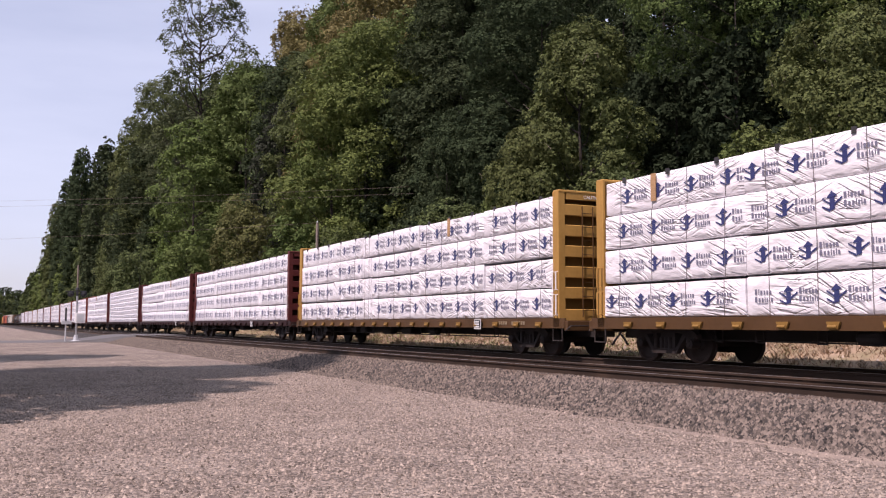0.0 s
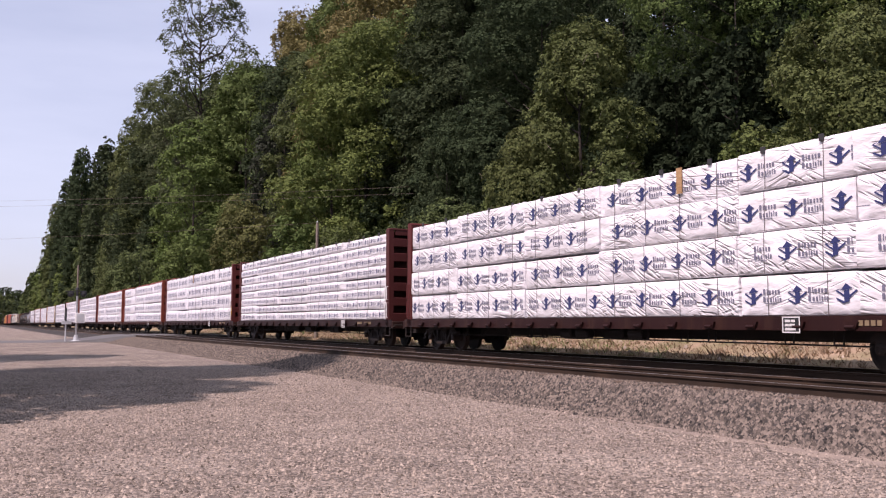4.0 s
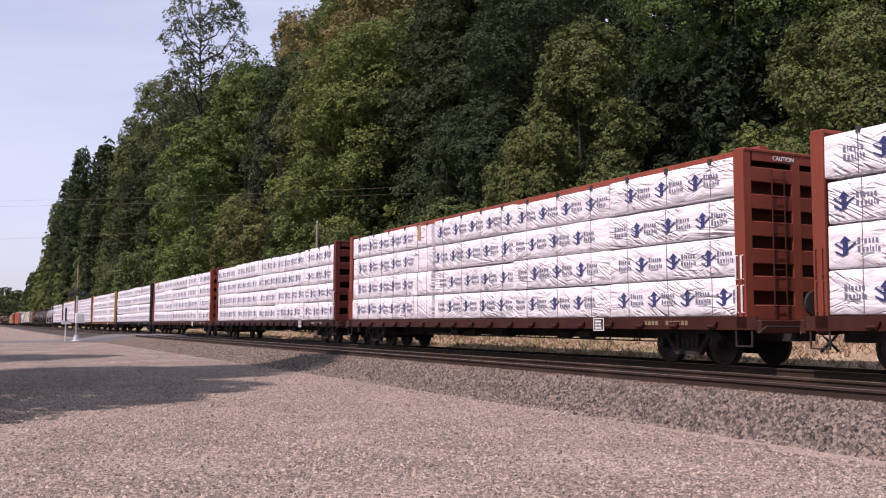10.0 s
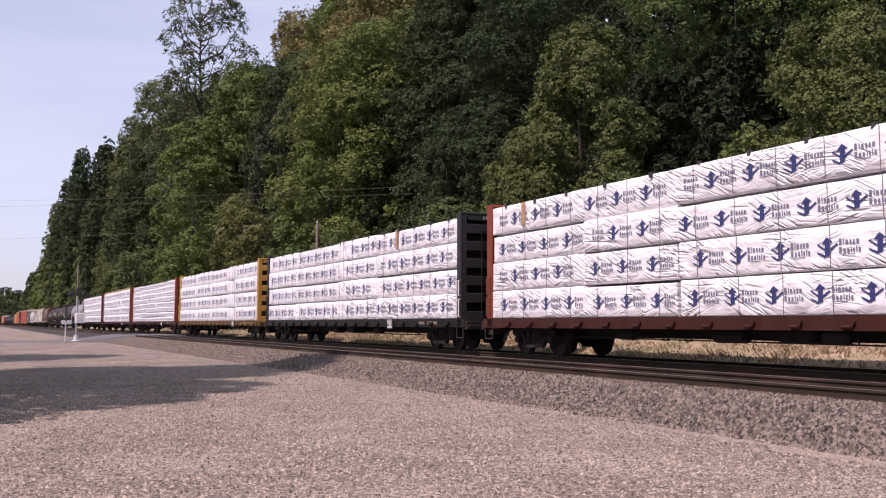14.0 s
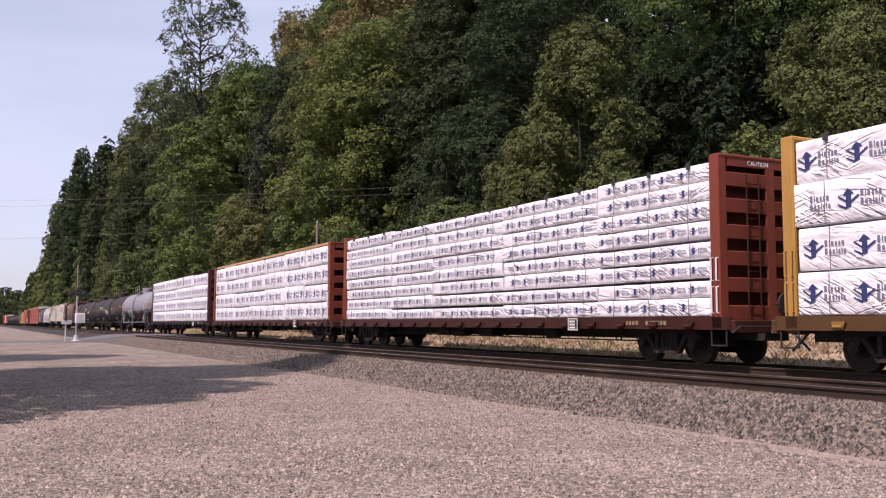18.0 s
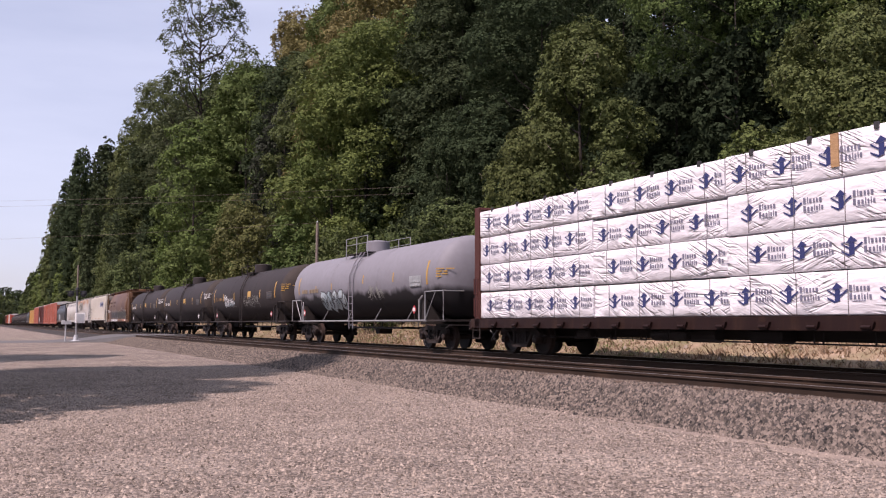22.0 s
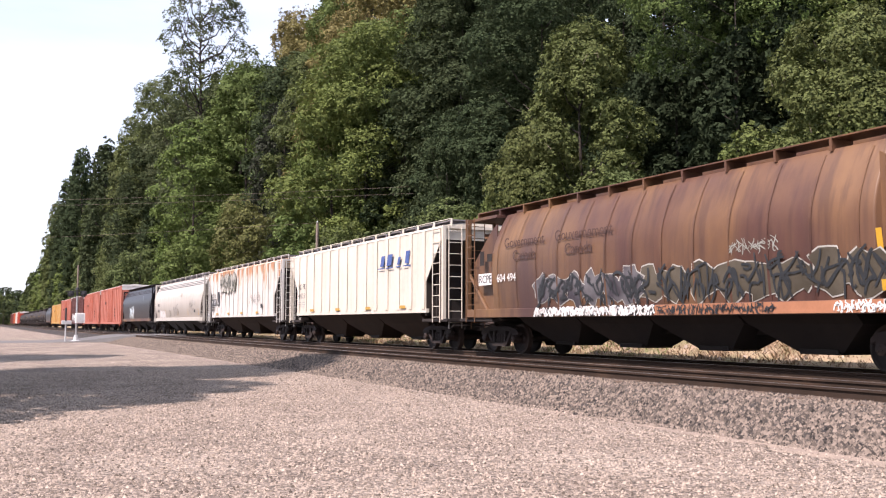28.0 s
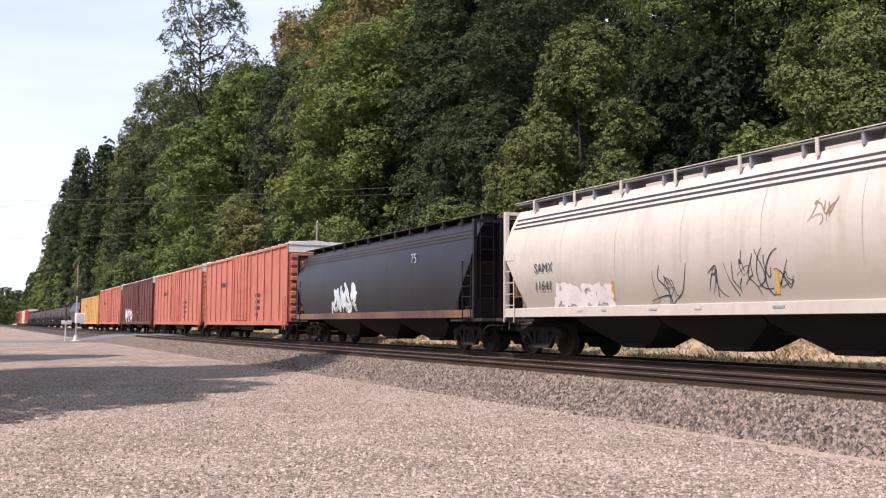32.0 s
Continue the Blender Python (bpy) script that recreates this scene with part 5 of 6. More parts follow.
def tank_car(c, hl, grey=False, seed=0, label="", number=""):
    car = thing("tank_car", label, "railway car", "tank cars of the train")
    rad, zc = 1.50, 2.56
    tl = hl - 0.55
    prof = [(-tl, 0.05)] + [(-tl + 0.66 * (1 - math.cos(a)), rad * math.sin(a) ** 0.88) for a in [math.pi / 2 * k / 12 for k in range(1, 13)]]
    prof = prof + [(-s, r) for s, r in prof[::-1]]
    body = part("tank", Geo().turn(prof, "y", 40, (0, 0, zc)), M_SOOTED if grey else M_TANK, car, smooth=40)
    for s in (-1, 1):
        if not grey:
            # the pressed ends, grey with dust above the platforms
            head = [(p, r + 0.004) for p, r in prof[:len(prof) // 2]]
            part("tank_head", Geo().turn([(s * -p, r) for p, r in head], "y", 40, (0, 0, zc)), M_HEAD_DUST, body, "dusty tank end", smooth=40)
        if number or grey:
            # small lettering on the shoulder of the end
            lm = M_OCHRE if grey or seed == 2 else M_WHITE
            turn = Matrix.Rotation(-s * radians(50), 4, "Z")
            place = Matrix.Translation((-1.285, s * (tl - 0.285), 0)) @ turn @ Matrix.Diagonal((1, 0.72, 1, 1))
            rows = [[0.09] * 4 + [-0.06] + [0.09] * 4, [0.11, 0.16, -0.05, 0.2], [0.2, -0.05, 0.11, 0.16], [0.12, 0.12]]
            part("end_marks", bars(rows[1:] if number else rows, 0.0, 0.42, 2.84, 0.04, 0.05, 0.003), lm, body, at=place)["kind"] = "stuff"
            if number:
                word = side_text(("UTLX " if seed == 2 else "RUSX ") + number, 0.135, lm, body, 0.0, 0.45, 2.90, "end_lettering")
                word.matrix_basis = place @ word.matrix_basis
    for y in (-tl * 0.32, tl * 0.32, 0):
        part("weld_band", Geo().turn([(y - 0.02, rad + 0.004), (y + 0.02, rad + 0.004)], "y", 40, (0, 0, zc)), M_SOOTED if grey else M_TANK, car)
    for s in (-1, 1):
        yb = s * (hl - 2.35)
        b = Geo().slab([(yb - 0.25, 0.9), (yb + 0.25, 0.9), (yb + 0.18, 1.75), (yb - 0.18, 1.75)], -1.35, 1.35)
        part("saddle", b, M_STEEL, car)
        y0, y1 = sorted((s * (hl - 0.45), s * (hl - 3.6)))
        part("stub_sill", Geo().box(-0.26, 0.26, y0, y1, 0.66, 1.06), M_STEEL, car)
        y0, y1 = sorted((s * (hl - 0.5), s * (hl - 2.0)))
        part("end_platform", Geo().box(-1.42, 1.42, y0, y1, 0.98, 1.05, 0.01), M_STEEL, car)
        hr = Geo()
        for e in (-1, 1):
            hr.pipe([(e * 1.42, s * (hl - 2.1), 1.05), (e * 1.42, s * (hl - 2.1), 2.05), (e * 1.42, s * (hl - 0.65), 2.05), (e * 1.42, s * (hl - 0.65), 1.05)], 0.022)
        hr.pipe([(-1.42, s * (hl - 0.65), 2.05), (1.42, s * (hl - 0.65), 2.05)], 0.022)
        for e in (-1, 1):
            hr.pipe([(e * 1.42, s * (hl - 1.25), 2.05), (e * 1.42, s * (hl - 2.05), 1.08)], 0.018)
        part("end_handrail", hr, M_GALV if grey else M_STEEL, car)
        part("bracket", Geo().pipe([(-1.46, s * (hl - 2.5), 1.0), (-1.46, s * (hl - 2.5), 1.75), (-1.40, s * (hl - 2.35), 1.92)], 0.035, 6), M_GALV if grey else M_STEEL, car)
        dm = Geo().add([(-1.50, s * (hl - 2.85) + a, 1.42 + b) for a, b in ((0, 0.17), (0.17, 0), (0, -0.17), (-0.17, 0))] + [(-1.49, s * (hl - 2.85) + a, 1.42 + b) for a, b in ((0, 0.17), (0.17, 0), (0, -0.17), (-0.17, 0))],
                       [(0, 1, 2, 3), (7, 6, 5, 4), (0, 4, 5, 1), (1, 5, 6, 2), (2, 6, 7, 3), (3, 7, 4, 0)])
        part("placard_post", Geo().rod((-1.48, s * (hl - 2.85), 1.02), (-1.48, s * (hl - 2.85), 1.3), 0.015), M_STEEL, car)
        pl = part("placard", dm, M_RED if grey or seed == 2 else M_WHITE, car, "diamond placard")
        part("placard_panel", Geo().box(-1.507, -1.502, s * (hl - 2.85) - 0.10, s * (hl - 2.85) + 0.10, 1.36, 1.49), M_WHITE, pl)
    g = Geo()
    for e in (-1, 1):
        g.rod((e * 1.46, -hl + 1.9, 1.02), (e * 1.46, hl - 1.9, 1.02), 0.035, 6)
        y = -hl + 3.6
        while y < hl - 3.4:
            g.rod((e * 1.46, y, 1.02), (e * 1.30, y - 0.30, 1.50), 0.018, 5)
            y += 3.1
    part("running_rail", g, M_GALV if grey else M_STEEL, car)
    g = Geo().box(-0.5, 0.5, -3.0, 3.0, 0.70, 0.78)
    for k in range(7):
        g.rod((-0.5, -3 + k, 0.78), (-0.5, -3 + k, 1.06), 0.02)
    g.slab([(-0.3, 0.74), (0.3, 0.74), (0.12, 0.48), (-0.12, 0.48)], -0.3, 0.3)
    part("bottom_outlet", g, M_STEEL, car)
    d = Geo().turn([(zc + rad - 0.08, 0.52), (zc + rad + 0.42, 0.52), (zc + rad + 0.46, 0.48), (zc + rad + 0.50, 0.2)], "z", 20, (0, 0.75, 0))
    part("manway", d, M_GREY_TANK if grey else M_TANK, car, smooth=35)
    pf = Geo()
    zt = zc + rad
    for e in (-1, 1):
        x0, x1 = sorted((e * 0.6, e * 1.0))
        pf.box(x0, x1, -0.5, 2.0, zt - 0.12, zt - 0.09)
    part("top_platform", pf, M_STEEL, car)
    for e in (-1, 1):
        rl = Geo()
        for z in (zt + 0.30, zt + 0.60) if grey else (zt + 0.30,):
            rl.pipe([(e * 1.0, -0.5, z), (e * 1.0, 2.0, z)], 0.014)
        for y in (-0.5, 0.75, 2.0):
            rl.rod((e * 1.0, y, zt - 0.3), (e * 1.0, y, zt + (0.60 if grey else 0.30)), 0.02)
        part("safety_railing", rl, M_GALV if grey else M_STEEL, car)
    for e in (-1, 1):
        pts = [(1.52, 0.70), (1.56, 2.2), (1.53, 2.9), (1.30, 3.5), (0.98, zt - 0.1)]
        lg = Geo()
        for y in (-0.22, 0.22):
            lg.pipe([(e * x, y + e * 0.0, z) for x, z in pts], 0.022)
        for (xa, za), (xb, zb) in zip(pts, pts[1:]):
            n = max(1, int(math.hypot(xb - xa, zb - za) / 0.3))
            for k in range(n):
                t = (k + 0.5) / n
                lg.rod((e * (xa + (xb - xa) * t), -0.22, za + (zb - za) * t), (e * (xa + (xb - xa) * t), 0.22, za + (zb - za) * t), 0.015)
        part("ladder", lg, M_GREY_TANK if grey else M_STEEL, car)
    # marks on the side, which follow the curve of the shell
    def shell(y0, y1, z0, z1, n=5, off=0.008):
        g2 = Geo()
        a0, a1 = math.asin((z0 - zc) / rad), math.asin((z1 - zc) / rad)
        v = []
        for k in range(n + 1):
            a = a0 + (a1 - a0) * k / n
            v += [(-(rad + off) * math.cos(a), y0, zc + (rad + off) * math.sin(a)), (-(rad + off) * math.cos(a), y1, zc + (rad + off) * math.sin(a))]
        g2.add(v, [(2 * k, 2 * k + 1, 2 * k + 3, 2 * k + 2) for k in range(n)])
        return g2
    for y in ([-tl * 0.855, tl * 0.84] if grey else [-tl * 0.80, -tl * 0.46, -tl * 0.16, tl * 0.22, tl * 0.54, tl * 0.84]):
        part("reflector_stripe", shell(y - 0.06, y + 0.06, 2.35 if abs(y) < tl * 0.8 else 2.3, 2.78 if abs(y) < tl * 0.8 else 3.15), M_OCHRE if grey else M_YELLOW, body, "yellow reflective stripe")
    yd = -tl * 0.70 - (0.85 if grey else 0.3)
    part("data_panel", shell(yd, yd + 1.0, 2.25, 2.65), M_GRAF if grey else M_OLDPANEL, body)
    g2 = bars([[0.2] * 4, [0.12] * 6, [0.2] * 4], -rad * 0.992 - 0.02, yd + 0.95, 2.62, 0.08, 0.05)
    part("data_lines", g2, M_GRAF if grey else M_BLACK, body)["kind"] = "stuff"
    if number:
        lm = M_OLDGOLD if seed == 2 else M_WHITE
        side_text(number, 0.29, lm, body, -rad * 0.99 - 0.02, tl * 0.84 - 1.42, 2.36)
        side_text("UTLX" if seed == 2 else "RUSX", 0.29, lm, body, -rad * 0.99 - 0.02, tl * 0.84 - 0.42, 2.36)
        part("orange_panel", shell(-2.0 if seed == 2 else -1.2, -1.3 if seed == 2 else -0.7, 2.45, 2.78), M_YELLOW, body)
    couplers(car, hl)
    trucks(car, hl - 2.2)
    TRAIN.append((car, c))
    return car


def scrawl(car, y, z, length, height, xf, material, outline, seed, name="graffiti", thick=1.0, shine=False):
    """Sprayed letters: bent strokes laid along the side; xf gives the side's x at a height."""
    n = max(2, int(length / (height * 0.55)))
    layers = [(outline, 0.05, 0.006), (material, 0.0, 0.011)] + ([(M_WHITE, -1.0, 0.016)] if shine else [])
    for mat_, grow, off in layers:
        if mat_ is None:
            continue
        qq = random.Random(seed)
        g = Geo()
        for k in range(n):
            cy = y - length * (k + 0.5) / n
            for s in range(4):
                a = [(qq.uniform(-0.6, 0.6), qq.uniform(-0.5, 0.5)) for _ in range(4)]
                w = qq.uniform(0.05, 0.10) * height * thick
                w = w * 0.22 if grow < -0.5 else w + grow * 0.6
                pts = []
                for i in range(13):
                    t = i / 12
                    c = ((1 - t) ** 3, 3 * t * (1 - t) ** 2, 3 * t * t * (1 - t), t ** 3)
                    pts.append((sum(c[m] * a[m][0] * 1.3 for m in range(4)) * length / n, sum(c[m] * a[m][1] * 1.3 for m in range(4)) * height))
                v = []
                for i, (py, pz) in enumerate(pts):
                    i0, i1 = max(0, i - 1), min(12, i + 1)
                    dy, dz = pts[i1][0] - pts[i0][0], pts[i1][1] - pts[i0][1]
                    d = math.hypot(dy, dz) or 1
                    tap = 0.55 + 0.45 * math.sin(math.pi * (i + 1) / 14)
                    for sg in (-1, 1):
                        yy, zz = cy + py - sg * dz / d * w * tap, z + pz + sg * dy / d * w * tap
                        zz = max(z - height * 0.58, min(z + height * 0.62, zz))
                        v.append((xf(zz) - off - s * 0.0011, yy, zz))
                g.add(v, [(2 * i, 2 * i + 1, 2 * i + 3, 2 * i + 2) for i in range(12)])
        part(name, g, mat_, car, "sprayed graffiti lettering")["kind"] = "stuff"


def bubbles(car, y, z, length, height, xf, material, outline, count, seed, ink=None, jag=0.16):
    """Sprayed bubble letters: fat rounded shapes with a dark rim and dark inner strokes."""
    q = random.Random(seed)
    shapes = []
    for k in range(count):
        cy, w = y - length * (k + 0.5) / count, length / count * 0.62
        shapes.append([(cy + math.cos(a) * w * q.uniform(0.96 - jag, 0.96 + jag), z + math.sin(a) * height * 0.5 * q.uniform(0.96 - jag, 0.96 + jag)) for a in [2 * math.pi * i / 16 for i in range(16)]])
    for mat_, grow, off in ((outline, 1.10 if ink is None else 1.07, 0.007), (material, 1.0, 0.012)):
        g = Geo()
        for m, sh in enumerate(shapes):
            cy, cz = sum(p[0] for p in sh) / 16, sum(p[1] for p in sh) / 16
            ring = [(xf(cz + (b - cz) * grow) - off - m * 0.0012, cy + (a - cy) * grow, cz + (b - cz) * grow) for a, b in sh]
            inner = [(xf(cz + (b - cz) * grow * 0.5) - off - m * 0.0012, cy + (a - cy) * grow * 0.5, cz + (b - cz) * grow * 0.5) for a, b in sh]
            mid = (xf(cz) - off - m * 0.0012, cy, cz)
            v = ring + inner + [mid]
            g.add(v, [(i, (i + 1) % 16, 16 + (i + 1) % 16, 16 + i) for i in range(16)] + [(16 + i, 16 + (i + 1) % 16, 32) for i in range(16)])
        part("graffiti", g, mat_, car, "sprayed bubble lettering")["kind"] = "stuff"
    scrawl(car, y, z, length, height * (0.7 if ink is None else 1.0), lambda h: xf(h) - 0.014 - count * 0.0012, ink or outline, None, seed + 1, thick=0.45 if ink is None else 0.55)


def hopper(c, hl, style, color, seed=0, label="", top=4.50):
    """A covered hopper: style 'round' has bowed sides, 'rib' flat sides with posts, 'smooth' bowed sides with a bright sill."""
    car = thing("covered_hopper", label, "railway car", "hopper cars of the train")
    pm = {"round": M_BROWN, "rib": M_RUSTY if seed == 3 else M_PAINT_CLEAN, "smooth": M_GRIMED if color[0] > 0.3 else M_BLACKCAR}[style]
    trim = M_PAINT_CLEAN if pm in (M_RUSTY, M_GRIMED) else pm
    tz = top - 0.32
    el = hl - (0.8 if style == "rib" else 1.0)
    if style == "rib":
        xs = lambda z: -1.58
        half = [(-1.58, 1.18), (-1.58, tz), (-1.30, tz + 0.16), (-0.55, tz + 0.26)]
        bl = el - 0.04
        lo = [(-bl + 1.2, 1.42), (bl - 1.2, 1.42), (bl - 1.2, 2.4), (bl, 3.8), (bl, tz), (-bl, tz), (-bl, 3.8), (-bl + 1.2, 2.4)]
        body = part("body", Geo().slab(lo, -1.58, 1.58), pm, car, color=color)
        n = 13
        post = Geo().box(-0.012, 0.012, -0.12, 0.12, 1.42, tz, 0.008).mesh("side_post", pm)
        for x in (-1.61, 1.61):
            for k in range(n + 1):
                part("side_post", post, pm, car, color=color, at=(x, -bl + 1.35 + (2 * bl - 2.7) * k / n, 0))
        part("roof", Geo().prism([(-1.60, tz), (-1.30, tz + 0.14), (-0.5, tz + 0.22), (0.5, tz + 0.22), (1.30, tz + 0.14), (1.60, tz)], -bl, bl), pm, car, color=color)
        part("side_sill", Geo().box(-1.60, -1.50, -bl + 1.1, bl - 1.1, 1.30, 1.44).box(1.50, 1.60, -bl + 1.1, bl - 1.1, 1.30, 1.44), pm, car, color=color)
        for s in (-1, 1):
            # dark sheet over the sloping end: its colour stands in for the shadow inside
            part("slope_sheet", Geo().slab([(s * (bl - 1.3), 1.2), (s * (bl - 1.18), 1.2), (s * (bl - 1.18), 2.39), (s * (bl + 0.01), 3.79), (s * (bl - 0.1), 3.9), (s * (bl - 1.3), 2.5)], -1.555, 1.555), M_STEEL, car)
    else:
        def xs(z):
            t = max(0.0, min(1.0, (z - 1.25) / (tz - 1.25)))
            return -(1.52 + 0.10 * math.sin(math.pi * min(1, t * 1.25) * 0.9) - 0.42 * max(0, t - 0.55) ** 2 / 0.2)
        zs = [1.25 + (tz - 1.25) * k / 14 for k in range(15)]
        half = [(xs(z), z) for z in zs] + [(-1.05, tz + 0.10), (-0.5, tz + 0.18)]
        prof = half + [(-x, z) for x, z in half[::-1]]
        bl = el - (1.75 if style == "round" else 0.75)
        cen = (0, 2.6)
        g = Geo()
        n = len(prof)
        st = [(-bl - 0.04, 0.975), (-bl - 0.02, 0.995), (-bl, 1.0), (bl, 1.0), (bl + 0.02, 0.995), (bl + 0.04, 0.975)]
        v, f = [], []
        if style == "smooth":
            # flat ends whose lower part slopes inwards
            st = [(-el + 0.06, -1), (-el + 1.0, 0), (el - 1.0, 0), (el - 0.06, 1)]
            for y, k in st:
                v += [(x, y - k * 1.2 * max(0.0, min(1.0, (2.95 - z) / 1.6)), z) for x, z in prof]
            st = st[:4]
        else:
            for y, k in st:
                v += [(x * k, y, cen[1] + (z - cen[1]) * (k if z < cen[1] else 0.5 + 0.5 * k)) for x, z in prof]
        for j in range(len(st) - 1):
            f += [(j * n + i, j * n + (i + 1) % n, (j + 1) * n + (i + 1) % n, (j + 1) * n + i) for i in range(n)]
        f += [tuple(range(n))[::-1], tuple(range((len(st) - 1) * n, len(st) * n))]
        body = part("body", g.add(v, f), pm, car, color=color, smooth=40)
        if style == "smooth":
            # dark sheets laid just off the lower ends, with the shade there as colour
            for s in (-1, 1):
                g = Geo()
                low = [(x, z) for x, z in half if z < 3.0]
                w2 = [(x, s * (el - 0.05 - 1.2 * max(0.0, min(1.0, (2.95 - z) / 1.6))), z) for x, z in low]
                for p, q in zip(w2, w2[1:]):
                    g.add([(p[0] + 0.03, p[1], p[2]), (-p[0] - 0.03, p[1], p[2]), (-q[0] - 0.03, q[1], q[2]), (q[0] + 0.03, q[1], q[2])], [(0, 1, 2, 3)])
                part("slope_sheet", g, M_STEEL, car)
        part("side_sill", Geo().box(-1.60, -1.50, -el, el, 1.10, 1.36, 0.01).box(1.50, 1.60, -el, el, 1.10, 1.36, 0.01), M_BROWN if pm == M_BLACKCAR else trim, car, color=color)
        g = Geo()
        if style == "round":
            for k in range(13):
                yy = -bl + 0.3 + (2 * bl - 0.6) * k / 12
                for z0, z1 in zip(zs, zs[1:]):
                    v = [(xs(z0) - 0.018, yy - 0.03, z0), (xs(z0) - 0.018, yy + 0.03, z0), (xs(z1) - 0.018, yy + 0.03, z1), (xs(z1) - 0.018, yy - 0.03, z1)]
                    g.add(v, [(0, 1, 2, 3)])
            part("weld_seam", g, pm, car)["kind"] = "stuff"
            for s in (-1, 1):
                # corrugated sheet that slopes in under the end of the body, braces and the roof's overhang
                pts = [(s * (bl + 0.30 + 1.05 * k / 28 + (0.03 if k % 2 else -0.03)), 1.45 + 2.35 * k / 28) for k in range(29)]
                sheet = Geo().add([(x, y, z) for y, z in pts for x in (-1.16, 1.16)], [(2 * k, 2 * k + 1, 2 * k + 3, 2 * k + 2) for k in range(28)])
                part("slope_sheet", sheet, pm, car, color=color)
                for x in (-1.42, 1.39):
                    part("end_shroud", Geo().slab([(s * (bl + 0.03), 1.36), (s * (el - 0.30), 1.36), (s * (el - 0.30), 2.9), (s * (bl + 0.45), 3.75), (s * (bl + 0.03), 4.0)], x, x + 0.03), pm, car, color=color)
                part("end_brace", Geo().rod((-1.46, s * (bl + 0.35), 1.1), (-1.46, s * el, 2.5), 0.05).rod((1.46, s * (bl + 0.35), 1.1), (1.46, s * el, 2.5), 0.05), pm, car)["kind"] = "stuff"
                y0, y1 = sorted((s * (bl + 0.2), s * (el + 0.12)))
                part("roof_overhang", Geo().box(-1.35, 1.35, y0, y1, tz + 0.02, tz + 0.12, 0.01), pm, car)
        else:
            for dz in (0.0, 0.13, 0.26):
                z = tz - 0.16 - dz
                g.add([(xs(z) - 0.014, -bl - 0.5, z), (xs(z) - 0.014, bl + 0.5, z), (xs(z - 0.05) - 0.014, bl + 0.5, z - 0.05), (xs(z - 0.05) - 0.014, -bl - 0.5, z - 0.05)], [(0, 1, 2, 3)])
            part("top_stripe", g, M_BLACK if color[0] > 0.3 else M_STEEL, car)
            g = Geo()
            yy = -el + 2.1
            while yy < el - 1:
                for z0, z1 in zip(zs[:-2], zs[1:]):
                    g.add([(xs(z0) - 0.006, yy - 0.008, z0), (xs(z0) - 0.006, yy + 0.008, z0), (xs(z1) - 0.006, yy + 0.008, z1), (xs(z1) - 0.006, yy - 0.008, z1)], [(0, 1, 2, 3)])
                yy += 2.4
            part("weld_seam", g, M_SEAM if color[0] > 0.3 else M_STEEL, car)["kind"] = "stuff"
    # bays under the body
    nb = 4 if style == "round" or hl > 10.5 else 3
    for k in range(nb):
        w = (1.5 if nb == 4 else 2.1) + (0.18 if hl > 10.5 else 0)
        yc = (k - (nb - 1) / 2) * 2 * w
        v = []
        for z, hx, hy in ((1.36, 1.46, w), (0.92, 0.95, w - 0.05), (0.34, 0.42, 0.55)):
            v += [(-hx, yc - hy, z), (hx, yc - hy, z), (hx, yc + hy, z), (-hx, yc + hy, z)]
        bay = Geo().add(v, [(4 * j + i, 4 * j + (i + 1) % 4, 4 * j + 4 + (i + 1) % 4, 4 * j + 4 + i) for j in (0, 1) for i in range(4)] + [(3, 2, 1, 0), (8, 9, 10, 11)])
        part("discharge_bay", bay, M_STEEL if style != "rib" else M_PAINT, car, color=(0.056, 0.039, 0.031))
        part("outlet_gate", Geo().box(-0.5, 0.5, yc - 0.48, yc + 0.48, 0.30, 0.42, 0.02), M_STEEL, car)
    part("centre_sill", Geo().box(-0.26, 0.26, -hl + 0.45, hl - 0.45, 0.68, 1.1), M_STEEL, car)
    # roof walk, hatches
    rw = Geo()
    for e in (-1, 1):
        x0, x1 = sorted((e * 0.55, e * 1.15))
        rw.box(x0, x1, -el, el, top - 0.03, top)
        y = -el + 0.2
        while y < el:
            rw.box(x0, x1, y - 0.03, y + 0.03, tz + 0.05, top - 0.03)
            y += 1.4
    part("roof_walk", rw, (M_GREY_TANK if color[0] > 0.3 else M_STEEL) if style != "round" else M_BROWN, car)
    if style == "rib" or (style == "smooth" and color[0] > 0.3):
        r = Geo()
        for e in (-1, 1):
            r.rod((e * 1.20, -el, top + 0.03), (e * 1.20, el, top + 0.03), 0.012)
            y = -el
            while y < el + 0.1:
                r.box(e * 1.20 - 0.02, e * 1.20 + 0.02, y - 0.035, y + 0.035, tz, top + 0.03)
                y += 1.35 if style == "rib" else 2.05
        part("roof_railing", r, trim, car, color=color)
    part("hatch", Geo().box(-0.42, 0.42, -el + 1.2, el - 1.2, tz + 0.14, tz + 0.36, 0.03), pm, car, color=color)
    # ends: platform, posts, ladders, sheets
    for s in (-1, 1):
        e0, e1 = sorted((s * (hl - 0.45), s * (el - 1.6)))
        part("end_platform", Geo().box(-1.55, 1.55, e0, e1, 0.98, 1.08, 0.01), M_STEEL, car)
        p = Geo()
        for e in (-1, 1):
            p.box(e * 1.5 - 0.06, e * 1.5 + 0.06, s * el - 0.06, s * el + 0.06, 1.05, tz + 0.1)
            p.box(e * 0.55 - 0.04, e * 0.55 + 0.04, s * el - 0.04, s * el + 0.04, 1.05, tz + 0.15)
        p.box(-1.5, 1.5, s * el - 0.05, s * el + 0.05, tz, tz + 0.1)
        part("end_frame", p, trim, car, color=color)
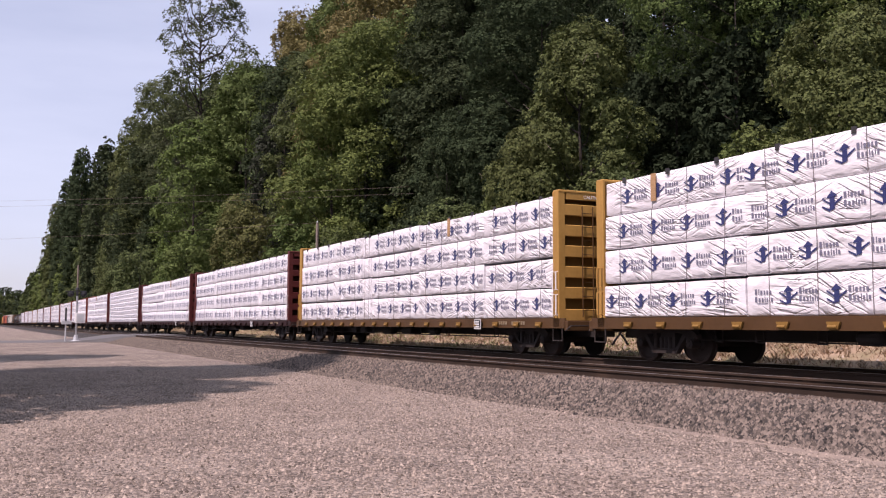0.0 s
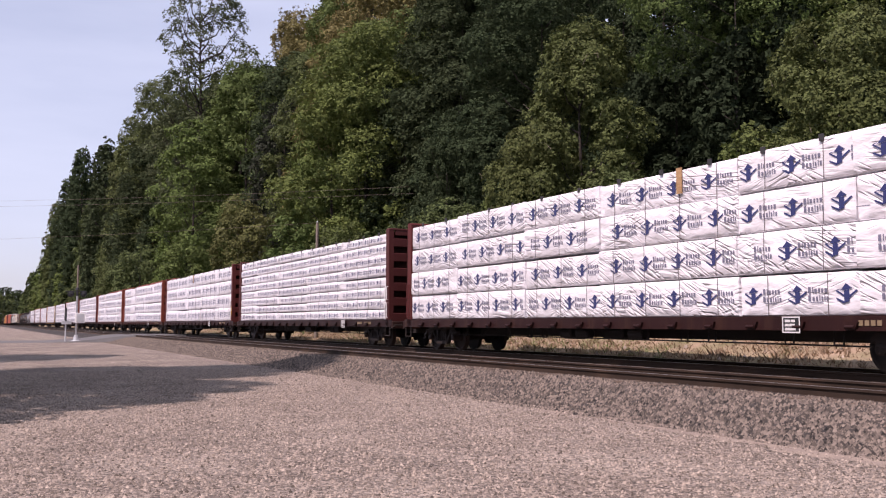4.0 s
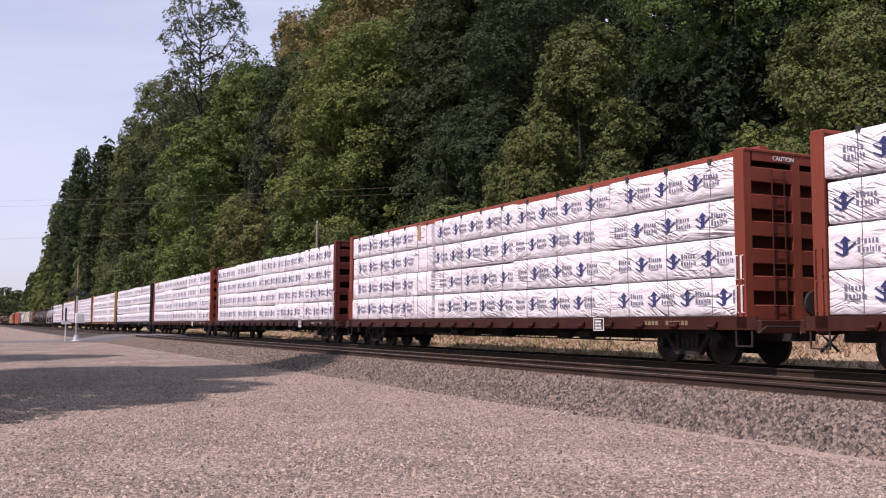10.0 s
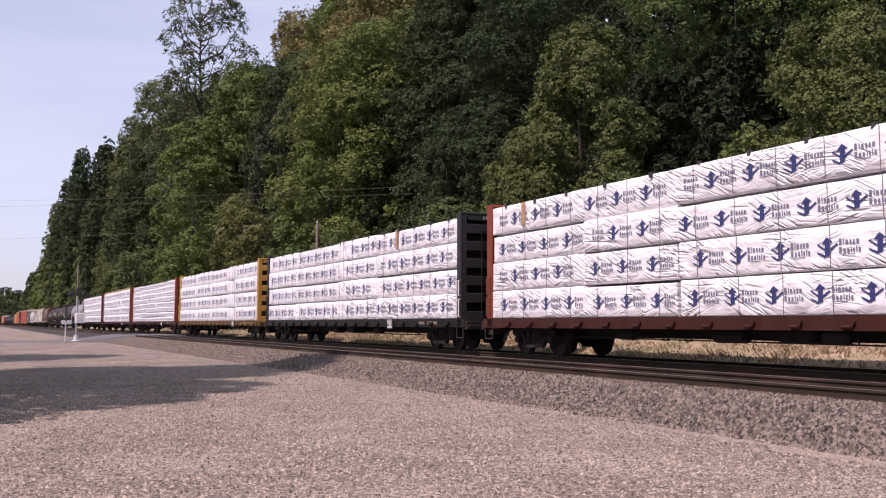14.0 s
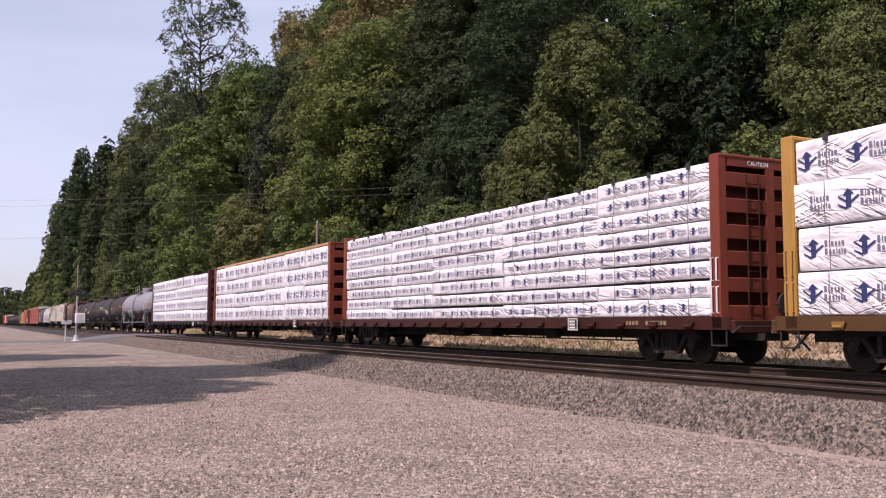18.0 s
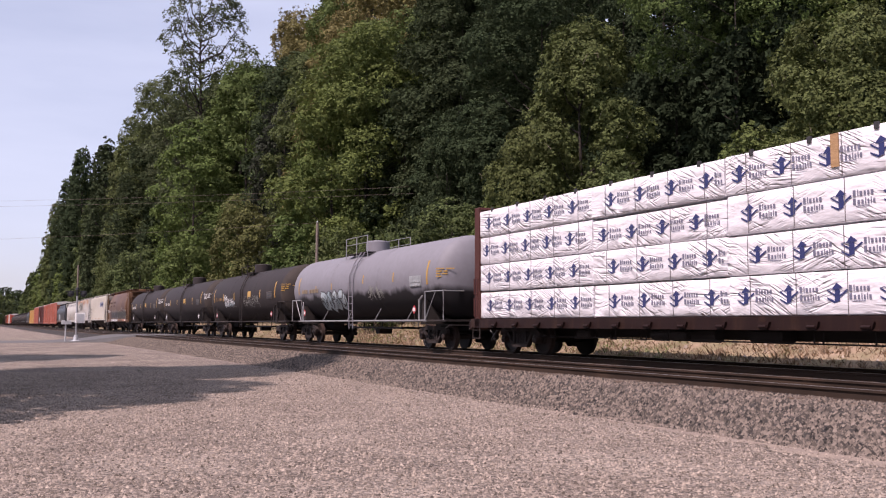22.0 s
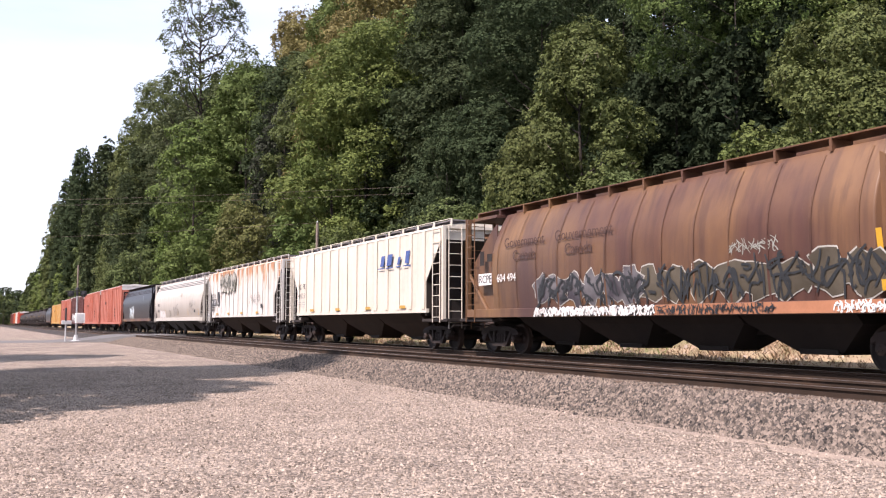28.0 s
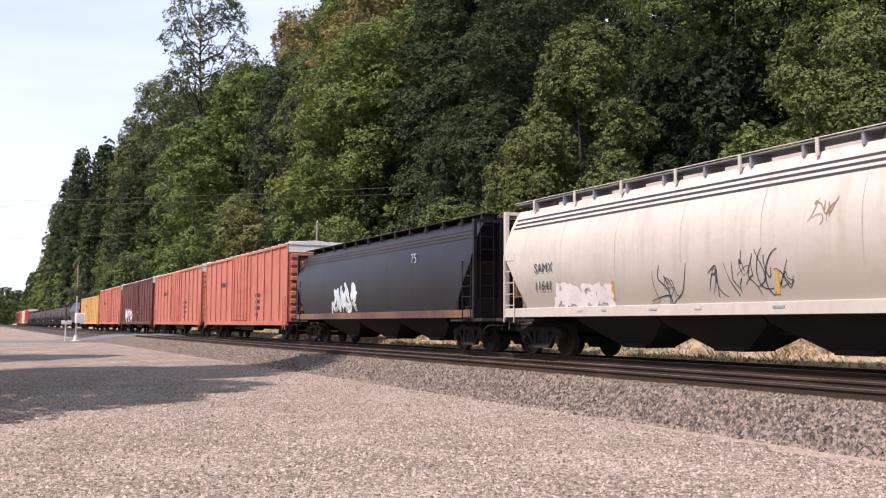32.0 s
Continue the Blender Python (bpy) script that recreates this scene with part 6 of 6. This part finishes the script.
        part("side_ladder", ladder(-1.62, s * (el - 0.05), -1.62, s * (el - 0.62), 0.95, 2.95 if style == "smooth" else tz + 0.1, 6 if style == "smooth" else 9, 0.013), trim, car, color=color)
        part("end_ladder", ladder(-1.35, s * (el + 0.10), -0.85, s * (el + 0.10), 0.75, tz + 0.1, 9, 0.013), trim, car, color=color)
        part("slope_frame", Geo().slab([(s * (el - 1.5), 1.08), (s * (el - 1.42), 1.08), (s * (el - 0.5), 2.6), (s * (el - 0.58), 2.6)], -0.3, 0.3), M_STEEL, car)
        y0, y1 = sorted((s * (el - 1.0), s * (el - 0.94)))
        part("shear_plate", Geo().box(-1.30, 1.30, y0, y1, 1.08, 3.1), M_STEEL, car)
    bw = Geo().turn([(-el - 0.28, 0.27), (-el - 0.25, 0.29), (-el - 0.22, 0.27)], "y", 16, (0.2, 0, 2.0)).rod((0.2, -el - 0.3, 2.0), (0.2, -el, 2.0), 0.03).box(0.0, 0.4, -el - 0.2, -el + 0.02, 1.75, 2.25)
    part("brake_wheel", bw, M_BROWN, car)
    ac = Geo().turn([(el - 1.9, 0.18), (el - 1.2, 0.18)], "y", 12, (-0.7, 0, 1.3))
    part("air_reservoir", ac, M_STEEL, car)
    couplers(car, hl)
    trucks(car, hl - 2.2)
    TRAIN.append((car, c))
    return car, body, xs


def boxcar(c, hl, color, seed=0, label="", roof=(0.75, 0.74, 0.72), tz=5.0):
    car = thing("boxcar", label, "railway car", "boxcars of the train")
    bl = hl - 0.75
    body = part("body", Geo().box(-1.50, 1.50, -bl, bl, 1.0, tz), M_PAINT, car, color=color)
    post = Geo().box(-0.03, 0.012, -0.08, 0.08, 1.0, tz, 0.01).mesh("side_post", M_PAINT)
    for s in (-1, 1):
        n = 13
        for k in range(n + 1):
            y = -bl + 0.05 + (2 * bl - 0.1) * k / n
            if abs(y) > 1.6:
                part("side_post", post, M_PAINT, car, color=color, at=(s * 1.53, y, 0))
        x0, x1 = sorted((s * 1.44, s * 1.57))
        part("side_sill", Geo().box(x0, x1, -bl, bl, 0.82, 1.06), M_PAINT, car, color=color)
        part("eave", Geo().box(x0, x1, -bl, bl, tz - 0.10, tz + 0.02), M_PAINT, car, color=color)
    for s in (-1, 1):
        for k in range(int((tz - 1.6) / 0.39) + 1):
            z = 1.15 + k * 0.39
            y0, y1 = sorted((s * bl, s * (bl + 0.07)))
            part("end_rib", Geo().box(-1.36, 1.36, y0, y1, z, z + 0.24, 0.03), M_PAINT, car, color=color)
        d = Geo()
        for yy in (-0.78, 0.78):
            x0, x1 = sorted((s * 1.50, s * 1.60))
            d.box(x0, x1, yy - 0.76, yy + 0.76, 1.08, tz - 0.14, 0.02)
            for k in range(4):
                x2, x3 = sorted((s * 1.60, s * 1.625))
                d.box(x2, x3, yy - 0.70, yy + 0.70, 1.4 + k * 0.72, 1.46 + k * 0.72)
            d.rod((s * 1.64, yy - 0.4, 1.1), (s * 1.64, yy - 0.4, tz - 0.2), 0.025).rod((s * 1.64, yy + 0.4, 1.1), (s * 1.64, yy + 0.4, tz - 0.2), 0.025)
        part("plug_door", d, M_PAINT, car, color=color)
        y0 = s * bl
        part("ladder", ladder(-1.60, y0 - s * 0.1, -1.60, y0 - s * 0.55, 0.6, 2.3, 5), M_PAINT, car, color=color)
    part("roof", Geo().prism([(-1.54, tz - 0.02), (-1.54, tz + 0.04), (-0.1, tz + 0.22), (0.1, tz + 0.22), (1.54, tz + 0.04), (1.54, tz - 0.02)], -bl - 0.05, bl + 0.05), M_PAINT_CLEAN, car, color=roof)
    r = Geo()
    for k in range(15):
        y = -bl + 0.4 + (2 * bl - 0.8) * k / 14
        r.prism([(-1.54, tz + 0.03), (-1.54, tz + 0.08), (0, tz + 0.26), (1.54, tz + 0.08), (1.54, tz + 0.03)], y - 0.04, y + 0.04)
    part("roof_ribs", r, M_PAINT_CLEAN, car, color=roof)
    for s in (-1, 1):
        e0, e1 = sorted((s * bl, s * (bl + 0.02)))
        part("roof_end", Geo().slab([(e0, tz - 0.42), (e1 + 0.02, tz - 0.42), (e1 + 0.02, tz + 0.16), (e0, tz + 0.16)], -1.5, 1.5), M_PAINT_CLEAN, car, color=roof)
    part("underframe", Geo().box(-0.3, 0.3, -hl + 0.45, hl - 0.45, 0.6, 1.0).box(-1.2, -0.6, -2.0, 1.0, 0.5, 0.95, 0.05), M_STEEL, car)
    couplers(car, hl)
    trucks(car, hl - 2.6)
    part("side_marks", bars([[0.35] * 4], -1.508, 5.2, 3.5, 0.28, 0.15), M_STEEL, body)["kind"] = "stuff"
    part("data_marks", bars([[0.3, 0.3, 0.3], [0.3, 0.2, 0.35], [0.25, 0.3, 0.3], [0.3, 0.3]], -1.508, -3.2, 2.6, 0.2, 0.16), M_STEEL, body)["kind"] = "stuff"
    TRAIN.append((car, c))
    return car, body


RED, DRED, BRICK, GOLD, BLK, PLUM = (0.125, 0.027, 0.025), (0.095, 0.023, 0.022), (0.24, 0.058, 0.035), (0.50, 0.28, 0.075), (0.03, 0.03, 0.034), (0.10, 0.035, 0.03)
PITCH = 25.42
lab = lambda c, n: "%s centre-beam flat car with %s tiers of white-wrapped lumber" % (c, n)
CB = [  # colour, words, tiers, plan of pack lengths from the far end (minus: an empty gap), raw lumber on top, plain columns
    (GOLD, "rusty yellow", 4, (4.9, 3.7, 4.9, 5.4, 3.7), False, ()),
    (GOLD, "rusty yellow", 4, (4.6, 3.6, 0.9, 4.6, 4.9, 4.0), False, (2,)),
    (RED, "dark red", 4, (6.1, 4.9, 6.1, 5.5), False, ()),
    (RED, "dark red", 4, (3.7, 4.3, 3.7, 4.9, 3.0, 3.0), False, ()),
    (DRED, "dark red", 8, (3.6, 4.2, 4.8, 5.0, 5.0), False, ()),
    (RED, "dark red", 4, (4.9, 3.7, 4.9, 5.0, 4.1), False, ()),
    (BRICK, "brick red", 4, (4.6, 2.45, -0.45, 6.0, 4.7, 4.4), False, (1,)),
    (BRICK, "dark red", 4, (6.2, 1.55, -0.25, 5.4, 4.8, 4.4), False, (1,)),
    (RED, "dark red", 4, (4.9, 4.9, 3.6, 4.9, 4.3), False, ()),
    (BRICK, "brick red", 4, (4.9, 3.7, 6.1, 3.7, 0.5, 3.7), False, (4,)),
    (BLK, "black", 4, (4.9, 6.1, 0.9, 3.6, 7.1), False, (2,)),
    (GOLD, "rusty yellow", 4, (6.0, 4.6, 4.9, 1.55, -0.25, 5.3), False, (3,)),
    (BRICK, "brick red", 8, (4.9, 3.7, 4.9, 4.9, 4.2), False, ()),
    (BRICK, "brick red", 4, (2.6, 2.6, 3.4, 3.4, 3.7, 3.5, 3.4), True, ()),
    (PLUM, "red-brown", 4, (6.1, 4.9, 6.1, 5.5), False, ()),
]
for k, (colr, word, tiers, plan, topper, blank) in enumerate(CB):
    centerbeam(0.05 + SCALE * (20.9 + PITCH * (k - 0.5)), SCALE * PITCH / 2, colr, tiers, plan, topper, blank, k, lab(word, "eight" if tiers == 8 else "four"))

h4 = SCALE * 18.75 / 2
for k, (grey, number, words) in enumerate(((True, "", "light grey tank car with dark stains and a blue graffiti tag"), (False, "204676", "black tank car with yellow stripes and white graffiti"),
                                           (False, "155641", "dusty black tank car with yellow stripes"), (False, "155268", "black tank car with white lettering and yellow stripes"))):
    ob = tank_car(0.5 + SCALE * (377.0 + 18.75 * (k + 0.5)), h4, grey, k + 1, words, number)
    tl = h4 - 0.55
    xf = lambda z: -math.sqrt(max(0.01, 1.5 ** 2 - (z - 2.56) ** 2))
    if k == 0:
        part("owner_marks", bars([[0.15] * 4 + [-0.2] + [0.15] * 6], -1.508, tl * 0.84 - 0.5, 2.52, 0.17, 0.12), M_FAINT, ob, "faded yellow marks")["kind"] = "stuff"
        bubbles(ob, 4.1, 1.92, 3.1, 0.92, lambda z: xf(z) - 0.004, M_GRAFB, M_GRAFD, 4, 3)
        scrawl(ob, -1.7, 2.18, 1.5, 0.55, xf, M_HAZE, None, 8, thick=0.45)
        for y, z0, z1 in ((4.6, 2.46, 2.66), (2.5, 2.42, 2.70), (-1.3, 2.56, 2.90), (-4.4, 2.50, 2.86)):
            part("faded_stripe", Geo().add([(xf(z) - 0.006, y + d, z) for z, d in ((z0, 0), (z0, 0.09), ((z0 + z1) / 2, 0.09), (z1, 0.09), (z1, 0), ((z0 + z1) / 2, 0))], [(0, 1, 2, 5), (5, 2, 3, 4)]), M_OCHRE, ob, "faded yellow stripe")
    if k == 1:
        scrawl(ob, 4.4, 2.22, 2.4, 0.46, xf, M_WHITE, None, 5, thick=0.5)
        scrawl(ob, 4.3, 2.10, 2.4, 0.34, xf, M_GRAFB, None, 15, thick=0.35)
        scrawl(ob, 4.5, 2.52, 0.9, 0.36, xf, M_WHITE, None, 16, thick=0.5)
        scrawl(ob, -0.3, 2.2, 3.4, 0.6, xf, M_HAZE, None, 6, thick=0.28)


def shift_marks(car, dy):
    """Moves the lettering and sprayed marks of a car along its side."""
    for o in car.children_recursive:
        if o.name.split(".")[0] in ("lettering", "faded_lettering", "mark_panel", "graffiti", "flag_mark", "small_lines", "sill_stripe"):
            o.matrix_basis = Matrix.Translation((0, dy, 0)) @ o.matrix_basis


def hop(u0, u1, *a, **k):
    return hopper(SCALE * (u0 + u1) / 2, SCALE * (u1 - u0) / 2, *a, **k)


CREAM, DIRTY, WHITE, BLACK2 = (0.67, 0.62, 0.535), (0.60, 0.585, 0.56), (0.50, 0.468, 0.42), (0.010, 0.0095, 0.012)
car, body, xs = hop(452.0, 471.5, "round", (0.25, 0.12, 0.07), 1, "rust-brown round-sided covered hopper with silver graffiti along its sill")
side_text("604 494", 0.34, M_WHITE, body, xs(2.25) - 0.03, 6.74, 2.17)
part("mark_panel", Geo().box(xs(2.1) - 0.03, xs(2.1) - 0.02, 7.08, 7.88, 2.10, 2.46), M_WHITE, body)
side_text("RCPE", 0.34, M_BLACK, body, xs(2.1) - 0.035, 7.85, 2.17)
side_text("Government", 0.42, M_FADED, body, xs(3.1) - 0.03, 6.33, 3.17, "faded_lettering")
side_text("Canada", 0.42, M_FADED, body, xs(2.9) - 0.04, 5.8, 2.77, "faded_lettering")
side_text("Gouvernement", 0.42, M_FADED, body, xs(3.1) - 0.03, 3.62, 3.17, "faded_lettering")
side_text("Canada", 0.42, M_FADED, body, xs(2.9) - 0.04, 3.1, 2.77, "faded_lettering")
bubbles(car, 4.6, 1.84, 4.6, 0.82, xs, M_GRAFP, M_GRAFW, 6, 11, M_GRAFD, 0.36)
bubbles(car, 0.1, 1.84, 6.9, 0.84, xs, M_GRAFO, M_GRAFW, 8, 14, M_GRAFD, 0.36)
scrawl(car, -3.0, 2.5, 1.3, 0.3, xs, M_HAZE, None, 17, thick=0.5)
scrawl(car, 4.7, 1.24, 5.2, 0.22, lambda z: -1.605, M_WHITE, M_GRAFD, 12, thick=2.2)
part("flag_mark", Geo().box(xs(3.0) - 0.03, xs(3.0) - 0.02, 7.55, 7.8, 2.72, 3.16).box(xs(3.0) - 0.03, xs(3.0) - 0.02, 7.05, 7.35, 2.82, 3.06), M_STEEL, body, "faded dark flag mark")
part("sill_stripe", Geo().box(-1.607, -1.601, -6.8, -0.5, 1.12, 1.35), mat("orange_sill_paint", (0.42, 0.185, 0.10), rough=0.6, scale=2, mix=0.6), car)
scrawl(car, -0.6, 1.235, 3.6, 0.20, lambda z: -1.609, M_GRAFD, None, 13, thick=0.8)
scrawl(car, -5.6, 1.235, 1.1, 0.20, lambda z: -1.609, M_WHITE, None, 19, thick=1.2)
part("reflector_stripe", Geo().add([(xs(1.6) - 0.02, -7.0, 1.5), (xs(1.6) - 0.02, -6.88, 1.5), (xs(2.6) - 0.02, -6.82, 2.6), (xs(2.6) - 0.02, -6.94, 2.6)], [(0, 1, 2, 3)]), M_YELLOW, body)

shift_marks(car, -0.29)
car, body, xs = hop(471.5, 490.6, "rib", CREAM, 2, "cream rib-sided covered hopper with blue lettering and yellow marks")
for y0, z1, wd in ((-3.28, 3.52, 0.34), (-3.90, 3.55, 0.46), (-4.90, 3.40, 0.22), (-5.60, 3.58, 0.34)):
    part("company_mark", Geo().slab([(y0, 3.12), (y0 - wd, 3.12), (y0 - wd - 0.13, z1), (y0 - 0.13, z1)], -1.650, -1.643), M_BLUE, body, "slanting blue company mark")
for y0, wd in ((-3.05, 0.62), (-3.85, 0.66), (-4.80, 0.42), (-5.45, 0.66)):
    part("underline", Geo().box(-1.650, -1.643, y0 - wd, y0, 3.02, 3.06), M_BLUE, body)
side_text("49 33 3", 0.34, M_BLACK, body, -1.645, 7.4, 2.12)
side_text("RC  PE", 0.36, M_BLACK, body, -1.645, 7.4, 2.56)
part("small_lines", bars([[0.4, -0.2, 0.35], [0.3, -0.3, 0.4], [-0.6, 0.2]], -1.645, 7.4, 1.95, 0.035, 0.08), M_GRAF, body)
for yy in (4.95, 1.5, -2.0, -5.4):
    part("reflector_stripe", Geo().box(-1.650, -1.640, yy - 0.25, yy + 0.25, 1.47, 1.58), M_OCHRE, body, "yellow reflective stripe")
shift_marks(car, -0.39)
car, body, xs = hop(490.6, 509.5, "rib", DIRTY, 3, "dirty white rust-streaked rib-sided covered hopper with graffiti")
bubbles(car, 4.7, 3.42, 3.8, 1.2, lambda z: -1.645, M_GRAFG, M_GRAFK, 5, 21)
for yy, word in ((7.2, "39"), (6.45, "03"), (5.6, "16")):
    part("mark_panel", Geo().box(-1.655, -1.648, yy - 0.56, yy, 2.06, 2.50 if word != "16" else 2.95), M_BLACK, body)
    side_text(word, 0.36, M_WHITE, body, -1.66, yy - 0.06, 2.15)
part("small_lines", bars([[0.4, 0.3], [0.5, 0.2], [0.3, 0.2]], -1.645, 7.1, 1.98, 0.05, 0.05), M_STEEL, body)
scrawl(car, -2.4, 2.3, 2.3, 0.6, lambda z: -1.645, M_STEEL, None, 24, thick=0.18)
part("stencil_panel", Geo().box(-1.655, -1.648, -5.1, -4.75, 1.78, 2.0), M_BLACK, body)
for yy in (5.6, 2.6, -0.6, -4.0):
    part("reflector_stripe", Geo().box(-1.650, -1.640, yy - 0.25, yy + 0.25, 1.47, 1.58), M_OCHRE, body, "yellow reflective stripe")
side_text("RC  PE", 0.38, M_BLACK, body, -1.656, 7.2, 2.6)
car, body, xs = hop(509.5, 531.6, "smooth", WHITE, 4, "off-white smooth-sided covered hopper with black sprayed tags")
side_text("11641", 0.36, M_BLACK, body, xs(2.1) - 0.03, 8.0, 1.85)
side_text("SAMX", 0.36, M_BLACK, body, xs(2.5) - 0.03, 8.0, 2.35)
scrawl(car, 7.0, 1.65, 2.6, 0.6, xs, M_PALE, None, 31, thick=2.2)
scrawl(car, 2.9, 1.8, 1.0, 0.8, xs, M_GRAFD, None, 32, thick=0.18)
scrawl(car, 1.0, 1.95, 2.2, 0.8, xs, M_GRAFD, None, 33, thick=0.18)
scrawl(car, -5.4, 2.2, 1.2, 1.1, xs, M_GRAFD, None, 34, thick=0.18)
part("stencil_panel", Geo().box(xs(1.85) - 0.02, xs(1.85) - 0.012, -7.3, -7.1, 1.72, 1.92).box(xs(1.85) - 0.02, xs(1.85) - 0.012, -7.06, -6.86, 1.72, 1.92), M_BLACK, body)
part("small_lines", bars([[0.5], [0.3, 0.2], [0.4]], xs(2.4) - 0.012, -6.8, 2.5, 0.025, 0.08), M_GRAF, body)["kind"] = "stuff"
scrawl(car, -1.7, 3.0, 0.6, 0.5, xs, M_FAINT, None, 35, thick=0.3)
for yy in (-8.3, -4.7, -0.9, 4.4):
    part("reflector_stripe", Geo().add([(xs(z) - 0.014, yy + d, z) for z, d in ((1.5, 0), (1.5, 0.09), (1.98, 0.09), (1.98, 0))], [(0, 1, 2, 3)]), M_OCHRE, body, "faded yellow reflective stripe")
part("sill_marks", bars([[0.25, -0.8, 0.2, -1.6, 0.3, -1.2, 0.22, -2.0, 0.3]], -1.606, 6.0, 1.28, 0.05, 0.05), M_GRAF, car)["kind"] = "stuff"
car, body, xs = hop(531.6, 552.3, "smooth", BLACK2, 5, "black smooth-sided covered hopper with a white graffiti tag")
side_text("75", 0.5, M_GRAF, body, xs(3.2) - 0.03, -4.4, 3.1)
scrawl(car, 3.8, 2.0, 3.0, 1.1, xs, M_GRAFB, M_WHITE, 41, thick=1.0)
scrawl(car, 3.6, 1.7, 2.6, 0.5, xs, M_GRAFW, None, 42, thick=0.8)
ORANGE = (0.48, 0.160, 0.112)
for u0, u1, colr, words in ((552.3, 573.2, ORANGE, "faded orange-red boxcar with plug doors and a white roof"), (573.2, 594.3, ORANGE, "faded orange-red boxcar with plug doors and a white roof"),
                            (594.3, 615.5, (0.12, 0.04, 0.035), "dark brown boxcar with white graffiti"), (615.5, 636.8, ORANGE, "faded orange-red boxcar with a white roof")):
    car, body = boxcar(SCALE * (u0 + u1) / 2, SCALE * (u1 - u0) / 2, colr, 0, words)
    if colr[0] < 0.2:
        scrawl(car, 6.5, 1.7, 8.0, 1.2, lambda z: -1.57, M_WHITE, M_GRAF, 51)
boxcar(SCALE * 649.2, SCALE * 12.3, (0.60, 0.35, 0.12), 0, "yellow boxcar with a weathered roof", (0.30, 0.20, 0.10), 4.5)
hop(661.5, 680.0, "smooth", BLACK2, 5, "plain black covered hopper with smooth sides")
for k in range(8):
    tank_car(SCALE * (680.0 + 18.75 * (k + 0.5)), h4, False, 9, "black tank car in a string of tank cars")
for k, (colr, words) in enumerate((((0.45, 0.08, 0.05), "red boxcar"), ((0.62, 0.60, 0.55), "white boxcar"), ((0.50, 0.12, 0.05), "orange-red boxcar"), ((0.20, 0.06, 0.05), "dark red boxcar"),
                                   ((0.13, 0.05, 0.04), "brown boxcar"))):
    boxcar(SCALE * (830.0 + 21.0 * (k + 0.5)), SCALE * 10.5, colr, 0, words + " far down the train")


def motions():
    for car, c in TRAIN:
        walk(car, [(2.0 * k, pose(FAR_X, c - d, 0.003)) for k, d in enumerate(RUN)])
    # wheels roll with the way that the train has come; alike axles share one action
    acts = {}
    for ob, e in WHEELS:
        if e not in acts:
            rows = []
            for i in range(961):
                t = i / 30
                turn = np.interp(t, np.arange(0, 34, 2), RUN) / 0.457
                rows.append((t, pose(0, e * 0.889, 0.457, math.degrees(turn))))
            walk(ob, rows)
            acts[e] = ob.animation_data.action
        else:
            ob.rotation_mode = "QUATERNION"
            data = ob.animation_data_create()
            data.action = acts[e]
            data.action_slot = acts[e].slots[0]


motions()
